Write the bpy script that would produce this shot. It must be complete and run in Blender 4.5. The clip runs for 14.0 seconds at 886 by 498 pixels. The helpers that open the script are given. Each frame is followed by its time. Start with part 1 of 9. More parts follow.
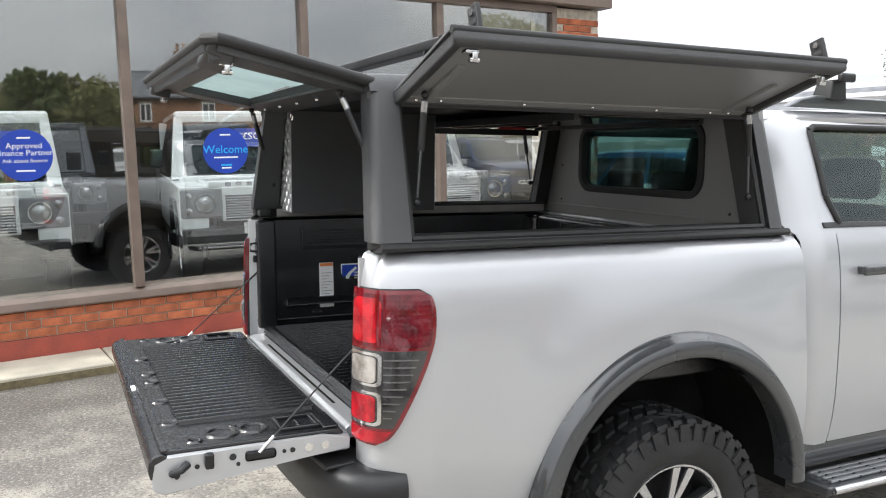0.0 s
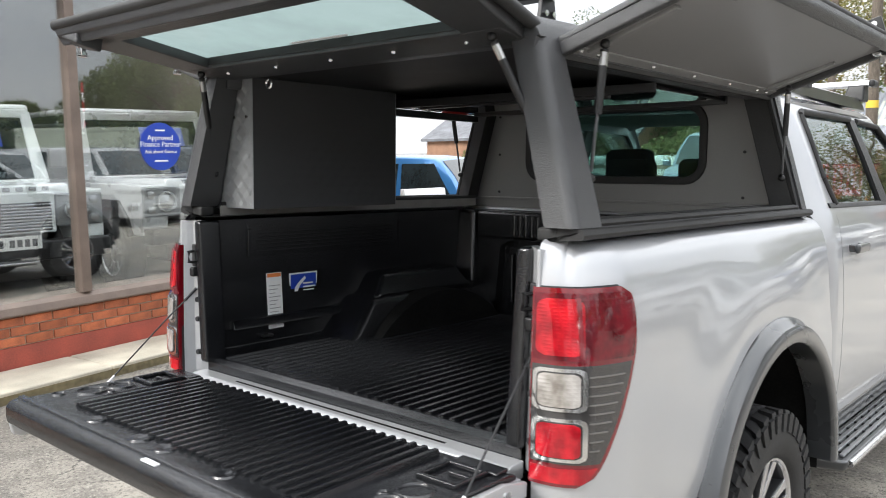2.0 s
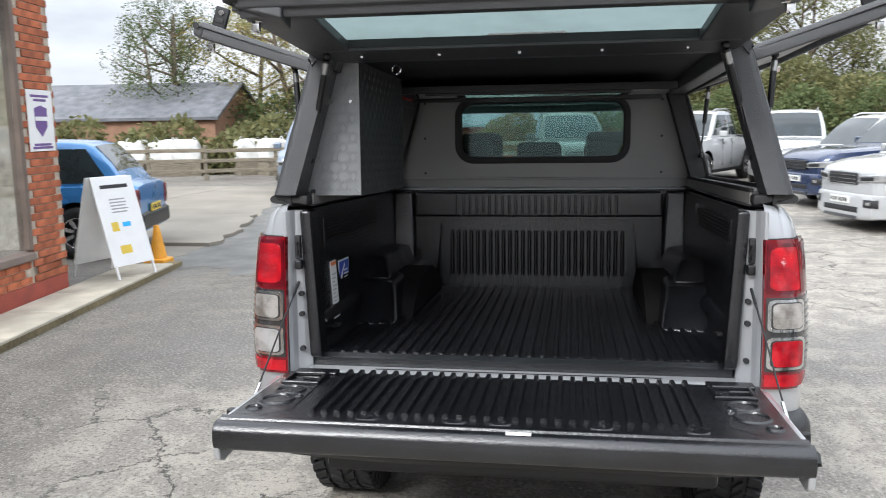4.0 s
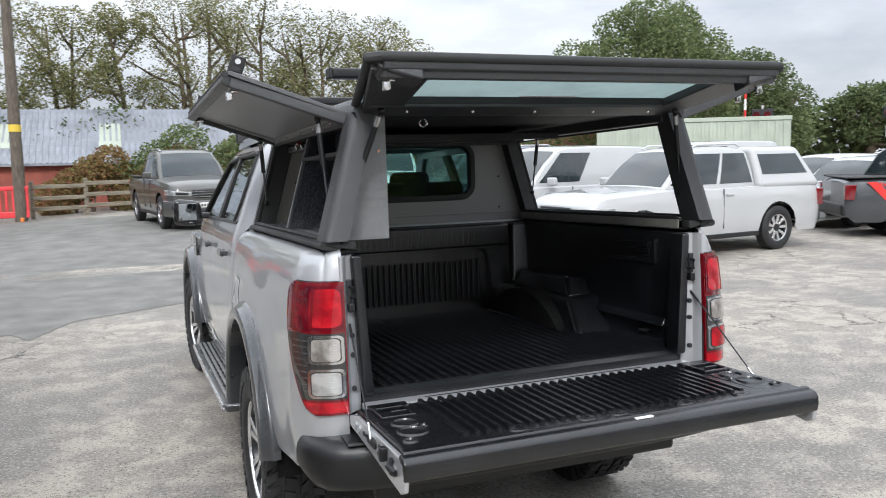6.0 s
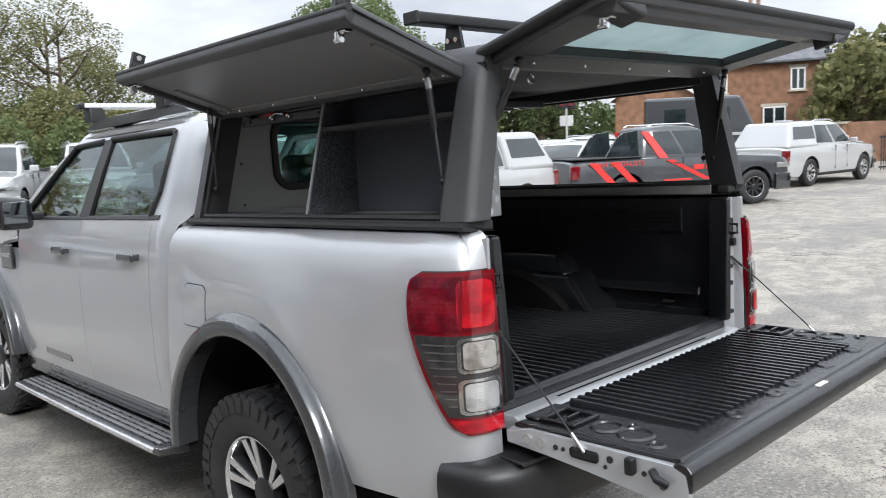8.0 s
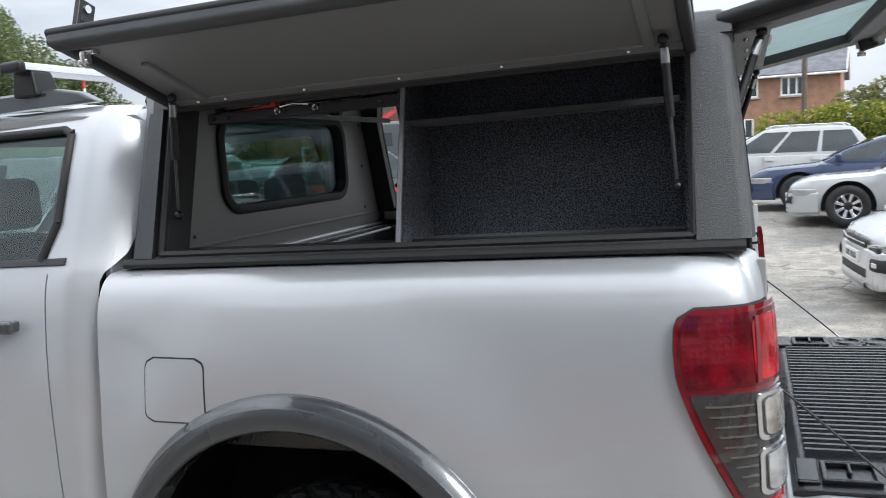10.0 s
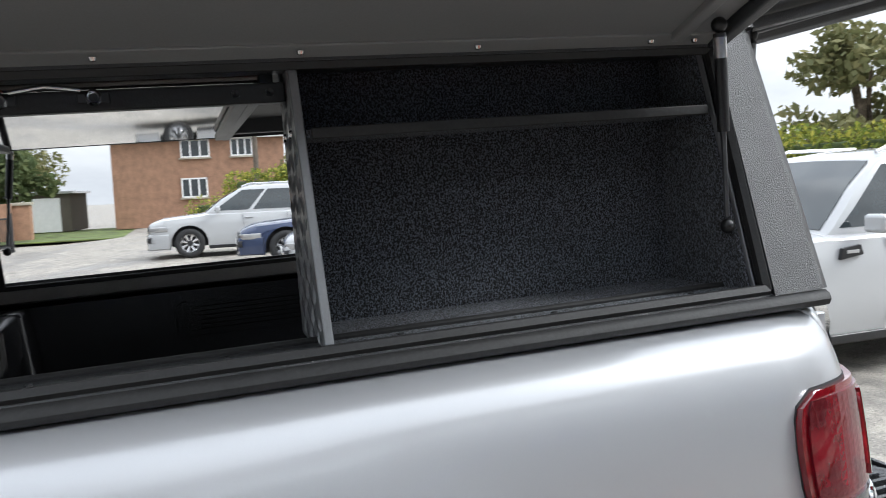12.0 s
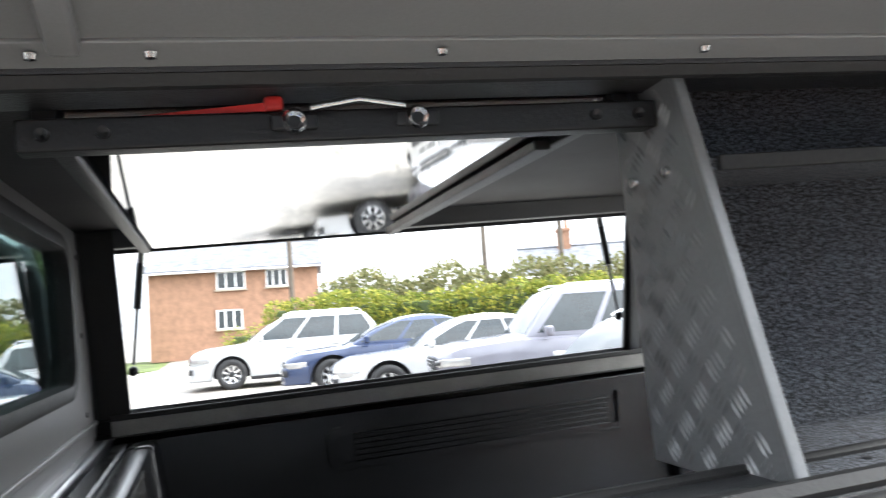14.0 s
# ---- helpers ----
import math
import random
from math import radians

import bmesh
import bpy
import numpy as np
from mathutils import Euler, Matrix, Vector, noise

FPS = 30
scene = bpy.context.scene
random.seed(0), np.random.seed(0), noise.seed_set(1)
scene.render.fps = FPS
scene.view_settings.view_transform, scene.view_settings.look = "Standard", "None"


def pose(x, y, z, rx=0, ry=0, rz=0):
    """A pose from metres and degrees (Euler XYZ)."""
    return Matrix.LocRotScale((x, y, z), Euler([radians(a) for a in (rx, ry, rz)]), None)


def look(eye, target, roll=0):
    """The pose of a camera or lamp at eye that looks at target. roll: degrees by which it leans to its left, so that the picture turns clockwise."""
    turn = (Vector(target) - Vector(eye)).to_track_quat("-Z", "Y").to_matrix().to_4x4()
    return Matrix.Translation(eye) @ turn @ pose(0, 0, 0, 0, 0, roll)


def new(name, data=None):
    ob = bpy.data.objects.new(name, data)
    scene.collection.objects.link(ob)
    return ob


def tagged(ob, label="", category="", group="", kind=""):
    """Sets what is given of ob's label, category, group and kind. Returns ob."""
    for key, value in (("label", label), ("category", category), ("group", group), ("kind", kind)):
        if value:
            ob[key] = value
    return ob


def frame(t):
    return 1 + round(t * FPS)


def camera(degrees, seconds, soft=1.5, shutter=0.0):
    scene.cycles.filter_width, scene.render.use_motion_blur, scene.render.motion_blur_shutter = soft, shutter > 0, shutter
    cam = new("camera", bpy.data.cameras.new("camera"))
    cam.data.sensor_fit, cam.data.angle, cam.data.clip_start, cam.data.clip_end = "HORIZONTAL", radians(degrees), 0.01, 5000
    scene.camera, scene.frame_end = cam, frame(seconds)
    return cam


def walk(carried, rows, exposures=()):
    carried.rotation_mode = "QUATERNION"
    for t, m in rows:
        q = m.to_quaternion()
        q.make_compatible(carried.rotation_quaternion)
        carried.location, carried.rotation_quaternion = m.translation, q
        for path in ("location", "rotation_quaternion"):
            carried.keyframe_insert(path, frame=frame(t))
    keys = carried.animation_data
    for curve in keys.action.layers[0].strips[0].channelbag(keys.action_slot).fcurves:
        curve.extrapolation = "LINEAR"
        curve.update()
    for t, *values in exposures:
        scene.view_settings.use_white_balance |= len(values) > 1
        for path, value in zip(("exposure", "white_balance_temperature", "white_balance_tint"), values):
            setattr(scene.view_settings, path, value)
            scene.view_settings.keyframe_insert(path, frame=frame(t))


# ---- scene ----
import collections

# ---------------------------------------------------------------- camera
cam = camera(57.2, 14.0, soft=0.95, shutter=0.25)
PATH = [
    (0, (3.057, -0.753, 1.77), (1.266, 0.098, 1.511), -1.2),
    (0.5, (2.842, -0.91, 1.724), (1.097, 0.027, 1.448), -1.3),
    (1, (2.578, -1.094, 1.693), (0.949, 0.035, 1.427), -1.6),
    (1.5, (2.233, -1.344, 1.683), (0.778, 0.004, 1.429), -1.8),
    (2, (1.834, -1.503, 1.664), (0.526, -0.009, 1.424), -0.9),
    (4.5, (-0.217, -2.759, 1.724), (-0.237, -0.783, 1.422), -1.5),
    (5, (-0.612, -2.88, 1.745), (-0.353, -0.916, 1.468), -1.9),
    (5.5, (-1.027, -2.771, 1.755), (-0.507, -0.854, 1.522), -1.0),
    (6, (-1.455, -2.663, 1.777), (-0.728, -0.815, 1.545), -1.2),
    (6.5, (-1.739, -2.407, 1.773), (-0.83, -0.642, 1.529), -1.5),
    (7, (-2.076, -2.183, 1.776), (-0.999, -0.517, 1.518), -1.9),
    (7.5, (-2.228, -1.833, 1.753), (-1.004, -0.274, 1.484), -2.1),
    (8, (-2.429, -1.502, 1.715), (-1.06, -0.069, 1.447), -2.3),
    (10.5, (-2.645, 0.467, 1.692), (-0.706, 0.895, 1.455), -2.9),
    (11, (-2.438, 0.762, 1.704), (-0.454, 0.87, 1.472), -3.5),
    (11.5, (-2.149, 0.924, 1.69), (-0.174, 0.672, 1.5), -3.4),
    (12, (-1.893, 1.092, 1.681), (0.008, 0.49, 1.524), -2.7),
    (12.5, (-1.637, 1.14, 1.672), (0.193, 0.348, 1.523), -2.4),
    (13, (-1.505, 1.231, 1.672), (0.275, 0.323, 1.581), -2.9),
    (13.5, (-1.451, 1.371, 1.656), (0.338, 0.478, 1.688), -3.9),
    (14, (-1.402, 1.405, 1.632), (0.512, 0.848, 1.792), -4.0),
]
walk(cam, [(t, look(eye, target, roll)) for t, eye, target, roll in PATH],
     exposures=[(0.0, 1.48, 6150, 10), (2.0, 1.52, 6150, 10), (4.5, 1.15, 5850, 10), (7.0, 1.0, 5900, 10), (8.2, 1.05, 5850, 10), (10.5, 1.05, 5800, 9), (11.5, 1.05, 5800, 9), (12.5, 1.5, 5800, 9), (13.0, 2.1, 5800, 9), (13.5, 2.55, 5850, 9), (14.0, 2.5, 5850, 9)])

# ---------------------------------------------------------------- world and sun
SUN_EL, SUN_AZ = radians(34), radians(200)
world = bpy.data.worlds.new("overcast")
scene.world = world
world.use_nodes = True
wn, wl = world.node_tree.nodes, world.node_tree.links
wn.clear()
w_out = wn.new("ShaderNodeOutputWorld")
w_bg = wn.new("ShaderNodeBackground")
w_sky = wn.new("ShaderNodeTexSky")
w_sky.sky_type = "NISHITA"
w_sky.sun_disc = False
w_sky.sun_elevation, w_sky.sun_rotation = SUN_EL, SUN_AZ
w_sky.dust_density = 4.0
w_coord = wn.new("ShaderNodeTexCoord")
w_map = wn.new("ShaderNodeMapping")
w_map.inputs["Scale"].default_value = (1.0, 1.0, 3.2)
w_noise = wn.new("ShaderNodeTexNoise")
w_noise.inputs["Scale"].default_value = 2.1
w_noise.inputs["Detail"].default_value = 7.0
w_noise.inputs["Roughness"].default_value = 0.55
w_ramp = wn.new("ShaderNodeValToRGB")
w_ramp.color_ramp.elements[0].position, w_ramp.color_ramp.elements[0].color = 0.34, (0.60, 0.61, 0.62, 1)
w_ramp.color_ramp.elements[1].position, w_ramp.color_ramp.elements[1].color = 0.60, (1.0, 0.98, 0.94, 1)
w_dim = wn.new("ShaderNodeVectorMath")
w_dim.operation = "SCALE"
w_dim.inputs["Scale"].default_value = 0.09
w_mix = wn.new("ShaderNodeMix")
w_mix.data_type = "RGBA"
w_mix.inputs["Factor"].default_value = 0.93
wl.new(w_coord.outputs["Generated"], w_map.inputs["Vector"])
wl.new(w_map.outputs["Vector"], w_noise.inputs["Vector"])
wl.new(w_noise.outputs["Fac"], w_ramp.inputs["Fac"])
wl.new(w_sky.outputs["Color"], w_dim.inputs[0])
wl.new(w_dim.outputs["Vector"], w_mix.inputs["A"])
wl.new(w_ramp.outputs["Color"], w_mix.inputs["B"])
# an overcast sky is about three times as bright overhead as at the horizon
w_sep = wn.new("ShaderNodeSeparateXYZ")
w_rise = wn.new("ShaderNodeMapRange")
w_rise.inputs["From Min"].default_value, w_rise.inputs["From Max"].default_value = 0.05, 0.95
w_rise.inputs["To Min"].default_value, w_rise.inputs["To Max"].default_value = 0.50, 1.35
w_lift = wn.new("ShaderNodeVectorMath")
w_lift.operation = "SCALE"
wl.new(w_coord.outputs["Generated"], w_sep.inputs["Vector"])
wl.new(w_sep.outputs["Z"], w_rise.inputs["Value"])
wl.new(w_mix.outputs["Result"], w_lift.inputs[0])
wl.new(w_rise.outputs["Result"], w_lift.inputs["Scale"])
wl.new(w_lift.outputs["Vector"], w_bg.inputs["Color"])
w_bg.inputs["Strength"].default_value = 1.0
wl.new(w_bg.outputs["Background"], w_out.inputs["Surface"])

sun = new("sun", bpy.data.lights.new("sun", "SUN"))
sun.data.energy, sun.data.angle, sun.data.color = 1.3, radians(18), (1.0, 0.95, 0.86)
sun.matrix_world = look((-6, -14, 12), (0, 0, 0))


# ---------------------------------------------------------------- materials
def material(name, base, rough=0.6, metal=0.0, vary=0.12, scale=6.0, fine=90.0, bump=0.0, coat=0.0, tint=None,
             spec=0.5, stretch=(1, 1, 1), random_tone=0.0, sheen=0.0, span=(0.38, 0.78)):
    """A procedural surface: two scales of tone, roughness variation and fine relief."""
    m = bpy.data.materials.new(name)
    m.use_nodes = True
    n, l = m.node_tree.nodes, m.node_tree.links
    b = n["Principled BSDF"]
    co = n.new("ShaderNodeTexCoord")
    mp = n.new("ShaderNodeMapping")
    mp.inputs["Scale"].default_value = stretch
    l.new(co.outputs["Object"], mp.inputs["Vector"])
    big, small = n.new("ShaderNodeTexNoise"), n.new("ShaderNodeTexNoise")
    for node, s, d in ((big, scale, 6.0), (small, fine, 3.0)):
        node.inputs["Scale"].default_value, node.inputs["Detail"].default_value = s, d
        l.new(mp.outputs["Vector"], node.inputs["Vector"])
    mix = n.new("ShaderNodeMix")
    mix.data_type = "RGBA"
    low = tint or tuple(c * (1 - 2.2 * vary) for c in base)
    mix.inputs["A"].default_value = (*low, 1)
    mix.inputs["B"].default_value = (*(min(1, c * (1 + vary)) for c in base), 1)
    add = n.new("ShaderNodeMath")
    add.operation = "MULTIPLY_ADD"
    add.inputs[1].default_value, add.inputs[2].default_value = 0.4, 0.0
    l.new(small.outputs["Fac"], add.inputs[0])
    add2 = n.new("ShaderNodeMath")
    add2.operation = "MULTIPLY_ADD"
    add2.inputs[1].default_value = 0.75
    l.new(big.outputs["Fac"], add2.inputs[0])
    l.new(add.outputs[0], add2.inputs[2])
    ramp = n.new("ShaderNodeMapRange")
    ramp.inputs["From Min"].default_value, ramp.inputs["From Max"].default_value = span
    l.new(add2.outputs[0], ramp.inputs["Value"])
    l.new(ramp.outputs["Result"], mix.inputs["Factor"])
    colour = mix.outputs["Result"]
    if random_tone:
        info, hsv = n.new("ShaderNodeObjectInfo"), n.new("ShaderNodeHueSaturation")
        rr = n.new("ShaderNodeMapRange")
        rr.inputs["To Min"].default_value, rr.inputs["To Max"].default_value = 1 - random_tone, 1 + random_tone
        l.new(info.outputs["Random"], rr.inputs["Value"])
        l.new(rr.outputs["Result"], hsv.inputs["Value"])
        l.new(colour, hsv.inputs["Color"])
        colour = hsv.outputs["Color"]
    l.new(colour, b.inputs["Base Color"])
    rg = n.new("ShaderNodeMapRange")
    rg.inputs["To Min"].default_value, rg.inputs["To Max"].default_value = max(0.02, rough * 0.82), min(1, rough * 1.18)
    l.new(big.outputs["Fac"], rg.inputs["Value"])
    l.new(rg.outputs["Result"], b.inputs["Roughness"])
    b.inputs["Metallic"].default_value = metal
    b.inputs["Specular IOR Level"].default_value = spec
    b.inputs["Coat Weight"].default_value = coat
    b.inputs["Coat Roughness"].default_value = 0.04
    b.inputs["Sheen Weight"].default_value = sheen
    if bump:
        bp = n.new("ShaderNodeBump")
        bp.inputs["Strength"].default_value, bp.inputs["Distance"].default_value = bump, 0.004
        l.new(small.outputs["Fac"], bp.inputs["Height"])
        l.new(bp.outputs["Normal"], b.inputs["Normal"])
    return m


def glass(name, tint, gloss=0.08, clear=1.0):
    """A thin pane: clear or tinted, with a mirror reflection that grows at grazing angles."""
    m = bpy.data.materials.new(name)
    m.use_nodes = True
    n, l = m.node_tree.nodes, m.node_tree.links
    n.clear()
    out, mix = n.new("ShaderNodeOutputMaterial"), n.new("ShaderNodeMixShader")
    tr, gl, fr = n.new("ShaderNodeBsdfTransparent"), n.new("ShaderNodeBsdfGlossy"), n.new("ShaderNodeLayerWeight")
    tr.inputs["Color"].default_value = (*tint, 1)
    gl.inputs["Color"].default_value = (0.95, 0.97, 0.97, 1)
    gl.inputs["Roughness"].default_value = 0.015
    fr.inputs["Blend"].default_value = 0.5
    rise = n.new("ShaderNodeMath")
    rise.operation = "POWER"
    rise.inputs[1].default_value = 5.0
    l.new(fr.outputs["Facing"], rise.inputs[0])
    ma = n.new("ShaderNodeMath")
    ma.operation = "ADD"
    ma.use_clamp = True
    ma.inputs[1].default_value = gloss
    l.new(rise.outputs[0], ma.inputs[0])
    l.new(ma.outputs[0], mix.inputs["Fac"])
    l.new(tr.outputs["BSDF"], mix.inputs[1])
    l.new(gl.outputs["BSDF"], mix.inputs[2])
    l.new(mix.outputs["Shader"], out.inputs["Surface"])
    return m


def wet_glass(name, tint):
    """Glass covered in rain drops: it scatters most of the sky's light."""
    m = bpy.data.materials.new(name)
    m.use_nodes = True
    n, l = m.node_tree.nodes, m.node_tree.links
    n.clear()
    out, mix, top = n.new("ShaderNodeOutputMaterial"), n.new("ShaderNodeMixShader"), n.new("ShaderNodeMixShader")
    tr, tl, gl = n.new("ShaderNodeBsdfTransparent"), n.new("ShaderNodeBsdfTranslucent"), n.new("ShaderNodeBsdfGlossy")
    noise_t, co = n.new("ShaderNodeTexNoise"), n.new("ShaderNodeTexCoord")
    noise_t.inputs["Scale"].default_value, noise_t.inputs["Detail"].default_value = 3.0, 5.0
    l.new(co.outputs["Object"], noise_t.inputs["Vector"])
    rg = n.new("ShaderNodeMapRange")
    rg.inputs["From Min"].default_value, rg.inputs["From Max"].default_value = 0.3, 0.7
    rg.inputs["To Min"].default_value, rg.inputs["To Max"].default_value = 0.45, 0.95
    l.new(noise_t.outputs["Fac"], rg.inputs["Value"])
    tr.inputs["Color"].default_value = tl.inputs["Color"].default_value = (*tint, 1)
    gl.inputs["Roughness"].default_value = 0.06
    l.new(rg.outputs["Result"], mix.inputs["Fac"])
    l.new(tr.outputs["BSDF"], mix.inputs[1])
    l.new(tl.outputs["BSDF"], mix.inputs[2])
    top.inputs["Fac"].default_value = 0.06
    l.new(mix.outputs["Shader"], top.inputs[1])
    l.new(gl.outputs["BSDF"], top.inputs[2])
    l.new(top.outputs["Shader"], out.inputs["Surface"])
    return m


def asphalt():
    """Worn yard tarmac: pale grit patches, darker damp areas, fine aggregate."""
    m = bpy.data.materials.new("worn_tarmac")
    m.use_nodes = True
    n, l = m.node_tree.nodes, m.node_tree.links
    b = n["Principled BSDF"]
    co = n.new("ShaderNodeTexCoord")
    def tex(scale, detail, rough=0.6):
        t = n.new("ShaderNodeTexNoise")
        t.inputs["Scale"].default_value, t.inputs["Detail"].default_value, t.inputs["Roughness"].default_value = scale, detail, rough
        l.new(co.outputs["Object"], t.inputs["Vector"])
        return t
    patch, mid, grit, fine = tex(0.42, 7, 0.62), tex(3.4, 10, 0.74), tex(46, 4, 0.7), tex(150, 2)
    def ramp(src, a, b_):
        r = n.new("ShaderNodeMapRange")
        r.inputs["From Min"].default_value, r.inputs["From Max"].default_value = a, b_
        r.interpolation_type = "SMOOTHSTEP"
        l.new(src, r.inputs["Value"])
        return r.outputs["Result"]
    def mix(f, a, c):
        x = n.new("ShaderNodeMix")
        x.data_type = "RGBA"
        l.new(f, x.inputs["Factor"])
        for v, k in ((a, "A"), (c, "B")):
            if isinstance(v, tuple):
                x.inputs[k].default_value = (*v, 1)
            else:
                l.new(v, x.inputs[k])
        return x.outputs["Result"]
    worn = mix(ramp(mid.outputs["Fac"], 0.47, 0.55), (0.270, 0.248, 0.216), (0.385, 0.352, 0.302))
    dark = mix(ramp(mid.outputs["Fac"], 0.44, 0.64), (0.175, 0.162, 0.145), (0.265, 0.243, 0.214))
    base = mix(ramp(patch.outputs["Fac"], 0.40, 0.54), dark, worn)
    stones = mix(ramp(grit.outputs["Fac"], 0.53, 0.67), base, (0.44, 0.41, 0.36))
    stones = mix(ramp(grit.outputs["Fac"], 0.46, 0.34), stones, (0.085, 0.078, 0.069))
    grain = mix(ramp(fine.outputs["Fac"], 0.44, 0.30), stones, (0.075, 0.071, 0.066))
    # dark gritty dirt beside the paving of the shop
    axes, edge = n.new("ShaderNodeSeparateXYZ"), n.new("ShaderNodeMath")
    edge.operation = "MULTIPLY_ADD"
    edge.inputs[1].default_value = 3.2
    l.new(co.outputs["Object"], axes.inputs["Vector"])
    l.new(patch.outputs["Fac"], edge.inputs[0])
    l.new(axes.outputs["X"], edge.inputs[2])
    dirt = n.new("ShaderNodeMath")
    dirt.operation = "MULTIPLY"
    dirt.inputs[1].default_value = 0.62
    l.new(ramp(edge.outputs[0], 0.3, -1.9), dirt.inputs[0])
    grain = mix(dirt.outputs[0], grain, mix(ramp(grit.outputs["Fac"], 0.50, 0.62), (0.070, 0.062, 0.052), (0.235, 0.21, 0.175)))
    # cracks through the worn patches
    warp = n.new("ShaderNodeVectorMath")
    warp.operation = "MULTIPLY_ADD"
    warp.inputs[1].default_value = (0.5, 0.5, 0.5)
    l.new(mid.outputs["Color"], warp.inputs[0])
    l.new(co.outputs["Object"], warp.inputs[2])
    cell = n.new("ShaderNodeTexVoronoi")
    cell.feature = "DISTANCE_TO_EDGE"
    cell.inputs["Scale"].default_value = 1.5
    l.new(warp.outputs["Vector"], cell.inputs["Vector"])
    thin, where, both = ramp(cell.outputs["Distance"], 0.022, 0.006), ramp(patch.outputs["Fac"], 0.50, 0.60), n.new("ShaderNodeMath")
    both.operation = "MULTIPLY"
    l.new(thin, both.inputs[0])
    l.new(where, both.inputs[1])
    grain = mix(both.outputs[0], grain, (0.05, 0.048, 0.044))
    l.new(grain, b.inputs["Base Color"])
    r = n.new("ShaderNodeMapRange")
    r.inputs["From Min"].default_value, r.inputs["From Max"].default_value = 0.36, 0.55
    r.inputs["To Min"].default_value, r.inputs["To Max"].default_value = 0.42, 0.85
    l.new(patch.outputs["Fac"], r.inputs["Value"])
    l.new(r.outputs["Result"], b.inputs["Roughness"])
    bp = n.new("ShaderNodeBump")
    bp.inputs["Strength"].default_value, bp.inputs["Distance"].default_value = 0.9, 0.007
    l.new(grit.outputs["Fac"], bp.inputs["Height"])
    l.new(bp.outputs["Normal"], b.inputs["Normal"])
    return m


M_TARMAC = asphalt()
M_SILVER = material("silver_paint", (0.475, 0.482, 0.498), 0.34, 0.45, 0.02, 1.2, 700, coat=1.0)
M_FLARE = material("dark_grey_gloss_paint", (0.055, 0.058, 0.062), 0.28, 0.3, 0.05, 3, 300, coat=0.8)
M_BLACK = material("black_plastic", (0.012, 0.012, 0.013), 0.40, 0, 0.25, 5, 260, bump=0.18)
M_RAILALU = material("matt_anodised_rail", (0.30, 0.29, 0.275), 0.5, 0.1, 0.1, 14, 200, bump=0.05)
M_LINER = material("bed_liner_plastic", (0.008, 0.0085, 0.0105), 0.24, 0, 0.3, 7, 170, bump=0.34, spec=0.85)
M_RUBBER = material("rubber_seal", (0.02, 0.02, 0.02), 0.62, 0, 0.2, 8, 150, bump=0.2)
M_TYRE = material("tyre_rubber", (0.019, 0.019, 0.020), 0.62, 0, 0.35, 9, 180, bump=0.35)
M_CANOPY = material("textured_black_coating", (0.034, 0.0348, 0.0375), 0.38, 0.0, 0.10, 4, 480, bump=0.55, spec=0.85)
M_PANEL = material("satin_grey_panel", (0.240, 0.237, 0.235), 0.38, 0.15, 0.05, 1.2, 300, bump=0.06)
M_TREAD = material("checker_plate_grey", (0.265, 0.27, 0.277), 0.36, 0.35, 0.06, 9, 200, bump=0.12)
M_LOZENGE = material("paler_plate_relief", (0.33, 0.335, 0.34), 0.34, 0.5, 0.08, 30, 200)
M_BOXSIDE = material("dark_box_plate", (0.050, 0.051, 0.054), 0.45, 0.1, 0.08, 5, 200, bump=0.1)
M_CARPET = material("charcoal_carpet", (0.118, 0.129, 0.152), 0.95, 0, 0.44, 300, 560, bump=1.0, sheen=0.12, span=(0.53, 0.665))
M_UNDER = material("dusty_underbody", (0.012, 0.012, 0.012), 0.9, 0, 0.3, 6, 90, spec=0.1)
M_STEEL = material("polished_steel", (0.60, 0.60, 0.59), 0.03, 1.0, 0.03, 3, 60)
M_CHROME = material("bright_metal", (0.75, 0.75, 0.75), 0.14, 1.0, 0.05, 10, 100)
M_ALLOY = material("machined_alloy", (0.74, 0.74, 0.75), 0.25, 0.9, 0.05, 10, 100)
M_DARKALLOY = material("dark_alloy", (0.035, 0.036, 0.038), 0.35, 0.5, 0.1, 10, 100)


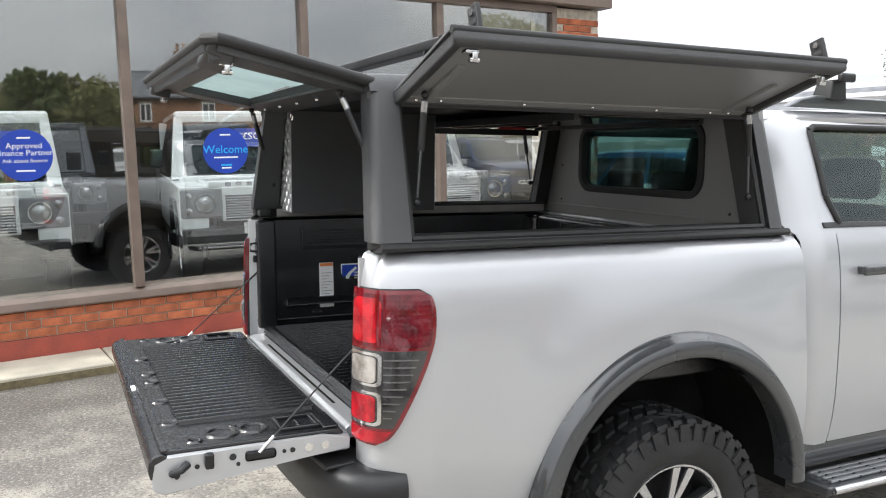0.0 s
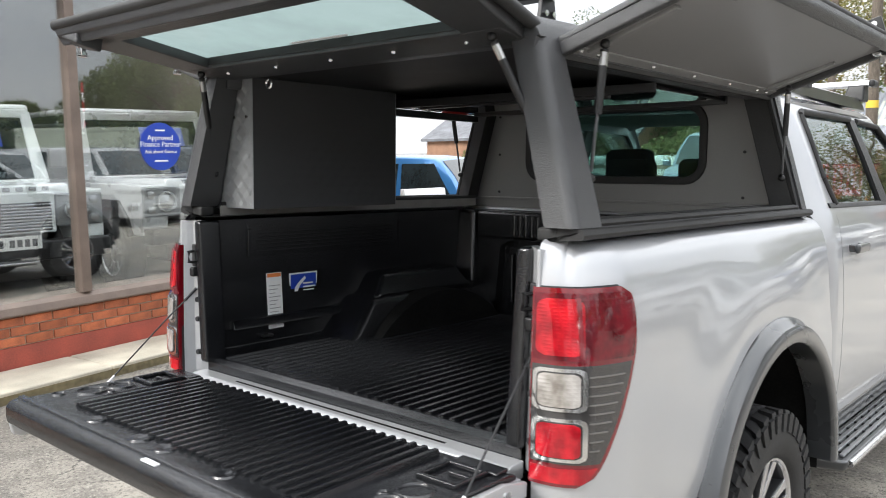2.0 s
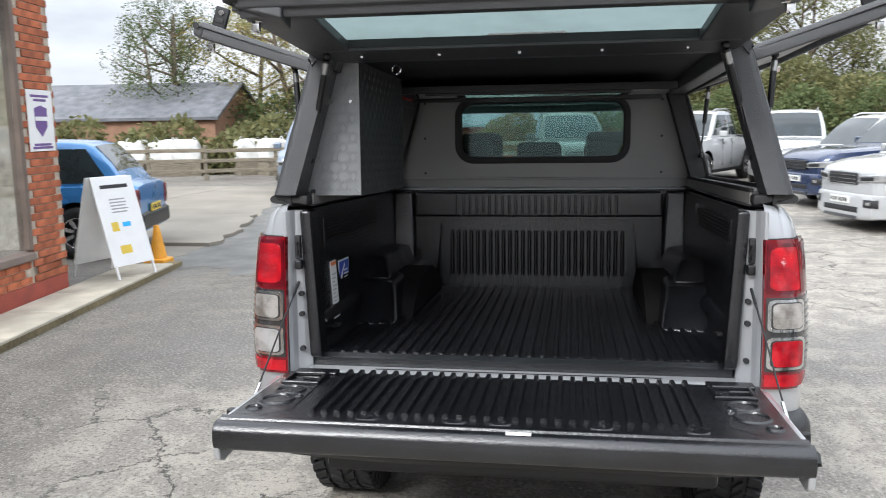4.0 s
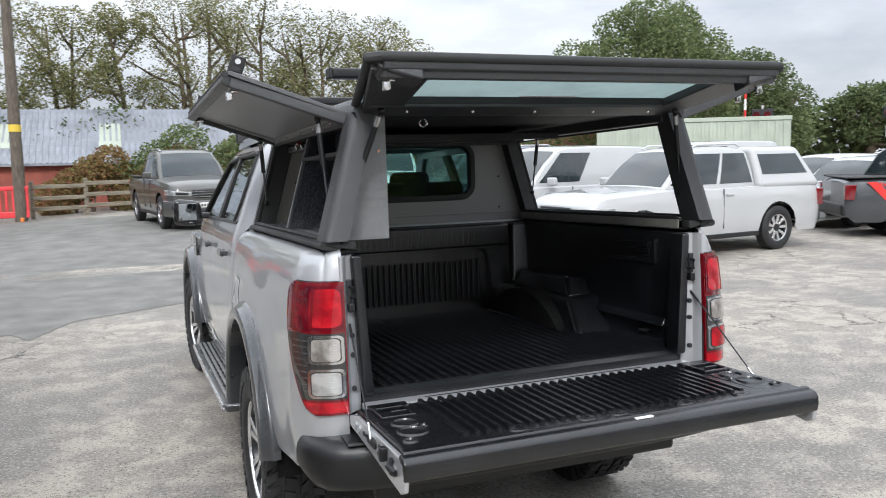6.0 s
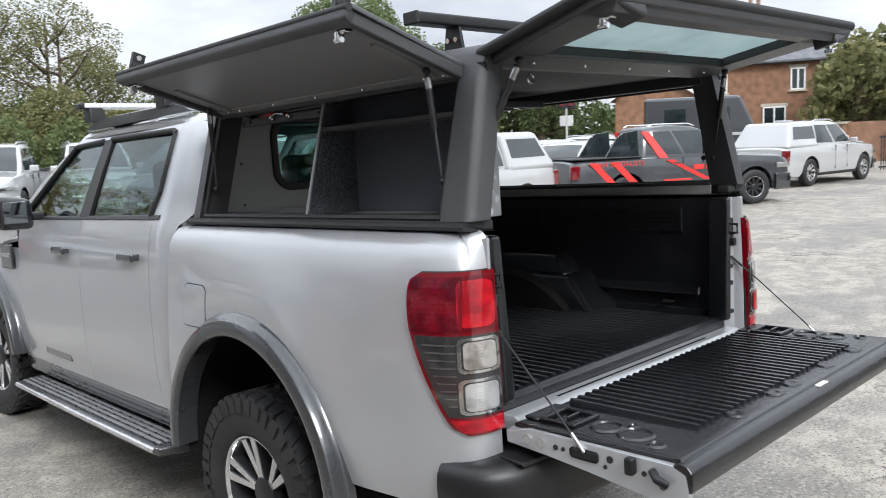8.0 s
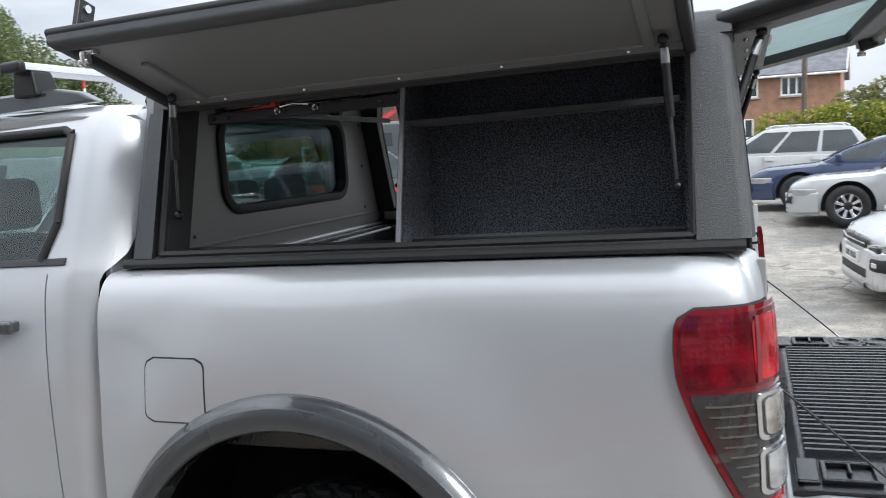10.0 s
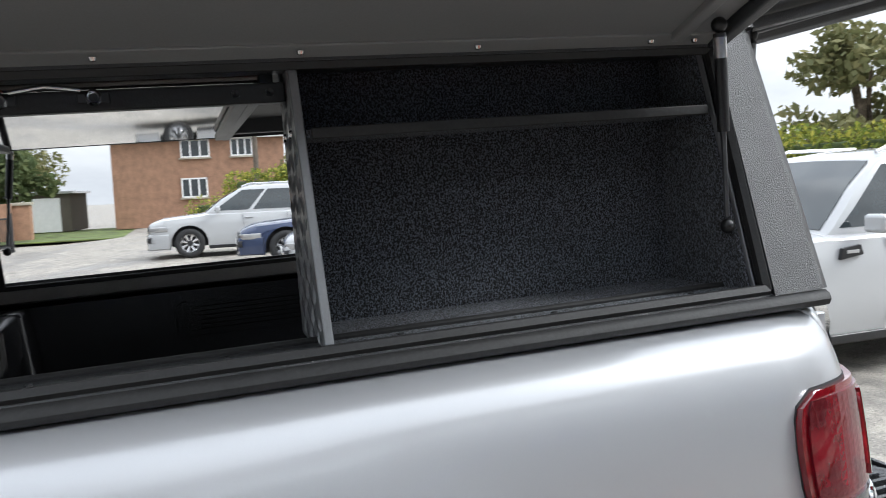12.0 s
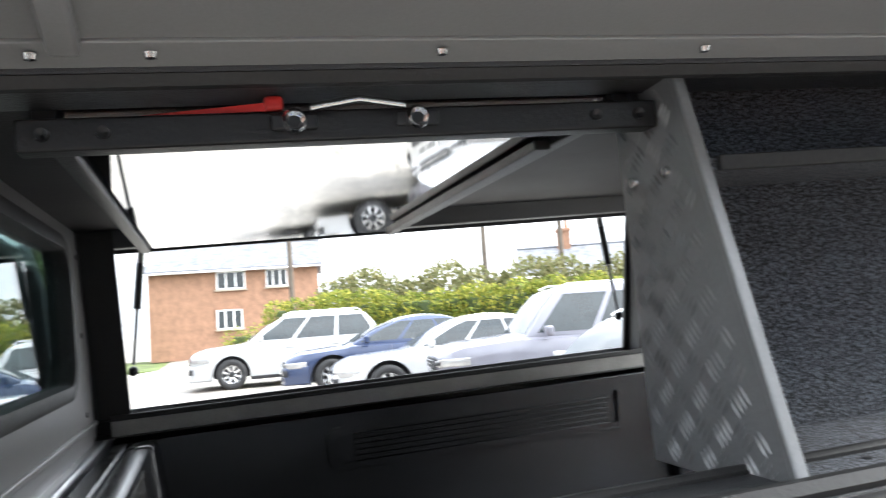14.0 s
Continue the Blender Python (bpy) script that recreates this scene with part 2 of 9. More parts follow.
def lens_material(name, base, deep, pitch=120.0, metal=0.0, across=(0.0, 1.0, 1.0)):
    """A moulded lamp lens: a clear outer skin over fine prisms; their uneven catch of light is mixed into the colour.
    """
    m = bpy.data.materials.new(name)
    m.use_nodes = True
    n, l = m.node_tree.nodes, m.node_tree.links
    b = n["Principled BSDF"]
    co, big, prism, ramp, mix, bp = (n.new("ShaderNode" + k) for k in ("TexCoord", "TexNoise", "TexVoronoi", "MapRange", "Mix", "Bump"))
    big.inputs["Scale"].default_value, big.inputs["Detail"].default_value = 17.0, 3.0
    mp = n.new("ShaderNodeMapping")
    mp.inputs["Scale"].default_value = across
    l.new(co.outputs["Object"], big.inputs["Vector"])
    l.new(co.outputs["Object"], mp.inputs["Vector"])
    prism.distance = "CHEBYCHEV"
    prism.inputs["Scale"].default_value, prism.inputs["Randomness"].default_value = pitch, 0.0
    l.new(mp.outputs["Vector"], prism.inputs["Vector"])
    ramp.inputs["From Min"].default_value, ramp.inputs["From Max"].default_value = 0.38, 0.62
    l.new(big.outputs["Fac"], ramp.inputs["Value"])
    # a deeper tone is blended in by noise where prisms would look unlit
    mix.data_type = "RGBA"
    mix.inputs["A"].default_value, mix.inputs["B"].default_value = (*deep, 1), (*base, 1)
    l.new(ramp.outputs["Result"], mix.inputs["Factor"])
    l.new(mix.outputs["Result"], b.inputs["Base Color"])
    bp.inputs["Strength"].default_value, bp.inputs["Distance"].default_value = 0.35, 0.003
    l.new(prism.outputs["Distance"], bp.inputs["Height"])
    l.new(bp.outputs["Normal"], b.inputs["Normal"])
    b.inputs["Roughness"].default_value, b.inputs["Metallic"].default_value = 0.22, metal
    b.inputs["Specular IOR Level"].default_value = 0.2
    b.inputs["Coat Weight"].default_value, b.inputs["Coat Roughness"].default_value = 1.0, 0.02
    return m


M_RED = material("red_lens", (0.16, 0.003, 0.008), 0.08, 0, 0.10, 14, 60, coat=1.0)
M_REDBRIGHT = lens_material("bright_red_lens", (0.50, 0.007, 0.016), (0.24, 0.003, 0.009))
M_REDDARK = lens_material("dark_red_lens", (0.15, 0.002, 0.009), (0.07, 0.001, 0.005), 70.0)
M_SMOKE = material("smoked_lens", (0.040, 0.038, 0.038), 0.10, 0.2, 0.05, 8, 60, coat=1.0)
M_LOUVRE = material("grey_reflector_louvre", (0.17, 0.165, 0.16), 0.25, 0.6, 0.08, 20, 90, coat=1.0)
M_CLEAR = material("clear_lens", (0.46, 0.46, 0.455), 0.12, 0.6, 0.08, 10, 160, coat=1.0)
M_CLEARLENS = lens_material("fluted_clear_lens", (0.66, 0.66, 0.65), (0.34, 0.33, 0.32), 110.0, 0.55)
M_AMBER = lens_material("amber_bulb_lens", (0.56, 0.53, 0.50), (0.24, 0.215, 0.19), 110.0, 0.5)
M_GLASS = glass("clear_glass", (0.92, 0.96, 0.95), 0.02)
M_PRIVACY = glass("green_tinted_glass", (0.62, 0.76, 0.74), 0.025)
M_DARKGLASS = glass("dark_glass", (0.45, 0.53, 0.52), 0.05)
M_CARGLASS = material("car_window", (0.020, 0.028, 0.031), 0.03, 0, 0.2, 3, 30, coat=0.35, spec=0.6)
M_SHOPGLASS = glass("shop_glass", (0.93, 0.95, 0.95), 0.165)
M_FROST = wet_glass("rear_door_glass", (0.43, 0.485, 0.478))
M_MIRROR = material("mirror_glass", (0.34, 0.36, 0.37), 0.03, 1.0, 0.02, 3, 60)
M_WHITE = material("white_paint", (0.44, 0.445, 0.45), 0.22, 0, 0.02, 1.5, 300, coat=0.9)
M_DEFENDER = material("pale_grey_white_paint", (0.80, 0.83, 0.815), 0.3, 0, 0.03, 2, 300, coat=0.7)
M_BLUEGREY = material("blue_grey_paint", (0.19, 0.235, 0.30), 0.3, 0.3, 0.03, 2, 300, coat=0.8)
M_BLUE = material("bright_blue_paint", (0.05, 0.21, 0.50), 0.28, 0.3, 0.03, 2, 300, coat=0.9)
M_NIGHT = material("black_car_paint", (0.012, 0.012, 0.014), 0.26, 0.2, 0.05, 2, 300, coat=0.9)
M_NAVY = material("navy_paint", (0.028, 0.045, 0.105), 0.26, 0.3, 0.05, 2, 300, coat=0.9)
M_BRONZE = material("bronze_grey_paint", (0.10, 0.098, 0.09), 0.3, 0.4, 0.04, 2, 300, coat=0.8)
M_GRAPHITE = material("graphite_paint", (0.062, 0.066, 0.072), 0.3, 0.35, 0.04, 2, 300, coat=0.8)
M_GREYCAR = material("grey_violet_paint", (0.20, 0.20, 0.235), 0.3, 0.35, 0.04, 2, 300, coat=0.8)
M_PALESILVER = material("pale_silver_paint", (0.60, 0.60, 0.60), 0.28, 0.4, 0.03, 2, 300, coat=0.9)
M_DECALRED = material("red_decal", (0.62, 0.035, 0.03), 0.4, 0, 0.05, 5, 100)
M_PLATE = material("white_plate", (0.75, 0.75, 0.72), 0.45, 0, 0.04, 5, 100)
M_YPLATE = material("yellow_plate", (0.72, 0.52, 0.06), 0.45, 0, 0.04, 5, 100)
M_INK = material("dark_ink", (0.02, 0.02, 0.022), 0.6, 0, 0.1, 9, 100)
M_BLUESIGN = material("blue_vinyl", (0.012, 0.05, 0.40), 0.4, 0, 0.05, 5, 100)
M_CYAN = material("light_blue_vinyl", (0.03, 0.42, 0.85), 0.4, 0, 0.04, 5, 100)
M_WHITEVINYL = material("white_vinyl", (0.82, 0.82, 0.82), 0.45, 0, 0.03, 5, 100)
M_ORANGE = material("orange_print", (0.75, 0.22, 0.05), 0.5, 0, 0.05, 5, 100)
M_BRICK = material("orange_red_brick", (0.42, 0.125, 0.055), 0.85, 0, 0.22, 12, 120, bump=0.6, random_tone=0.25)
M_MORTAR = material("pale_mortar", (0.50, 0.44, 0.36), 0.92, 0, 0.2, 14, 160, bump=0.6)
M_PLINTH = material("red_painted_plinth", (0.34, 0.07, 0.045), 0.7, 0, 0.22, 5, 80, bump=0.5, tint=(0.22, 0.05, 0.035))
M_SLAB = material("concrete_slab", (0.46, 0.42, 0.34), 0.9, 0, 0.16, 3, 130, bump=0.4, random_tone=0.08)
M_FRAME = material("brown_window_frame", (0.19, 0.145, 0.12), 0.45, 0.2, 0.12, 5, 100, bump=0.1)
M_SHOPFLOOR = material("dark_shop_floor", (0.02, 0.02, 0.021), 0.35, 0, 0.2, 2, 80)
# cream wall colour darkened to stand in for the dim showroom interior
M_SHOPWALL = material("dimmed_cream_wall", (0.11, 0.095, 0.075), 0.85, 0, 0.12, 1, 60)
M_CLAD = material("grey_metal_cladding", (0.20, 0.21, 0.215), 0.5, 0.3, 0.12, 2, 60, bump=0.1)
M_TIMBER = material("weathered_timber", (0.225, 0.195, 0.145), 0.85, 0, 0.25, 4, 90, bump=0.5, stretch=(1, 1, 6))
M_POLE = material("tarred_pole_timber", (0.14, 0.115, 0.09), 0.85, 0, 0.3, 5, 90, bump=0.6, stretch=(6, 6, 1))
M_BARRIER = material("red_plastic_barrier", (0.72, 0.05, 0.06), 0.5, 0, 0.1, 4, 60)
M_CONE = material("yellow_orange_plastic", (0.80, 0.36, 0.03), 0.55, 0, 0.1, 6, 60)
M_SLATE = material("slate_roof", (0.16, 0.165, 0.18), 0.7, 0, 0.25, 2.5, 40, bump=0.4)
M_SHEDROOF = material("grey_corrugated_sheet", (0.27, 0.285, 0.32), 0.55, 0.2, 0.2, 1.2, 30)
M_OLDBRICK = material("brown_house_brick", (0.27, 0.145, 0.085), 0.9, 0, 0.22, 3, 22, bump=0.4)
M_NEWBRICK = material("red_brown_house_brick", (0.34, 0.195, 0.125), 0.9, 0, 0.16, 3, 22, bump=0.4)
M_REDWALL = material("rust_red_wall", (0.30, 0.085, 0.06), 0.8, 0, 0.2, 2, 30)
M_PALEGREEN = material("pale_green_container", (0.42, 0.46, 0.38), 0.6, 0.1, 0.1, 1.5, 30)
M_BAG = material("white_woven_bag", (0.72, 0.72, 0.70), 0.8, 0, 0.12, 3, 40, bump=0.4)
M_BARK = material("bark", (0.15, 0.115, 0.08), 0.92, 0, 0.3, 5, 50, bump=0.7)
M_SEAT = material("dark_seat_fabric", (0.03, 0.03, 0.033), 0.85, 0, 0.2, 6, 120, bump=0.3)
M_EARTH = material("dry_verge_earth", (0.20, 0.165, 0.09), 0.95, 0, 0.3, 1.2, 20, bump=0.6)
M_GRASS = material("rough_grass", (0.12, 0.16, 0.04), 0.9, 0, 0.35, 1.0, 25, bump=0.6)
M_FENCEMETAL = material("black_railing_paint", (0.03, 0.03, 0.032), 0.5, 0.3, 0.1, 4, 60)


def leaf_material(name, base, alt):
    m = bpy.data.materials.new(name)
    m.use_nodes = True
    n, l = m.node_tree.nodes, m.node_tree.links
    b = n["Principled BSDF"]
    geo, ramp = n.new("ShaderNodeNewGeometry"), n.new("ShaderNodeValToRGB")
    ramp.color_ramp.elements[0].color, ramp.color_ramp.elements[1].color = (*base, 1), (*alt, 1)
    mid = ramp.color_ramp.elements.new(0.6)
    mid.color = (*(0.7 * a + 0.3 * c for a, c in zip(base, alt)), 1)
    l.new(geo.outputs["Random Per Island"], ramp.inputs["Fac"])
    l.new(ramp.outputs["Color"], b.inputs["Base Color"])
    b.inputs["Roughness"].default_value = 0.65
    b.inputs["Specular IOR Level"].default_value = 0.2
    tr = n.new("ShaderNodeBsdfTranslucent")
    l.new(ramp.outputs["Color"], tr.inputs["Color"])
    mx = n.new("ShaderNodeMixShader")
    mx.inputs["Fac"].default_value = 0.35
    l.new(b.outputs["BSDF"], mx.inputs[1])
    l.new(tr.outputs["BSDF"], mx.inputs[2])
    l.new(mx.outputs["Shader"], n["Material Output"].inputs["Surface"])
    return m


M_LEAF_OAK = leaf_material("oak_leaves", (0.115, 0.150, 0.065), (0.21, 0.24, 0.105))
M_LEAF_BIRCH = leaf_material("turning_birch_leaves", (0.19, 0.20, 0.075), (0.43, 0.33, 0.11))
M_LEAF_DARK = leaf_material("dark_leaves", (0.085, 0.115, 0.05), (0.155, 0.18, 0.075))
M_LEAF_WILLOW = leaf_material("olive_leaves", (0.145, 0.155, 0.068), (0.27, 0.25, 0.115))
M_LEAF_HEDGE = leaf_material("laurel_hedge_leaves", (0.12, 0.17, 0.03), (0.48, 0.44, 0.08))
M_LEAF_RED = leaf_material("russet_leaves", (0.22, 0.12, 0.055), (0.22, 0.22, 0.08))


# ---------------------------------------------------------------- mesh helpers
def weighted_normals(me, limit=math.cos(radians(47))):
    """Large faces keep their own normal; small bevel faces lean to them."""
    fn = [p.normal.copy() for p in me.polygons]
    fa = [p.area for p in me.polygons]
    at = collections.defaultdict(list)
    for p in me.polygons:
        for v in p.vertices:
            at[v].append(p.index)
    out = []
    for p in me.polygons:
        n = fn[p.index]
        for v in p.vertices:
            s = Vector()
            for g in at[v]:
                if fn[g].dot(n) > limit:
                    s += fn[g] * fa[g]
            out.append(s.normalized() if s.length > 0 else n)
    me.normals_split_custom_set(out)


def part(name, bm, mat, parent=None, label="", smooth=True, at=None, weigh=True):
    """Links a bmesh as one mesh object under its parent."""
    me = bpy.data.meshes.new(name)
    bmesh.ops.recalc_face_normals(bm, faces=bm.faces[:])
    bm.to_mesh(me)
    bm.free()
    me.materials.append(mat)
    if smooth:
        me.shade_smooth()
        me.set_sharp_from_angle(angle=radians(38))
        if weigh and len(me.polygons) < 2500:
            weighted_normals(me)
    ob = new(name, me)
    if parent:
        ob.parent = parent
    if at is not None:
        ob.matrix_basis = at
    if label:
        ob["label"] = label
    return ob


def piece(name, me, parent, at, label=""):
    ob = new(name, me)
    ob.parent = parent
    ob.matrix_basis = at
    if label:
        ob["label"] = label
    return ob


def thing(name, label, category, at=None, group="", kind=""):
    ob = new(name)
    ob.empty_display_size = 0.2
    if at is not None:
        ob.matrix_basis = at
    return tagged(ob, label, category, group, kind)


def bm_box(x0, x1, y0, y1, z0, z1, bevel=0.0, bm=None, seg=2):
    bm = bm or bmesh.new()
    made = bmesh.ops.create_cube(bm, size=1.0, matrix=Matrix.Translation(((x0 + x1) / 2, (y0 + y1) / 2, (z0 + z1) / 2))
                                 @ Matrix.Diagonal((x1 - x0, y1 - y0, z1 - z0, 1)))
    if bevel:
        es = {e for v in made["verts"] for e in v.link_edges}
        bmesh.ops.bevel(bm, geom=list(es), offset=bevel, segments=seg, profile=0.5, affect="EDGES")
    return bm


def bm_hexa(bottom, top, bevel=0.0, bm=None, seg=2):
    """A block between two four-cornered faces."""
    bm = bm or bmesh.new()
    b, t = [bm.verts.new(p) for p in bottom], [bm.verts.new(p) for p in top]
    fs = [bm.faces.new(b[::-1]), bm.faces.new(t)]
    fs += [bm.faces.new((b[i], b[(i + 1) % 4], t[(i + 1) % 4], t[i])) for i in range(4)]
    if bevel:
        bmesh.ops.bevel(bm, geom=list({e for f in fs for e in f.edges}), offset=bevel, segments=seg, profile=0.5, affect="EDGES")
    return bm


def bm_prism(poly, axis, a, b, bevel=0.0, bm=None):
    """A flat outline, given in the two other axes, drawn out along an axis from a to b."""
    bm = bm or bmesh.new()
    def p3(p, v):
        return {"x": (v, p[0], p[1]), "y": (p[0], v, p[1]), "z": (p[0], p[1], v)}[axis]
    lo, hi = [bm.verts.new(p3(p, a)) for p in poly], [bm.verts.new(p3(p, b)) for p in poly]
    n = len(poly)
    fs = [bm.faces.new(lo[::-1]), bm.faces.new(hi)] + [bm.faces.new((lo[i], lo[(i + 1) % n], hi[(i + 1) % n], hi[i])) for i in range(n)]
    if bevel:
        bmesh.ops.bevel(bm, geom=list({e for f in fs for e in f.edges}), offset=bevel, segments=2, profile=0.5, affect="EDGES")
    return bm


def bm_tube(points, r, seg=8, bm=None, taper=None):
    """A round rod along points."""
    bm = bm or bmesh.new()
    pts = [Vector(p) for p in points]
    rings = []
    for i, p in enumerate(pts):
        d = (pts[min(i + 1, len(pts) - 1)] - pts[max(i - 1, 0)]).normalized()
        u = d.cross((0, 0, 1)) if abs(d.z) < 0.9 else d.cross((0, 1, 0))
        u.normalize()
        v = d.cross(u)
        rr = r if taper is None else taper[i]
        rings.append([bm.verts.new(p + rr * (math.cos(k * math.tau / seg) * u + math.sin(k * math.tau / seg) * v)) for k in range(seg)])
    for a, b in zip(rings, rings[1:]):
        for k in range(seg):
            bm.faces.new((a[k], a[(k + 1) % seg], b[(k + 1) % seg], b[k]))
    bm.faces.new(rings[0][::-1])
    bm.faces.new(rings[-1])
    return bm


def bm_grid(rows, closed=False, bm=None):
    """A sheet through rows of points."""
    bm = bm or bmesh.new()
    vs = [[bm.verts.new(p) for p in row] for row in rows]
    for a, b in zip(vs, vs[1:]):
        n = len(a)
        for k in range(n if closed else n - 1):
            j = (k + 1) % n
            q = [a[k], a[j], b[j], b[k]]
            if len({tuple(round(c, 6) for c in v.co) for v in q}) == 4:
                bm.faces.new(q)
    return bm


def bm_solid(bm, depth):
    """Gives a sheet a thickness, inwards."""
    bmesh.ops.recalc_face_normals(bm, faces=bm.faces[:])
    bmesh.ops.solidify(bm, geom=bm.faces[:], thickness=depth)
    return bm


def bm_lathe(profile, axis="x", seg=28, bm=None):
    """A profile of (along, radius) turned round an axis."""
    bm = bm or bmesh.new()
    rows = []
    for a, r in profile:
        ring = []
        for k in range(seg):
            c, s = r * math.cos(k * math.tau / seg), r * math.sin(k * math.tau / seg)
            ring.append({"x": (a, c, s), "y": (c, a, s), "z": (c, s, a)}[axis])
        rows.append(ring)
    return bm_grid(rows, closed=True, bm=bm)


def moved(bm, m):
    bmesh.ops.transform(bm, matrix=m, verts=bm.verts[:])
    return bm


def mirrored(bm):
    """The same shape on the other side."""
    other = bm.copy()
    bmesh.ops.scale(other, vec=(-1, 1, 1), verts=other.verts[:])
    bmesh.ops.reverse_faces(other, faces=other.faces[:])
    return other


def text_part(name, words, size, mat, parent, at, label="", align="CENTER", depth=0.0015, wide=1.0):
    """Lettering as a mesh."""
    cu = bpy.data.curves.new(name, "FONT")
    cu.body, cu.size, cu.align_x, cu.align_y, cu.extrude = words, size, align, "CENTER", depth
    cu.resolution_u = 2
    tmp = bpy.data.objects.new(name, cu)
    scene.collection.objects.link(tmp)
    dg = bpy.context.evaluated_depsgraph_get()
    me = bpy.data.meshes.new_from_object(tmp.evaluated_get(dg))
    bpy.data.objects.remove(tmp)
    me.materials.clear()
    me.materials.append(mat)
    ob = new(name, me)
    ob.parent = parent
    ob.matrix_basis = at @ Matrix.Diagonal((wide, 1, 1, 1))
    if label:
        ob["label"] = label
    return ob


def interp(table, v):
    xs, ys = zip(*table)
    return float(np.interp(v, xs, ys))


def flow(table, v):
    """The same, but along a smooth curve through the table that does not overshoot."""
    n = len(table)
    if v <= table[0][0]:
        return table[0][1]
    if v >= table[-1][0]:
        return table[-1][1]
    d = [(table[k + 1][1] - table[k][1]) / (table[k + 1][0] - table[k][0]) for k in range(n - 1)]
    i = next(k for k in range(n - 1) if v <= table[k + 1][0])
    def slope(k):
        if k == 0 or k == n - 1:
            return d[0] if k == 0 else d[-1]
        return 0.0 if d[k - 1] * d[k] <= 0 else 2 * d[k - 1] * d[k] / (d[k - 1] + d[k])
    h = table[i + 1][0] - table[i][0]
    q = (v - table[i][0]) / h
    return ((1 + 2 * q) * (1 - q) ** 2 * table[i][1] + q * (1 - q) ** 2 * h * slope(i)
            + q * q * (3 - 2 * q) * table[i + 1][1] + q * q * (q - 1) * h * slope(i + 1))


# ---------------------------------------------------------------- ground
def ground_z(x, y):
    """The yard is level but for a gentle rise towards the road and the far fence."""
    def s(v, a, b):
        q = min(1, max(0, (v - a) / (b - a)))
        return q * q * (3 - 2 * q)
    return 0.24 * s(x, 8, 17) * (1 - s(y, 2.0, 6.0)) + 0.10 * s(y, 10, 16) * (1 - s(x, 5, 9)) * (1 + s(x, -5, -1))


xs = sorted(set([-400, -200, -100, -60, -40, -30] + [v * 1.5 for v in range(-16, 25)] + [45, 60, 100, 200, 400]))
ys = sorted(set([-400, -200, -100, -50, -30] + [v * 1.5 for v in range(-14, 21)] + [36, 45, 60, 100, 200, 400]))
ground = part("ground", bm_grid([[(x, y, ground_z(x, y)) for x in xs] for y in ys]), M_TARMAC)
tagged(ground, "worn pale grey tarmac yard with gritty patches", "ground", kind="structure")


# pale concrete apron beside the lane, in large slabs
APRON_EDGE = [(7.5, -5.2), (8.8, -5.08), (10.0, -5.28), (11.8, -5.72), (14.3, -6.3), (16.6, -6.65), (19.6, -7.6)]
M_APRON = material("pale_concrete", (0.265, 0.240, 0.200), 0.9, 0, 0.14, 0.9, 60, bump=0.3, random_tone=0.06)
apron = thing("concrete_apron", "pale concrete apron with dark joints beside the lane", "pavement", kind="structure")
for y0, y1 in ((7.5, 8.62), (8.65, 12.28), (12.31, 15.9), (15.93, 19.4)):
    for x0, x1 in ((-9.3, None), (-13.5, -9.33)):
        rows = []
        for y in np.linspace(y0, y1, 14):
            edge = interp(APRON_EDGE, y) + 0.06 * math.sin(y * 5.1) + 0.04 * math.sin(y * 13.0) if x1 is None else x1
            rows.append([(x0 + (edge - x0) * f, y, ground_z(x0, y) + 0.008) for f in (0, 0.5, 1)])
        part("slab", bm_solid(bm_grid(rows), 0.05), M_APRON, apron)
# darker relaid lane
M_LANE = material("dark_relaid_tarmac", (0.178, 0.174, 0.160), 0.75, 0, 0.22, 2.4, 90, bump=0.5)
rows = []
for y in np.linspace(6.7, 22.6, 34):
    a = interp([(6.7, -4.6)] + APRON_EDGE + [(22.6, -8.4)], y) - (0.3 if y > 7.5 else 0)
    b = interp([(6.7, -2.6), (7.6, -1.0), (9.0, 1.2), (12.0, 3.2), (22.6, 4.5)], y) + 0.25 * math.sin(y * 2.3) + 0.12 * math.sin(y * 7.7)
    rows.append([(a + (b - a) * f, y + (0.3 * math.sin(f * 11) + 0.15 * math.sin(f * 29) if y < 6.8 else 0), ground_z(a + (b - a) * f, y) + 0.004) for f in np.linspace(0, 1, 12)])
lane = part("road", bm_grid(rows), M_LANE)
tagged(lane, "darker grey relaid tarmac lane through the yard", "road", kind="structure")


# ---------------------------------------------------------------- the silver pickup, in its own frame: tail at y = 0, nose towards +y
TR = pose(0, 0, 0.099, -2.0, 0, 0)          # it stands nose-down on its springs
truck = thing("pickup_truck", "silver double-cab pickup with lowered tailgate, black arch flares and all-terrain tyres", "pickup truck", TR)

ARCH_R, ARCH_F = (1.118, 0.44), (4.43, 0.50)
REAR_AXLE, FRONT_AXLE = (1.12, 0.336), (4.43, 0.452)
PROFILE = [(0.40, 0.075), (0.50, 0.035), (0.60, 0.012), (0.72, 0.0), (0.90, 0.0), (1.02, 0.006), (1.15, 0.016), (1.24, 0.028), (1.295, 0.045),
           (1.33, 0.068), (1.35, 0.10), (1.357, 0.15)]
CORNER = [(0.762, 0.0), (0.80, 0.002), (0.835, 0.010), (0.868, 0.030), (0.892, 0.062), (0.909, 0.105), (0.921, 0.15), (0.928, 0.195)]


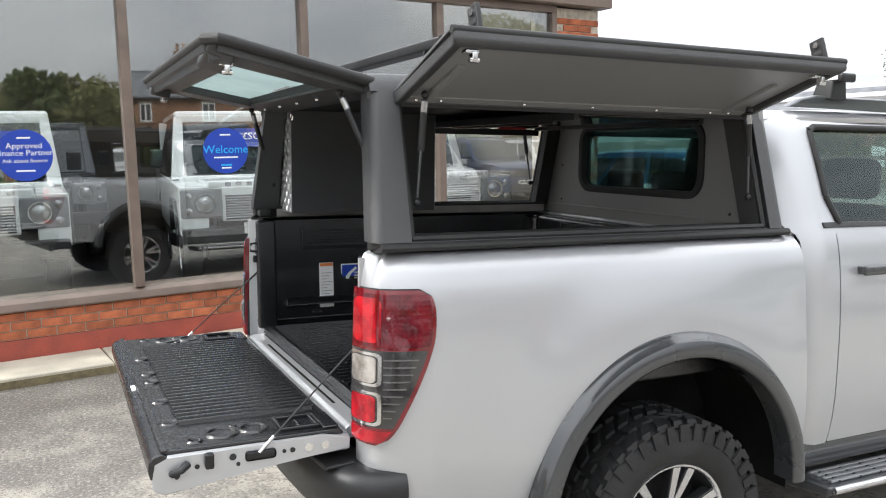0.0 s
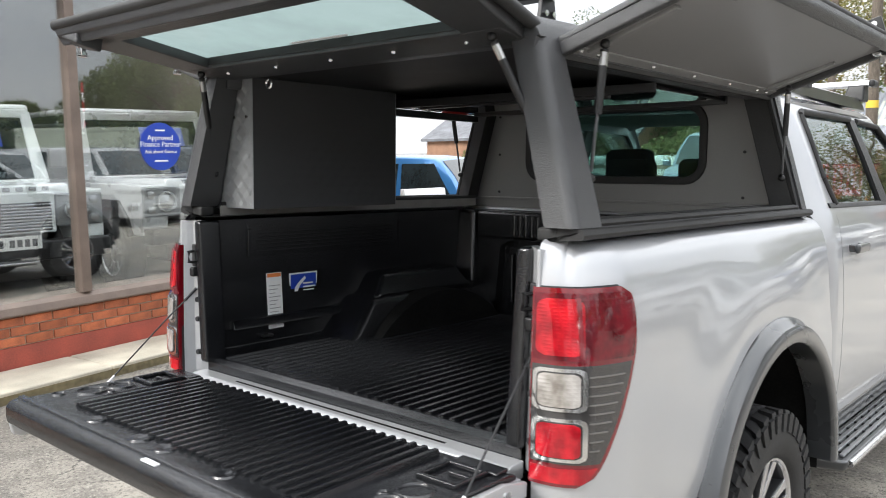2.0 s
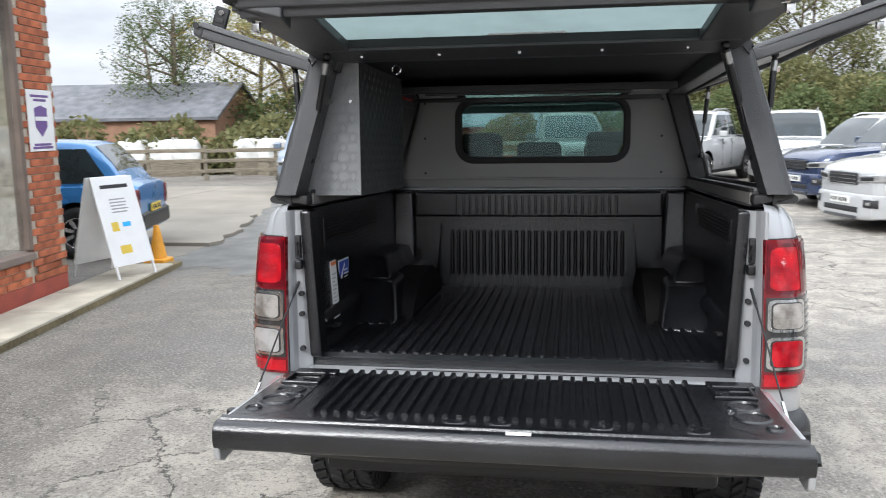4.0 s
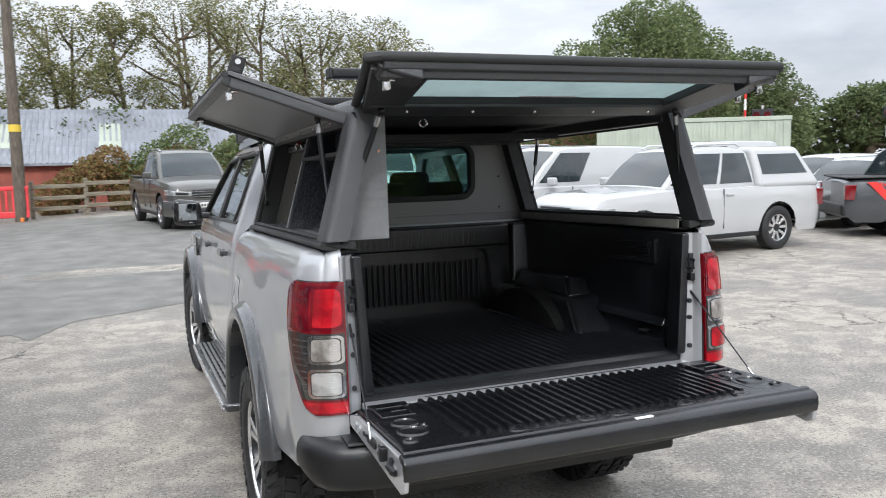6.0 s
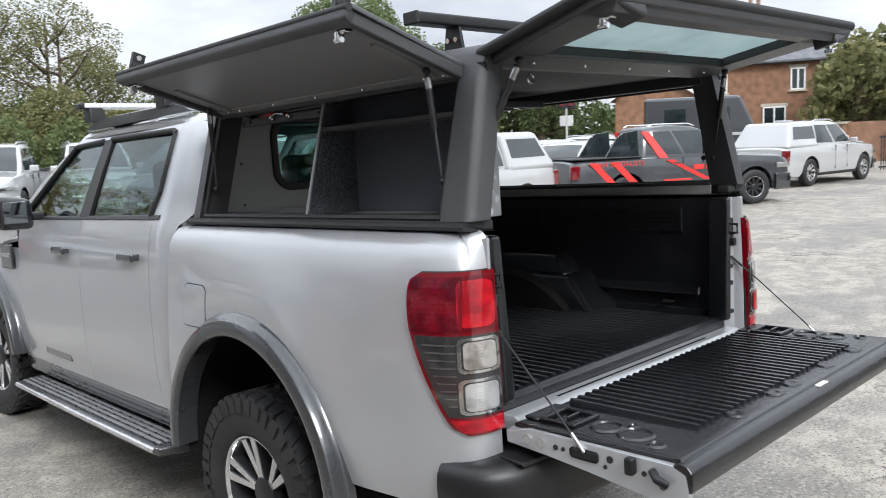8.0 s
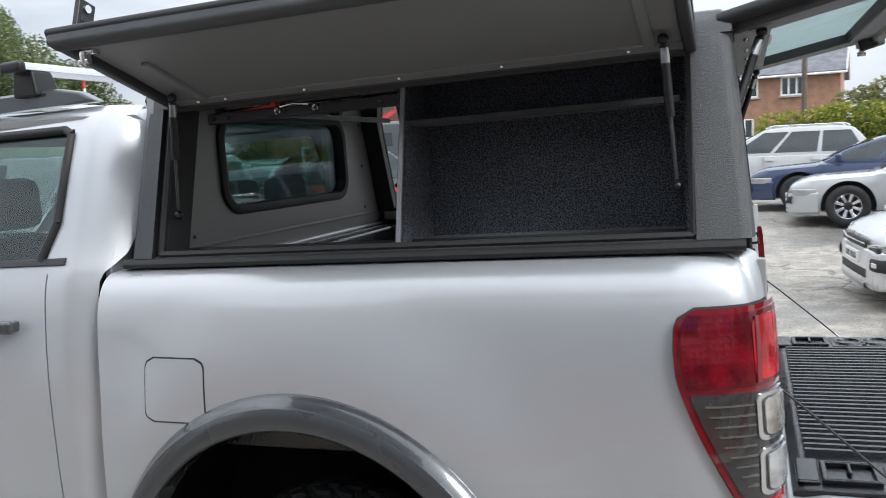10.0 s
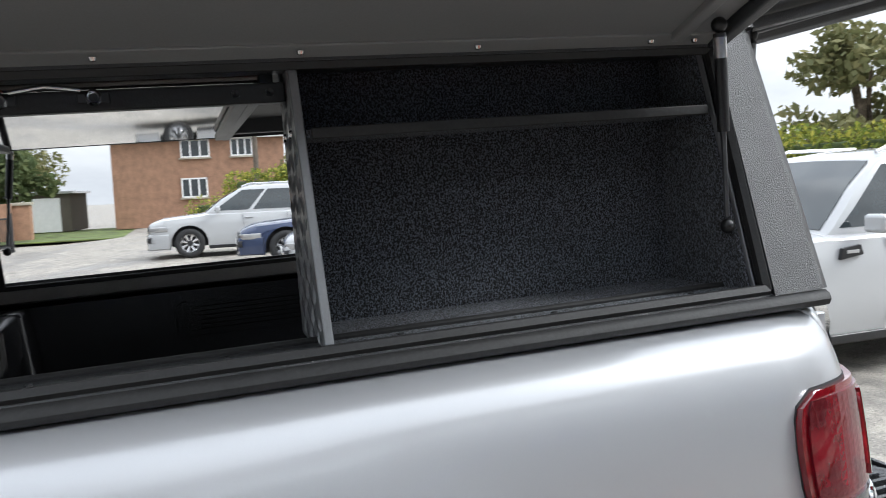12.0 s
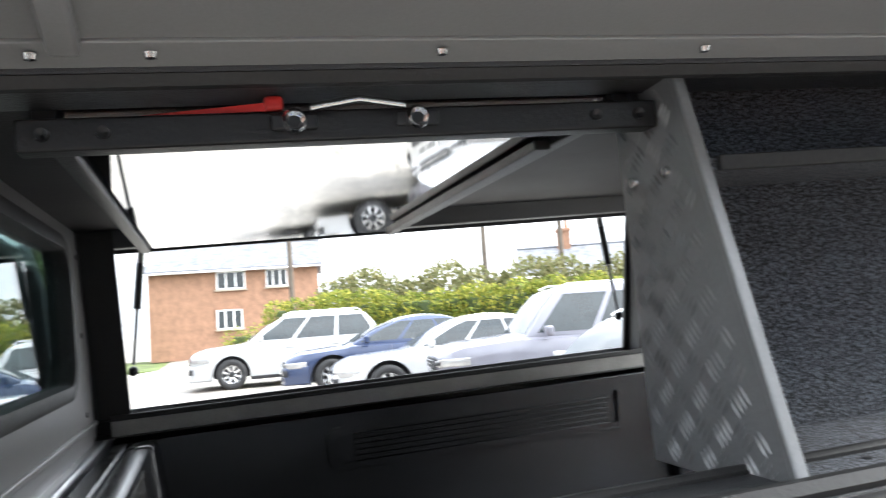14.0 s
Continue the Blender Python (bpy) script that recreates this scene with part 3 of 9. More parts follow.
def side_point(s, z, out=0.0):
    """A point of the bed's right flank: s runs from the tail's inner edge round the corner and then forwards."""
    n = len(CORNER) - 1
    if s <= n:
        def at(u):
            u = min(max(u, 0.0), float(n))
            i = min(int(u), n - 1)
            p0, p1, p2, p3 = (Vector(CORNER[min(max(i + k, 0), n)]) for k in (-1, 0, 1, 2))
            if i + 2 > n:
                p3 = Vector((0.9295, 0.245))
            f = u - i
            return 0.5 * ((2 * p1) + (p2 - p0) * f + (2 * p0 - 5 * p1 + 4 * p2 - p3) * f * f + (3 * p1 - p0 - 3 * p2 + p3) * f ** 3)
        p = at(s)
        t = (at(s + 0.05) - at(s - 0.05)).normalized()
        nx, ny = t.y, -t.x
    else:
        y = 0.195 + (s - n) * 0.05
        p = Vector((0.928 + 0.008 * math.sin(min(1, (y - 0.195) / 0.8) * math.pi / 2), y))
        q = min(1, max(0, (0.87 - math.hypot(y - ARCH_R[0], (z - ARCH_R[1]) * 0.94)) / 0.26))
        p.x += 0.020 * q * q * (3 - 2 * q)
        nx, ny = 1.0, 0.0
    inset = flow(PROFILE, z)
    scale = 1.0 if s > 2 else 0.35 + 0.325 * s
    return (p.x - nx * (inset * scale - out), p.y - ny * (inset * scale * 0.8 - out), z)


def arch_low(y, centre, r, floor):
    d = abs(y - centre[0])
    return max(floor, centre[1] + math.sqrt(max(0, r * r - d * d))) if d < r else floor


def flank(y0, y1, z_low, z_top, steps, arch=None, x_at=None, rows=12):
    """Columns of points of a body side between two stations."""
    ys = [y0 + (y1 - y0) * i / steps for i in range(steps + 1)]
    if arch:
        c, r = arch
        ys = sorted([y for y in ys if abs(y - c[0]) > r + 0.004] + [c[0] - r * math.cos(k * math.pi / 26) for k in range(27) if y0 <= c[0] - r * math.cos(k * math.pi / 26) <= y1])
    grid = []
    for y in ys:
        lo = arch_low(y, arch[0], arch[1], z_low) if arch else z_low
        grid.append([x_at(y, lo + (z_top - lo) * (k / rows) ** 0.85) for k in range(rows + 1)])
    return grid


def bed_side():
    tops = [1.24 + 0.117 * (k / 12) ** 0.8 for k in range(1, 13)]
    cols = [[side_point(s, z) for z in list(np.linspace(0.56, 1.24, 16)) + tops] for s in np.linspace(0, 7, 29)]
    def at(y, z):
        return side_point(7 + (y - 0.195) / 0.05, z)
    c = ARCH_R[0]
    ys = sorted([0.195 + 0.05 * i for i in range(1, 7)] + [c - 0.565 * math.cos(k * math.pi / 40) for k in range(41)] + [1.70, 1.72, 1.735])
    for y in ys:
        lo = arch_low(y, ARCH_R, 0.565, 0.50 if y > 1.0 else 0.54)
        cols.append([at(y, lo + (1.24 - lo) * k / 15) for k in range(16)] + [at(y, z) for z in tops])
    return bm_grid(cols)


side = bed_side()
part("bed_side", mirrored(side), M_SILVER, truck, weigh=False)
part("bed_side", side, M_SILVER, truck, weigh=False)


def flare(centre, r0, r1, x0, x1, lift0, lift1):
    """A wheel arch extension, thick and rounded."""
    rows = []
    a0, a1 = radians(-lift0), radians(180 + lift1)
    for k in range(61):
        a = a0 + (a1 - a0) * k / 60
        ring = []
        for r, x in ((r0, x0 - 0.05), (r0 - 0.003, x1 - 0.016), (r0, x1 - 0.006), (r0 + 0.008, x1), (r0 + 0.022, x1 + 0.002), (r0 + 0.042, x1 + 0.001), (r0 + 0.058, x1 - 0.006), (r1 - 0.022, x1 - 0.018), (r1 - 0.011, x1 - 0.032), (r1 - 0.003, x0 + 0.008), (r1, x0 - 0.004), (r1 - 0.005, x0 - 0.03)):
            ring.append((x, centre[0] + r * math.cos(a), centre[1] + r * math.sin(a)))
        rows.append(ring)
    return bm_grid(rows, closed=True)


for c, x0 in ((ARCH_R, 0.950), (ARCH_F, 0.934)):
    f = flare(c, 0.528, 0.612, x0, x0 + 0.05, 0, -4)
    part("arch_flare", mirrored(f), M_FLARE, truck, "dark grey glossy wheel-arch flare")
    part("arch_flare", f, M_FLARE, truck, "dark grey glossy wheel-arch flare")
    liner_bm = bm_grid([[(x, c[0] + 0.56 * math.cos(a), c[1] + 0.56 * math.sin(a)) for x in (0.93, 0.62, 0.50)] for a in np.linspace(radians(-5), radians(185), 24)])
    inner = bm_prism([(c[0] + 0.56 * math.cos(a), c[1] + 0.56 * math.sin(a)) for a in np.linspace(radians(-5), radians(185), 24)], "x", 0.48, 0.50)
    for q in (liner_bm, inner):
        part("wheel_arch_liner", mirrored(q), M_UNDER, truck)
        part("wheel_arch_liner", q, M_UNDER, truck)

# ---- fuel flap on the left flank
def flap(y0, y1, z0, z1, out):
    c = 0.030
    rows = []
    for z in [z0 + (z1 - z0) * k / 16 for k in range(17)]:
        e = max(0.0, c - min(z - z0, z1 - z))
        cut = c - math.sqrt(max(0.0, c * c - e * e))
        rows.append([(-side_point(7 + (y - 0.195) / 0.05, z, out)[0], y, z) for y in np.linspace(y0 + cut, y1 - cut, 9)])
    return bm_solid(bm_grid(rows), 0.006)


part("fuel_flap_gap", flap(1.372, 1.572, 0.962, 1.134, 0.0012), M_INK, truck)
part("fuel_flap", flap(1.376, 1.568, 0.966, 1.130, 0.0028), M_SILVER, truck)


# ---- tail lamps
def lamp_patch(outline, out, thick):
    """A lens that follows the corner: outline in (s, z)."""
    s_all, z_all = [p[0] for p in outline], [p[1] for p in outline]
    n = len(outline)
    def inside_span(z):
        hits = []
        for i in range(n):
            (s0, z0), (s1, z1) = outline[i], outline[(i + 1) % n]
            if (z0 - z) * (z1 - z) <= 0 and z0 != z1:
                hits.append(s0 + (s1 - s0) * (z - z0) / (z1 - z0))
        return min(hits), max(hits)
    zs = np.linspace(min(z_all) + 1e-4, max(z_all) - 1e-4, 24 if max(z_all) - min(z_all) > 0.3 else 20 if max(z_all) - min(z_all) > 0.02 else 4)
    rows = []
    for z in zs:
        a, b = inside_span(z)
        rows.append([side_point(a + (b - a) * k / 12, z, out) for k in range(13)])
    return bm_solid(bm_grid(rows), thick)


def soft_rect(s0, s1, z0, z1, rs=0.36, rz=0.013):
    """A round-cornered outline on the lamp, in (s, z)."""
    out = []
    for cs, cz, a0 in ((s1 - rs, z1 - rz, 0), (s0 + rs, z1 - rz, 90), (s0 + rs, z0 + rz, 180), (s1 - rs, z0 + rz, 270)):
        out += [(cs + rs * math.cos(radians(a0 + k * 18)), cz + rz * math.sin(radians(a0 + k * 18))) for k in range(6)]
    return out


def lamp_edge(z, inset=0.0):
    """The lamp's outer edge: widest in its upper third, drawn in towards the foot."""
    return flow([(0.785, 2.9), (0.800, 3.75), (0.83, 4.35), (0.90, 5.15), (0.98, 5.95), (1.05, 6.55), (1.11, 6.92), (1.17, 7.0), (1.215, 6.9), (1.238, 6.6), (1.250, 5.9)], z) - inset


def lamp_span(z0, z1, s0, inset, n=14):
    """An outline between two heights whose outer side follows the lamp's edge."""
    zs = [z0 + (z1 - z0) * k / n for k in range(n + 1)]
    return [(s0, z0)] + [(lamp_edge(z, inset), z) for z in zs] + [(s0, z1)]


def tail_lamp(sign):
    lamp = thing("tail_lamp", "tall wrap-round tail lamp with red and clear lenses", "", None)
    lamp.parent = truck
    def put(name, outline, out, thick, mat, label="", parent=None):
        bm = lamp_patch(outline, out, thick)
        if sign < 0:
            bm = mirrored(bm)
        return part(name, bm, mat, parent or lamp, label, weigh=False)
    put("lamp_gap", lamp_span(0.7845, 1.2515, -0.02, -0.05, 24), 0.002, 0.01, M_INK)
    put("lamp_body", lamp_span(0.786, 1.249, 0.0, 0.0, 24), 0.013, 0.02, M_RED)
    upper = put("upper_lens", lamp_span(1.083, 1.238, 0.22, 0.28), 0.017, 0.006, M_REDDARK, "glossy deep red lens")
    put("brake_light", soft_rect(0.45, 3.35, 1.094, 1.226, 0.55, 0.020), 0.0195, 0.006, M_REDBRIGHT, "bright red brake light", upper)
    put("lens_rib", [(3.05, 1.090), (3.32, 1.090), (3.12, 1.228), (2.85, 1.228)], 0.0215, 0.005, M_RED, "", upper)
    smoked = put("smoked_lens", lamp_span(0.842, 1.072, 0.22, 0.34), 0.017, 0.006, M_SMOKE, "smoked grey side lens")
    for k in range(9):
        z = 0.872 + k * 0.0215
        lim = lamp_edge(z, 0.75)
        if lim > 3.7:
            put("louvre", [(3.55, z), (lim, z), (lim, z + 0.0045), (3.55, z + 0.0045)], 0.0195, 0.003, M_LOUVRE, "", smoked)
    for z0, z1, lens, nm, lb in ((0.966, 1.066, M_AMBER, "indicator_lens", "clear indicator lens over an amber bulb"),
                                 (0.848, 0.950, M_CLEARLENS if sign < 0 else M_REDBRIGHT, "reverse_lens" if sign < 0 else "fog_lens", "")):
        rim = put("lens_surround", soft_rect(0.35, 3.45, z0, z1, 0.42, 0.016), 0.0205, 0.008, M_CHROME, "bright reflector surround")
        put("lens_well", soft_rect(0.60, 3.18, z0 + 0.008, z1 - 0.008, 0.36, 0.013), 0.0218, 0.006, M_SMOKE, "", rim)
        put(nm, soft_rect(0.70, 3.06, z0 + 0.011, z1 - 0.011, 0.34, 0.012), 0.0245, 0.006, lens, lb, rim)
    put("lower_reflector", lamp_span(0.795, 0.832, 0.22, 0.30, 8), 0.017, 0.006, M_REDBRIGHT, "bright red lower reflector")


tail_lamp(1)
tail_lamp(-1)

# ---- bed: jambs, liner, floor, front wall
for sg in (1, -1):
    plan = [(sg * x, y) for x, y in ((0.762, 0.006), (0.772, 0.006), (0.772, 0.092), (0.698, 0.092), (0.698, 0.066), (0.722, 0.050), (0.742, 0.040), (0.752, 0.020))]
    part("bed_jamb", bm_prism(plan, "z", 0.775, 1.335, 0.003), M_SILVER, truck, "silver tailgate jamb")
    part("jamb_slot", bm_box(*sorted((sg * 0.724, sg * 0.744)), 0.034, 0.052, 1.17, 1.25, 0.004), M_INK, truck)
    for z in (0.86, 0.98, 1.05):
        part("jamb_bolt", moved(bm_lathe([(-0.008, 0.0001), (-0.008, 0.009), (0.006, 0.010)], "y", 10), Matrix.Translation((sg * 0.728, 0.046, z))), M_INK, truck)
    part("striker", bm_tube([(sg * 0.735, 0.045, 1.225), (sg * 0.725, 0.010, 1.225), (sg * 0.722, 0.008, 1.19), (sg * 0.730, 0.045, 1.185)], 0.006), M_BLACK, truck)
    part("latch_block", bm_box(*sorted((sg * 0.718, sg * 0.742)), 0.020, 0.05, 1.135, 1.168, 0.006), M_BLACK, truck)

liner = thing("bed_liner", "black ribbed plastic load-bed liner in the pickup bed", "bed liner", TR)
for sg in (1, -1):
    wall = [(sg * 0.675, 0.832), (sg * 0.70, 0.86), (sg * 0.715, 1.10), (sg * 0.720, 1.335), (sg * 0.79, 1.345), (sg * 0.79, 1.30), (sg * 0.755, 1.29), (sg * 0.75, 0.83)]
    part("side_wall", bm_prism(wall, "y", 0.078, 1.60, 0.004), M_LINER, liner)
    part("corner_post", bm_hexa([(sg * 0.655, 0.03, 0.83), (sg * 0.70, 0.03, 0.83), (sg * 0.70, 0.12, 0.83), (sg * 0.66, 0.12, 0.83)],
                                [(sg * 0.685, 0.03, 1.335), (sg * 0.725, 0.03, 1.335), (sg * 0.725, 0.12, 1.335), (sg * 0.69, 0.12, 1.335)], 0.012), M_LINER, liner)
    # moulded wheel box: a broad lower tier, a raised tier against the wall and a ledge in front
    part("wheel_box", bm_hexa([(sg * 0.520, 0.60, 0.825), (sg * 0.735, 0.56, 0.825), (sg * 0.735, 1.555, 0.825), (sg * 0.520, 1.555, 0.825)],
                              [(sg * 0.560, 0.76, 0.985), (sg * 0.735, 0.73, 0.995), (sg * 0.735, 1.555, 0.995), (sg * 0.560, 1.555, 0.985)], 0.022, seg=3), M_LINER, liner)
    part("wheel_box_top", bm_hexa([(sg * 0.585, 0.80, 0.980), (sg * 0.735, 0.78, 0.980), (sg * 0.735, 1.46, 0.980), (sg * 0.585, 1.44, 0.980)],
                                  [(sg * 0.625, 0.88, 1.075), (sg * 0.735, 0.86, 1.085), (sg * 0.735, 1.38, 1.085), (sg * 0.625, 1.36, 1.075)], 0.020, seg=3), M_LINER, liner)
    part("wall_ledge", bm_hexa([(sg * 0.672, 0.16, 0.925), (sg * 0.735, 0.16, 0.925), (sg * 0.735, 0.74, 0.925), (sg * 0.672, 0.74, 0.925)],
                               [(sg * 0.694, 0.17, 0.958), (sg * 0.735, 0.17, 0.965), (sg * 0.735, 0.76, 0.965), (sg * 0.694, 0.76, 0.958)], 0.008), M_LINER, liner)
    part("front_column", bm_hexa([(sg * 0.610, 1.47, 0.985), (sg * 0.720, 1.45, 0.985), (sg * 0.720, 1.565, 0.985), (sg * 0.610, 1.565, 0.985)],
                                 [(sg * 0.630, 1.50, 1.332), (sg * 0.722, 1.49, 1.332), (sg * 0.722, 1.565, 1.332), (sg * 0.630, 1.565, 1.332)], 0.016), M_LINER, liner)
    for k in range(6):
        z = 1.205 + k * 0.014
        part("wall_rib", bm_box(*sorted((sg * 0.708, sg * 0.719)), 0.30, 1.02, z, z + 0.006, 0.002), M_LINER, liner)
    part("wall_moulding", bm_prism([(0.25, 1.19), (1.07, 1.19), (1.09, 1.21), (1.09, 1.285), (1.07, 1.30), (1.055, 1.30), (1.055, 1.205), (0.265, 1.205), (0.265, 1.295), (0.25, 1.295)],
                                   "x", *sorted((sg * 0.706, sg * 0.722)), 0.003), M_LINER, liner)
    part("tie_hook", bm_tube([(sg * 0.715, 0.30, 0.885), (sg * 0.685, 0.30, 0.885), (sg * 0.68, 0.335, 0.885), (sg * 0.715, 0.335, 0.885)], 0.006), M_BLACK, liner)

part("floor_panel", bm_box(-0.69, 0.69, 0.06, 1.58, 0.805, 0.832, 0.004), M_LINER, liner)
rib = bm_prism([(-0.011, 0.830), (0.011, 0.830), (0.006, 0.843), (-0.006, 0.843)], "y", 0.10, 1.52)
rib_me = part("floor_rib", rib, M_LINER, liner).data
bpy.data.objects.remove(bpy.data.objects["floor_rib"])
for k in range(31):
    x = -0.645 + k * 0.043
    if abs(x) < 0.545:
        piece("floor_rib", rib_me, liner, pose(x, 0, 0))
    else:
        q = part("floor_rib_short", bm_prism([(x - 0.011, 0.830), (x + 0.011, 0.830), (x + 0.006, 0.843), (x - 0.006, 0.843)], "y", 0.10, 0.62), M_LINER, liner)
part("floor_lip", bm_prism([(0.058, 0.760), (0.058, 0.828), (0.075, 0.842), (0.10, 0.835), (0.10, 0.76)], "x", -0.69, 0.69), M_LINER, liner)
part("front_wall", bm_box(-0.72, 0.72, 1.56, 1.60, 0.82, 1.335, 0.006), M_LINER, liner)
part("front_recess_frame", bm_prism([(-0.62, 0.84), (-0.50, 0.90), (-0.49, 1.17), (-0.44, 1.20), (0.44, 1.20), (0.49, 1.17), (0.50, 0.90), (0.62, 0.84),
                                     (0.62, 1.21), (0.55, 1.255), (-0.55, 1.255), (-0.62, 1.21)], "y", 1.515, 1.562, 0.008), M_LINER, liner)
for k in range(27):
    x = -0.43 + k * 0.033
    part("front_rib", bm_box(x - 0.009, x + 0.009, 1.535, 1.562, 0.90, 1.13, 0.006, seg=1), M_LINER, liner)
    if abs(x) < 0.40:
        part("front_rib", bm_box(x - 0.009, x + 0.009, 1.502, 1.535, 1.215, 1.315, 0.005, seg=1), M_LINER, liner)
part("front_cap", bm_box(-0.62, 0.62, 1.505, 1.562, 1.20, 1.33, 0.015), M_LINER, liner)
part("bed_sill", bm_prism([(-0.012, 0.755), (-0.012, 0.790), (0.004, 0.799), (0.057, 0.801), (0.057, 0.755)], "x", -0.70, 0.70, 0.004), M_SILVER, truck)
part("bed_floor_pan", bm_box(-0.47, 0.47, 0.02, 1.66, 0.70, 0.80), M_UNDER, truck)
part("bed_headboard", bm_box(-0.86, 0.86, 1.61, 1.66, 0.78, 1.345, 0.01), M_SILVER, truck)

# ---- stickers on the left liner wall
sticker = thing("warning_sticker", "tall white warning label with an orange head on the bed liner", "sticker", TR)
part("paper", bm_hexa([(-0.709, 0.335, 0.905), (-0.6995, 0.335, 0.905), (-0.6995, 0.405, 0.905), (-0.709, 0.405, 0.905)],
                       [(-0.719, 0.335, 1.12), (-0.7125, 0.335, 1.12), (-0.7125, 0.405, 1.12), (-0.719, 0.405, 1.12)]), M_WHITEVINYL, sticker)
part("orange_head", bm_box(-0.7125, -0.7115, 0.338, 0.402, 1.085, 1.118), M_ORANGE, sticker)
for k in range(11):
    z = 1.072 - k * 0.0145
    part("text_bar", bm_box(-0.7125, -0.6995 - (z - 0.905) * 0.0605 + 0.0009, 0.343, 0.396 - 0.012 * (k % 3), z - 0.003, z), material("grey_print", (0.35, 0.35, 0.35)) if k == 0 else bpy.data.materials["grey_print"], sticker)
badge = thing("blue_sticker", "blue and white rectangular sticker on the bed liner", "sticker", TR)
part("backing", bm_box(-0.7165, -0.7125, 0.445, 0.585, 1.010, 1.110, 0.001), M_WHITEVINYL, badge)
part("blue_field", bm_box(-0.7125, -0.7117, 0.451, 0.579, 1.016, 1.104), M_BLUESIGN, badge)
part("emblem", bm_prism([(0.468, 1.03), (0.482, 1.026), (0.489, 1.046), (0.498, 1.06), (0.528, 1.085), (0.520, 1.095), (0.484, 1.066), (0.470, 1.05)], "x", -0.7117, -0.711), M_WHITEVINYL, badge)
for k, w in enumerate((0.05, 0.062, 0.055)):
    part("text_bar", bm_box(-0.7117, -0.711, 0.512, 0.512 + w, 1.062 - k * 0.014, 1.068 - k * 0.014), M_WHITEVINYL, badge)

# ---- tailgate, open
gate = thing("tailgate", "lowered silver tailgate with a black ribbed plastic liner", "", None)
gate.parent = truck
part("gate_shell", bm_box(-0.752, 0.752, -0.560, -0.015, 0.735, 0.790, 0.012), M_SILVER, gate)
for sg in (1, -1):
    side_poly = [(-0.018, 0.785), (-0.10, 0.80), (-0.555, 0.803), (-0.592, 0.786), (-0.600, 0.745), (-0.592, 0.704), (-0.562, 0.690), (-0.46, 0.706), (-0.30, 0.726), (-0.16, 0.740), (-0.02, 0.745)]
    part("gate_end", bm_prism(side_poly, "x", *sorted((sg * 0.748, sg * 0.766)), 0.006), M_SILVER, gate, "silver tailgate end with bolt holes")
    def hole(y, z, r, mat=M_INK, d=0.003):
        bm = bm_lathe([(-d, r * 0.92), (d, r), (d, 0.0001)], "x", 12)
        if sg < 0:
            bm = mirrored(bm)
        part("bolt_hole" if mat == M_INK else "bolt_head", moved(bm, Matrix.Translation((sg * 0.766, y, z))), mat, gate)
    for y, z, r in ((-0.20, 0.770, 0.008), (-0.225, 0.770, 0.006), (-0.375, 0.775, 0.010), (-0.36, 0.752, 0.006), (-0.475, 0.762, 0.007)):
        hole(y, z, r)
    for y in (-0.10, -0.15):
        hole(y, 0.772, 0.013, M_CHROME, 0.004)
    part("latch_plate", bm_box(*sorted((sg * 0.764, sg * 0.772)), -0.34, -0.25, 0.756, 0.785, 0.008), M_BLACK, gate)
    part("latch_catch", bm_box(*sorted((sg * 0.764, sg * 0.79)), -0.455, -0.43, 0.755, 0.80, 0.006), M_BLACK, gate)
    part("latch_claw", bm_tube([(sg * 0.77, -0.50, 0.775), (sg * 0.785, -0.52, 0.765), (sg * 0.782, -0.545, 0.755), (sg * 0.77, -0.53, 0.745)], 0.011), M_BLACK, gate)
    part("stay_cable", bm_tube([(sg * 0.735, 0.040, 1.085), (sg * 0.748, -0.07, 0.990), (sg * 0.762, -0.21, 0.862), (sg * 0.772, -0.29, 0.787)], 0.0028), M_INK, gate, "black steel stay cable")
    part("cable_end", bm_tube([(sg * 0.735, 0.044, 1.090), (sg * 0.740, 0.0, 1.051)], 0.0050), M_DARKALLOY, gate)
    part("cable_end", bm_tube([(sg * 0.766, -0.255, 0.820), (sg * 0.773, -0.30, 0.778)], 0.0055), M_CHROME, gate)
part("gate_liner", bm_prism([(-0.035, 0.788), (-0.035, 0.800), (-0.06, 0.808), (-0.545, 0.812), (-0.578, 0.800), (-0.578, 0.788)], "x", -0.745, 0.745, 0.004), M_LINER, gate)
part("gate_top_edge", bm_prism([(-0.568, 0.812), (-0.592, 0.806), (-0.604, 0.790), (-0.606, 0.762), (-0.600, 0.738), (-0.585, 0.730), (-0.55, 0.735), (-0.55, 0.80)], "x", -0.7655, 0.7655, 0.006), M_LINER, gate, "black plastic tailgate edge cap")
part("gate_lip", bm_prism([(-0.553, 0.809), (-0.553, 0.819), (-0.570, 0.817), (-0.576, 0.806)], "x", -0.755, 0.755, 0.002), M_LINER, gate)
grib = part("gate_rib", bm_prism([(-0.0105, 0.808), (0.0105, 0.808), (0.0062, 0.8235), (-0.0062, 0.8235)], "y", -0.492, -0.072), M_LINER, gate)
grib_me = grib.data
bpy.data.objects.remove(grib)
for k in range(29):
    piece("gate_rib", grib_me, gate, pose(-0.525 + k * 0.0375, 0, 0))
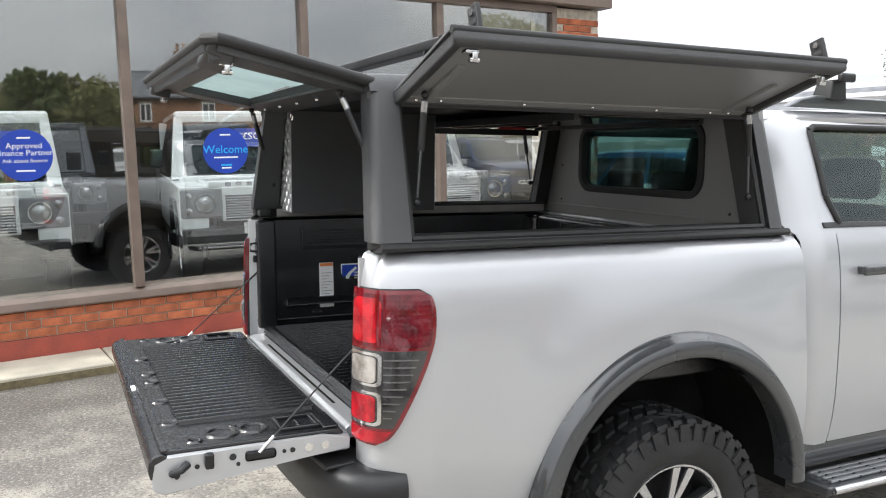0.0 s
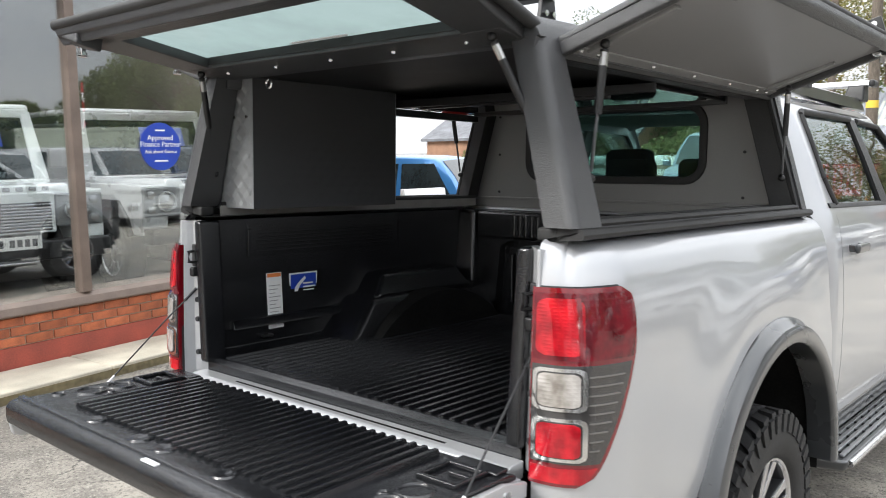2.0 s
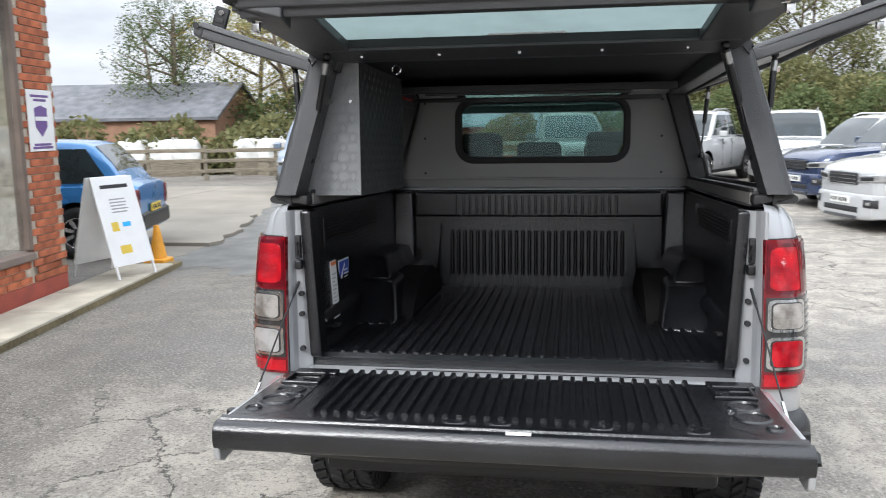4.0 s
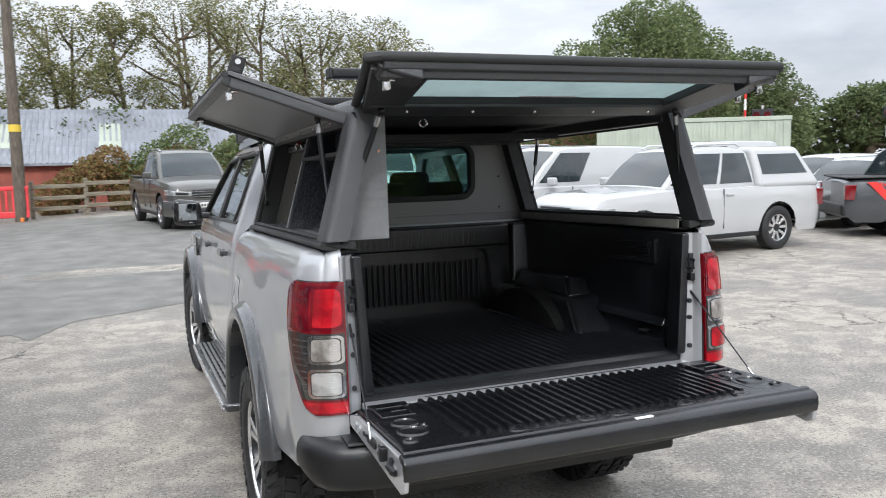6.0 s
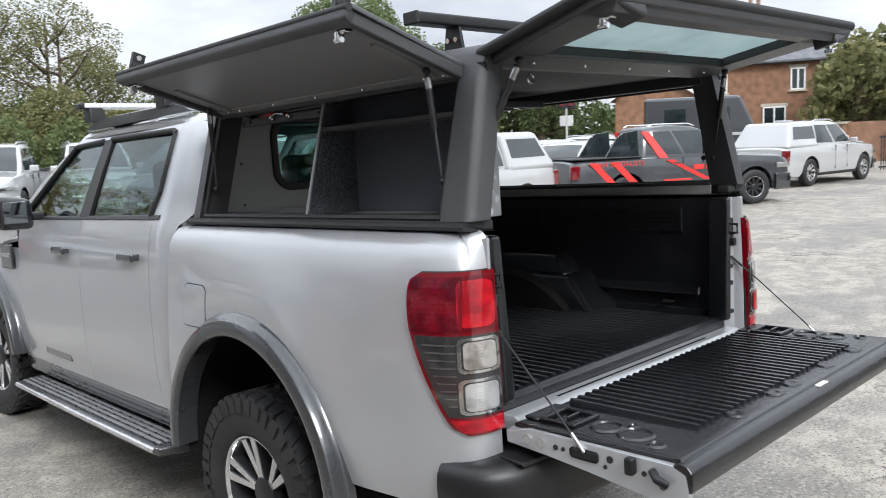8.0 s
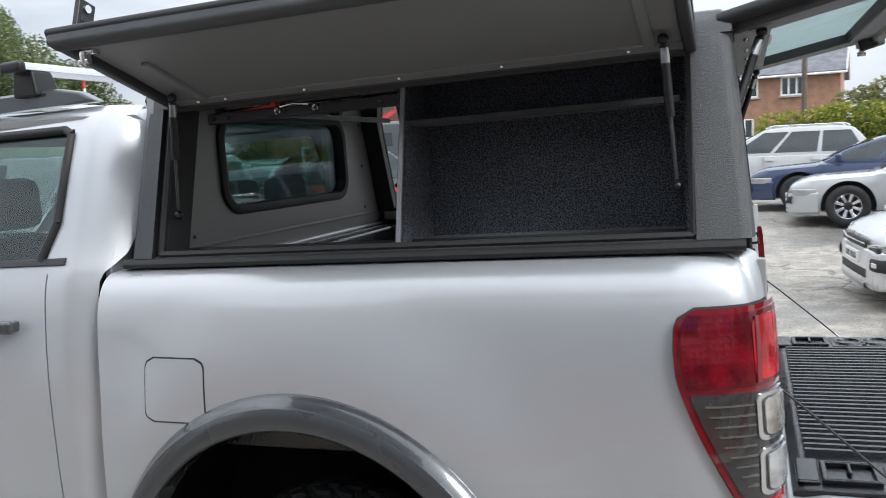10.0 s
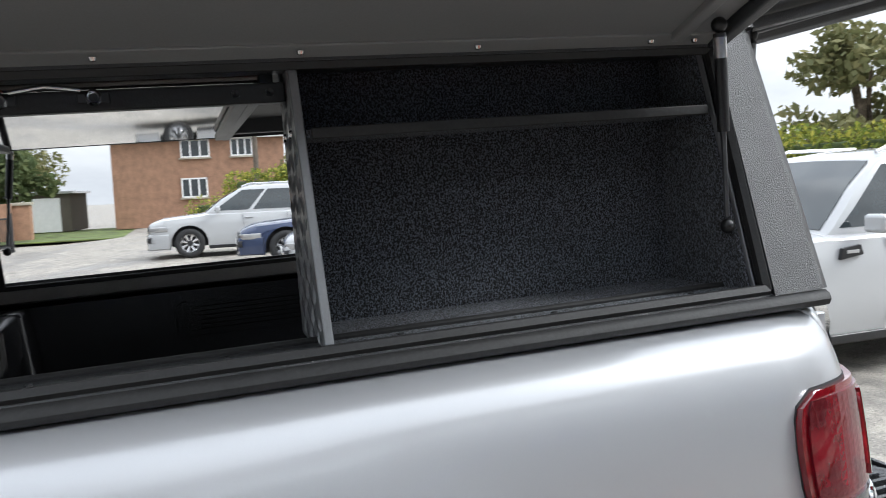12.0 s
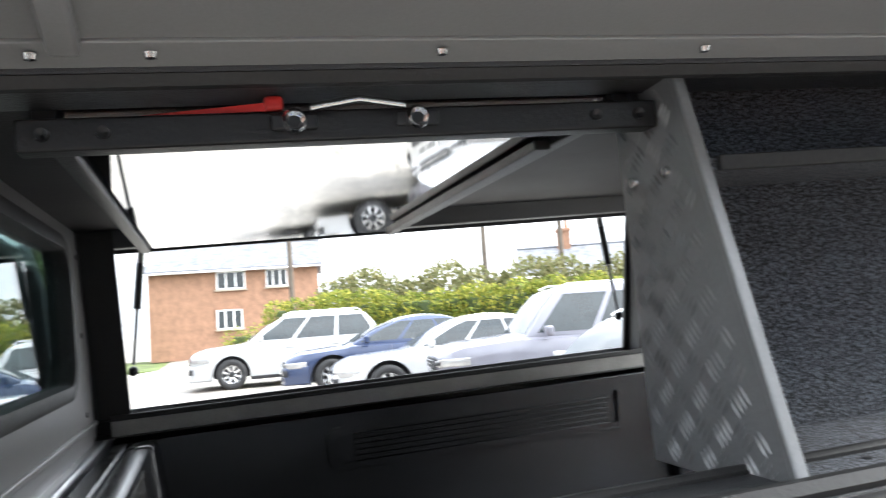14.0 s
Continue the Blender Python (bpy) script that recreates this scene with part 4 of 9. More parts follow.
for sg in (1, -1):
    def ring(x, y, r0, r1, h=0.0075):
        bm = bm_lathe([(0.0, r1 + 0.004), (h, r1 - 0.003), (h, r0 + 0.003), (0.001, r0), (0.0, 0.0001)], "z", 24)
        part("round_pressing", moved(bm, Matrix.Translation((x, y, 0.8105))), M_LINER, gate)
    xc = sg * 0.650
    well = bm_box(xc - 0.060, xc + 0.060, -0.222, -0.208, 0.808, 0.821, 0.004)
    for q in ((-0.060, 0.060, -0.112, -0.098), (-0.060, -0.048, -0.215, -0.105), (0.048, 0.060, -0.215, -0.105), (-0.010, 0.048, -0.165, -0.155)):
        bm_box(xc + q[0], xc + q[1], q[2], q[3], 0.808, 0.821, 0.004, well)
    part("rectangular_pressing", well, M_LINER, gate)
    part("end_pad", bm_box(xc - 0.062, xc + 0.080, -0.095, -0.045, 0.806, 0.8165, 0.005), M_LINER, gate)
    part("end_pad", bm_prism([(xc - sg * 0.062, -0.235), (xc + sg * 0.085, -0.228), (xc + sg * 0.090, -0.545), (xc + sg * 0.020, -0.545), (xc - sg * 0.062, -0.470)], "z", 0.806, 0.8125, 0.003), M_LINER, gate)
    ring(xc + sg * 0.004, -0.290, 0.036, 0.046)
    ring(xc + sg * 0.010, -0.385, 0.040, 0.050)
    ring(xc + sg * 0.048, -0.470, 0.016, 0.023)
    ring(xc - sg * 0.040, -0.345, 0.008, 0.013)
for x in (-0.36, 0.0, 0.26, -0.12, 0.5):
    bm = bm_lathe([(0.0, 0.034), (0.005, 0.030), (0.005, 0.018), (0.002, 0.013), (0.002, 0.0001)], "z", 16)
    part("bolt_boss", moved(bm, Matrix.Translation((x, -0.512, 0.8115))), M_LINER, gate)
part("edge_label", bm_box(0.02, 0.085, -0.590, -0.575, 0.808, 0.8118), M_WHITEVINYL, gate, "small white label")

# ---- rear bumper
bumper = thing("rear_bumper", "black plastic rear step bumper", "", None)
bumper.parent = truck
half_plan = [(0.0, -0.164), (0.20, -0.163), (0.40, -0.157), (0.58, -0.145), (0.72, -0.126), (0.81, -0.100), (0.872, -0.062), (0.912, -0.012), (0.930, 0.050), (0.934, 0.105)]
plan = [(-x, y) for x, y in reversed(half_plan[1:])] + half_plan
bar_rows = []
for k, (x, y) in enumerate(plan):
    a, b = plan[max(k - 1, 0)], plan[min(k + 1, len(plan) - 1)]
    inward = Vector((a[1] - b[1], b[0] - a[0])).normalized()
    lift = 0.03 * max(0.0, (y + 0.05) / 0.16)
    bar_rows.append([(x + inward.x * d, y + inward.y * d, z + lift * (z < 0.6)) for d, z in ((0.16, 0.525), (0.07, 0.520), (0.030, 0.535), (0.008, 0.565), (0.0, 0.605), (0.0, 0.648), (0.004, 0.672), (0.016, 0.692), (0.036, 0.705), (0.080, 0.711), (0.16, 0.712))])
bar_bm = bm_grid(bar_rows, closed=True)
bmesh.ops.holes_fill(bar_bm, edges=bar_bm.edges[:], sides=0)
part("bumper_bar", bar_bm, M_BLACK, bumper, weigh=False)
for sg in (1, -1):
    part("bumper_step", bm_hexa([(sg * 0.42, -0.150, 0.700), (sg * 0.80, -0.110, 0.700), (sg * 0.80, -0.02, 0.704), (sg * 0.42, -0.03, 0.704)],
                                [(sg * 0.42, -0.145, 0.712), (sg * 0.80, -0.105, 0.712), (sg * 0.80, -0.02, 0.717), (sg * 0.42, -0.03, 0.717)], 0.004), M_BLACK, bumper)
part("step_recess", bm_prism([(-0.40, 0.648), (-0.33, 0.602), (0.33, 0.602), (0.40, 0.648)], "y", -0.1675, -0.12, 0.004), M_INK, bumper)
part("rear_valance", bm_box(-0.66, 0.66, 0.06, 0.12, 0.42, 0.60, 0.02), M_BLACK, truck)
part("chassis_rail", bm_box(-0.48, 0.48, 0.10, 4.9, 0.42, 0.60, 0.03), M_UNDER, truck)


# ---- wheels
def bm_tread(r, half, n, rng):
    """Knobbly tread: three rows of offset blocks round a tyre."""
    bm = bmesh.new()
    for row, (x0, x1, h) in enumerate(((-half, -half * 0.52, 0.017), (-half * 0.42, half * 0.02, 0.017), (half * 0.02 + 0.012, half * 0.46, 0.017), (half * 0.54, half, 0.017))):
        for k in range(n):
            a = (k + (row % 2) * 0.5) * math.tau / n
            wa = math.tau / n * rng.uniform(0.30, 0.44)
            sk = (0.03, -0.035, 0.035, -0.03)[row] * rng.uniform(0.5, 1.6)
            dx = rng.uniform(-0.006, 0.006) if 0 < row < 3 else 0.0
            def v(x, ang, rr):
                return (x, rr * math.cos(ang), rr * math.sin(ang))
            lo = [v(x0 + dx, a - wa + sk, r - 0.006), v(x1 + dx, a - wa - sk, r - 0.006), v(x1 + dx, a + wa - sk, r - 0.006), v(x0 + dx, a + wa + sk, r - 0.006)]
            hi = [v(x0 + dx + 0.004, a - wa * 0.82 + sk, r + h), v(x1 + dx - 0.004, a - wa * 0.82 - sk, r + h), v(x1 + dx - 0.004, a + wa * 0.82 - sk, r + h), v(x0 + dx + 0.004, a + wa * 0.82 + sk, r + h)]
            bm_hexa(lo, hi, bm=bm)
    for sg in (-1, 1):
        for k in range(n):
            a = (k + 0.25 * sg) * math.tau / n
            wa = math.tau / n * rng.uniform(0.24, 0.40)
            def v(x, ang, rr):
                return (x, rr * math.cos(ang), rr * math.sin(ang))
            lo = [v(sg * (half - 0.002), a - wa, r - 0.055), v(sg * (half - 0.002), a + wa, r - 0.055), v(sg * (half - 0.004), a + wa, r + 0.004), v(sg * (half - 0.004), a - wa, r + 0.004)]
            hi = [(p[0] + sg * 0.011, p[1], p[2]) for p in lo]
            bm_hexa(lo, hi, bm=bm)
    return bm


def wheel_parts(parent, sign, at, r=0.395, half=0.128, spokes=6, knobbly=True, mat_spoke=None, detail=True):
    """A tyre and an alloy rim, the outer face towards the sign's side."""
    w = thing("wheel", "", "", at)
    w.parent = parent
    rim = r * 0.60
    prof = [(-half * 0.8, rim), (-half, rim + 0.02), (-half - 0.006, (r + rim) / 2), (-half + 0.004, r - 0.03), (-half * 0.75, r - 0.004), (half * 0.75, r - 0.004),
            (half - 0.004, r - 0.03), (half + 0.006, (r + rim) / 2), (half, rim + 0.02), (half * 0.8, rim)]
    tyre = part("tyre", bm_lathe(prof, "x", 40), M_TYRE, w, "knobbly all-terrain tyre" if knobbly else "")
    if knobbly:
        tr = part("tread", bm_tread(r - 0.010, half, 38, random.Random(7)), M_TYRE, w)
    sgn = sign
    part("rim", bm_lathe([(sgn * half * 0.80, rim - 0.012), (sgn * half * 0.70, rim - 0.020), (sgn * half * 0.1, rim - 0.035), (-sgn * half * 0.8, rim - 0.02)], "x", 40), M_DARKALLOY, w)
    part("rim_lip", bm_lathe([(sgn * half * 0.80, rim + 0.004), (sgn * half * 0.90, rim), (sgn * half * 0.88, rim - 0.008), (sgn * half * 0.78, rim - 0.013)], "x", 40), M_ALLOY, w)
    part("rim_back", bm_lathe([(sgn * half * 0.05, rim - 0.02), (sgn * half * 0.0, 0.0001)], "x", 24), M_INK, w)
    spoke_mat = mat_spoke or M_ALLOY
    for k in range(spokes):
        a = k * math.tau / spokes + 0.3
        for da in ((-0.155, 0.155) if detail else (0.0,)):
            wi, wo = (0.016, 0.024) if detail else (0.024, 0.034)
            def v(rr, t, x):
                ang = a + da * (0.72 if rr < 0.12 else 1.0)
                return (x, rr * math.cos(ang) - t * math.sin(ang), rr * math.sin(ang) + t * math.cos(ang))
            xo = sgn * half
            bm = bm_hexa([v(0.055, -wi, xo * 0.30), v(0.055, wi, xo * 0.30), v(rim - 0.012, wo, xo * 0.45), v(rim - 0.012, -wo, xo * 0.45)],
                         [v(0.055, -wi * 0.8, xo * 0.62), v(0.055, wi * 0.8, xo * 0.62), v(rim - 0.012, wo * 0.85, xo * 0.80), v(rim - 0.012, -wo * 0.85, xo * 0.80)], 0.004, seg=1)
            sp = part("spoke", bm, M_DARKALLOY if detail else spoke_mat, w)
            if detail:
                face = bm_hexa([v(0.060, -wi * 0.62, xo * 0.615), v(0.060, wi * 0.62, xo * 0.615), v(rim - 0.014, wo * 0.72, xo * 0.795), v(rim - 0.014, -wo * 0.72, xo * 0.795)],
                               [v(0.060, -wi * 0.58, xo * 0.645), v(0.060, wi * 0.58, xo * 0.645), v(rim - 0.014, wo * 0.68, xo * 0.825), v(rim - 0.014, -wo * 0.68, xo * 0.825)])
                part("spoke_face", face, spoke_mat, sp, "bright machined spoke face")
    part("hub_cap", bm_lathe([(sgn * half * 0.3, 0.075), (sgn * half * 0.66, 0.068), (sgn * half * 0.74, 0.05), (sgn * half * 0.74, 0.0001)], "x", 20), M_DARKALLOY, w)
    return w


for sg in (1, -1):
    wheel_parts(truck, sg, pose(sg * 0.825, REAR_AXLE[0], REAR_AXLE[1]))
    wheel_parts(truck, sg, pose(sg * 0.825, FRONT_AXLE[0], FRONT_AXLE[1], 20, 0, 6))
part("rear_axle", bm_tube([(-0.75, REAR_AXLE[0], REAR_AXLE[1]), (0.75, REAR_AXLE[0], REAR_AXLE[1])], 0.05), M_UNDER, truck)

# ---- cab
BELT, CAB_TOP = 1.385, 1.81


def cab_x(z):
    """Half-width of the cab at a height."""
    return flow([(0.40, 0.855), (0.50, 0.895), (0.62, 0.922), (0.78, 0.932), (0.95, 0.932), (1.10, 0.926), (1.22, 0.915), (1.30, 0.903), (1.36, 0.885), (1.40, 0.868),
                   (1.55, 0.812), (1.70, 0.752), (1.78, 0.716), (1.82, 0.685), (1.85, 0.63)], z)


def cab_round(y):
    """The cab's rear corners turn inwards."""
    return 0.042 * max(0.0, (1.86 - y) / 0.095) ** 2.0


def cab_point(y, z):
    nose = max(0.0, (y - 4.55) / 0.75)
    return (cab_x(z) - 0.22 * nose ** 2 - cab_round(y), y, z)


def cab_panel(name, y0, y1, z0, z1, arch=None, steps=8):
    g = flank(y0, y1, z0, z1, steps, arch, cab_point)
    bm = bm_solid(bm_grid(g), 0.02)
    a = part(name, mirrored(bm), M_SILVER, truck)
    b = part(name, bm, M_SILVER, truck)
    return a, b




def cab_quarter():
    """The cab's rear quarter: it runs up from the sill behind the door to the roof and turns round the back corner."""
    rows = []
    for z in np.r_[np.linspace(0.50, 1.30, 12), np.linspace(1.33, 1.82, 22)]:
        y0 = flow([(0.50, 1.765), (1.335, 1.765), (1.40, 1.722), (1.50, 1.706), (1.70, 1.704), (1.82, 1.730)], z)
        y1 = flow([(0.50, 1.918), (1.36, 1.918), (1.385, 1.935), (1.50, 1.905), (1.77, 1.915), (1.82, 1.95)], z)
        rows.append([(cab_x(z) - cab_round(y), y, z) for y in (y0 + (y1 - y0) * k / 12 for k in range(13))])
    return bm_solid(bm_grid(rows), 0.015)


quarter = cab_quarter()
part("cab_quarter", mirrored(quarter), M_SILVER, truck, weigh=False)
part("cab_quarter", quarter, M_SILVER, truck, weigh=False)
cab_panel("rear_door", 1.924, 2.752, 0.53, 1.385, None, 8)
cab_panel("front_door", 2.758, 3.735, 0.53, 1.385, None, 10)
cab_panel("front_wing", 3.741, 5.25, 0.50, 1.20, (ARCH_F, 0.575), 14)
for sg in (1, -1):
    part("sill", bm_hexa([(sg * 0.70, 1.72, 0.40), (sg * 0.885, 1.72, 0.43), (sg * 0.885, 3.88, 0.43), (sg * 0.70, 3.88, 0.40)],
                         [(sg * 0.70, 1.72, 0.56), (sg * 0.905, 1.72, 0.53), (sg * 0.905, 3.88, 0.53), (sg * 0.70, 3.88, 0.56)], 0.012), M_FLARE, truck)
    part("shut_gap", bm_box(*sorted((sg * 0.80, sg * 0.868)), 1.80, 3.90, 0.5, 1.36), M_INK, truck)
    # door handles
    for y in (2.10, 2.975):
        h = thing("door_handle", "dark door handle", "", None)
        h.parent = truck
        part("grip", bm_box(*sorted((sg * 0.935, sg * 0.958)), y - 0.085, y + 0.085, 1.195, 1.235, 0.012, seg=3), M_FLARE, h)
        part("mount", bm_box(*sorted((sg * 0.91, sg * 0.94)), y - 0.08, y - 0.05, 1.20, 1.23, 0.005), M_FLARE, h)
        part("mount", bm_box(*sorted((sg * 0.91, sg * 0.94)), y + 0.05, y + 0.08, 1.20, 1.23, 0.005), M_FLARE, h)
    # belt moulding
    part("belt_moulding", bm_hexa([(sg * 0.862, 1.86, 1.383), (sg * 0.884, 1.86, 1.383), (sg * 0.884, 3.60, 1.368), (sg * 0.862, 3.60, 1.368)],
                                  [(sg * 0.855, 1.86, 1.402), (sg * 0.874, 1.86, 1.402), (sg * 0.874, 3.60, 1.386), (sg * 0.855, 3.60, 1.386)], 0.003), M_BLACK, truck)


def cab_frame(sg):
    """Pillars and roof side as a sheet with the two window openings left out."""
    def p(y, z, out=0.0):
        return (sg * (cab_x(z) - cab_round(y) + out), y, z)
    def strip(a, b, name, mat, out=0.0, depth=0.03):
        rows = [[p(*(Vector(q0).lerp(Vector(q1), k / 6)), out) for k in range(7)] for q0, q1 in zip(a, b)]
        bm = bm_solid(bm_grid(rows), depth)
        return part(name, bm, mat, truck)
    strip([(1.745, 1.800), (1.78, 1.785), (1.83, 1.775), (1.90, 1.772), (2.70, 1.775), (3.13, 1.765)], [(1.745, 1.832), (1.78, 1.836), (1.83, 1.838), (1.90, 1.840), (2.70, 1.845), (3.10, 1.835)], "roof_side", M_SILVER)
    strip([(3.13, 1.765), (3.45, 1.58), (3.72, 1.385)], [(3.10, 1.835), (3.52, 1.60), (3.86, 1.36)], "windscreen_pillar", M_SILVER)
    strip([(2.67, 1.385), (2.655, 1.60), (2.64, 1.775)], [(2.80, 1.385), (2.765, 1.60), (2.74, 1.775)], "door_pillar", M_BLACK, 0.004)
    def pane(pts, name):
        rows = []
        n = 6
        for k in range(n + 1):
            f = k / n
            a, b = Vector(pts[0]).lerp(Vector(pts[3]), f), Vector(pts[1]).lerp(Vector(pts[2]), f)
            rows.append([p(*a.lerp(b, j / 4), -0.008) for j in range(5)])
        part(name, bm_solid(bm_grid(rows), 0.004), M_DARKGLASS, truck, "tinted side window")
    pane([(1.93, 1.39), (2.70, 1.39), (2.68, 1.77), (1.895, 1.77)], "rear_side_window")
    pane([(2.78, 1.385), (3.71, 1.385), (3.14, 1.765), (2.72, 1.77)], "front_side_window")
    for a, b in (((1.955, 1.395), (1.912, 1.50)), ((1.912, 1.50), (1.920, 1.755)), ((1.920, 1.755), (1.95, 1.772)), ((1.95, 1.772), (2.65, 1.775)), ((2.76, 1.772), (3.125, 1.762)), ((3.125, 1.762), (3.70, 1.39))):
        part("window_seal", bm_tube([p(*a, 0.002), p(*Vector(a).lerp(Vector(b), 0.5), 0.002), p(*b, 0.002)], 0.013, 8), M_RUBBER, truck)


cab_frame(1)
cab_frame(-1)
roof_rows = []
for y, zc, e in ((1.712, 1.795, 0.57), (1.745, 1.832, 0.61), (1.90, 1.858, 0.66), (2.3, 1.872, 0.675), (2.8, 1.872, 0.675), (3.05, 1.855, 0.66), (3.12, 1.838, 0.645)):
    roof_rows.append([(x * (e + 0.045), y, zc - (zc - 1.80 if abs(x) == 1 and y > 1.78 else 0.0) * 0.35 - 0.03 * abs(x) ** 3) for x in np.linspace(-1, 1, 15)])
part("roof_panel", bm_solid(bm_grid(roof_rows), 0.02), M_SILVER, truck)
part("windscreen", bm_solid(bm_grid([[(x * (0.66 + 0.17 * f), 3.11 + 0.75 * f, 1.83 - 0.47 * f + 0.03 * (1 - x * x)) for x in np.linspace(-1, 1, 9)] for f in np.linspace(0, 1, 6)]), 0.005), M_GLASS, truck)
part("bonnet", bm_solid(bm_grid([[(x * (0.86 - 0.16 * f * f), 3.82 + 1.35 * f, 1.36 - 0.12 * f - 0.05 * f * f - 0.10 * abs(x) ** 4 + (0.01 if abs(x) < 0.6 else 0)) for x in np.linspace(-1, 1, 13)] for f in np.linspace(0, 1, 8)]), 0.02), M_SILVER, truck)
part("nose", bm_box(-0.80, 0.80, 5.10, 5.28, 0.55, 1.16, 0.05, seg=3), M_FLARE, truck)
part("cab_back", bm_prism([(-0.85, 0.55), (0.85, 0.55), (0.822, 1.37), (0.655, 1.78), (0.64, 1.80), (0.52, 1.80), (0.52, 1.46), (-0.52, 1.46), (-0.52, 1.80), (-0.64, 1.80), (-0.655, 1.78), (-0.822, 1.37)], "y", 1.745, 1.77, 0.004), M_SILVER, truck)
part("cab_back_header", bm_box(-0.60, 0.60, 1.748, 1.772, 1.77, 1.83, 0.004), M_SILVER, truck)
part("cab_back_window", bm_box(-0.53, 0.53, 1.775, 1.781, 1.455, 1.775), M_GLASS, truck, "cab rear window")
part("cab_floor", bm_box(-0.85, 0.85, 1.78, 4.6, 0.52, 0.60), M_SEAT, truck)
part("dashboard", bm_box(-0.82, 0.82, 3.55, 3.95, 0.62, 1.33, 0.08), M_SEAT, truck)
part("headlining", bm_box(-0.66, 0.66, 1.80, 3.05, 1.795, 1.80), material("pale_headlining", (0.45, 0.44, 0.42), 0.9), truck)
for x, y in ((-0.40, 2.85), (0.40, 2.85)):
    part("front_seat", bm_hexa([(x - 0.24, y - 0.10, 0.62), (x + 0.24, y - 0.10, 0.62), (x + 0.24, y + 0.45, 0.62), (x - 0.24, y + 0.45, 0.62)],
                               [(x - 0.20, y - 0.30, 1.44), (x + 0.20, y - 0.30, 1.44), (x + 0.20, y - 0.18, 1.44), (x - 0.20, y - 0.18, 1.44)], 0.06, seg=3), M_SEAT, truck)
    part("headrest", bm_box(x - 0.14, x + 0.14, y - 0.30, y - 0.19, 1.46, 1.65, 0.045, seg=3), M_SEAT, truck)
part("rear_bench", bm_box(-0.68, 0.68, 1.80, 1.95, 0.7, 1.43, 0.05, seg=3), M_SEAT, truck)
for x in (-0.36, 0.0, 0.36):
    part("headrest", bm_box(x - 0.12, x + 0.12, 1.83, 1.92, 1.44, 1.58, 0.035, seg=3), M_SEAT, truck)

# ---- mirrors, steps, roof rails and bars
for sg in (1, -1):
    mir = thing("door_mirror", "large door mirror in black and silver housing", "", None)
    mir.parent = truck
    part("housing", bm_hexa([(sg * 0.915, 3.35, 1.315), (sg * 1.130, 3.35, 1.325), (sg * 1.10, 3.49, 1.345), (sg * 0.935, 3.49, 1.335)],
                            [(sg * 0.920, 3.35, 1.50), (sg * 1.125, 3.35, 1.53), (sg * 1.09, 3.47, 1.505), (sg * 0.94, 3.47, 1.485)], 0.04, seg=3), M_NIGHT, mir)
    part("mirror_glass", bm_box(*sorted((sg * 0.962, sg * 1.085)), 3.344, 3.3505, 1.362, 1.482, 0.003), M_MIRROR, mir, "mirror glass")
    part("arm", bm_box(*sorted((sg * 0.86, sg * 0.97)), 3.37, 3.45, 1.37, 1.415, 0.012), M_BLACK, mir)
    step = thing("side_step", "silver-edged side step with ribbed black tread", "", None)
    step.parent = truck
    part("step_body", bm_hexa([(sg * 0.80, 1.80, 0.335), (sg * 0.985, 1.86, 0.335), (sg * 0.985, 3.78, 0.335), (sg * 0.80, 3.84, 0.335)],
                              [(sg * 0.80, 1.78, 0.392), (sg * 1.005, 1.84, 0.385), (sg * 1.005, 3.80, 0.385), (sg * 0.80, 3.86, 0.392)], 0.018, seg=3), M_FLARE, step)
    part("step_edge", bm_tube([(sg * 1.0, 1.86, 0.372), (sg * 1.006, 2.8, 0.372), (sg * 1.0, 3.78, 0.372)], 0.016), M_ALLOY, step, "bright aluminium step edge")
    for k in range(4):
        x = sg * (0.868 + k * 0.032)
        part("tread_strip", bm_box(x - 0.009, x + 0.009, 1.88, 3.76, 0.388, 0.399, 0.003), M_TREAD, step)
    for k in range(16):
        y = 1.92 + k * 0.12
        part("tread_cleat", bm_box(*sorted((sg * 0.862, sg * 0.975)), y, y + 0.012, 0.388, 0.3965, 0.002), M_BLACK, step)
    part("roof_rail", bm_prism([(1.86, 1.852), (1.93, 1.888), (2.02, 1.905), (2.95, 1.898), (3.05, 1.880), (3.12, 1.842), (3.02, 1.845), (2.0, 1.852)], "x", *sorted((sg * 0.632, sg * 0.678)), 0.010), M_GRAPHITE, truck, "dark grey roof rail")
    part("wing_vent", bm_box(*sorted((sg * 0.93, sg * 0.945)), 3.80, 4.02, 1.07, 1.22, 0.012), M_FLARE, truck)
    part("wing_vent_bar", bm_box(*sorted((sg * 0.94, sg * 0.951)), 3.82, 3.99, 1.14, 1.165, 0.006), M_CHROME, truck)
    part("lower_graphic", bm_box(*sorted((sg * 0.915, sg * 0.9235)), 3.02, 3.42, 0.60, 0.645), M_FLARE, truck, "dark sill graphic")
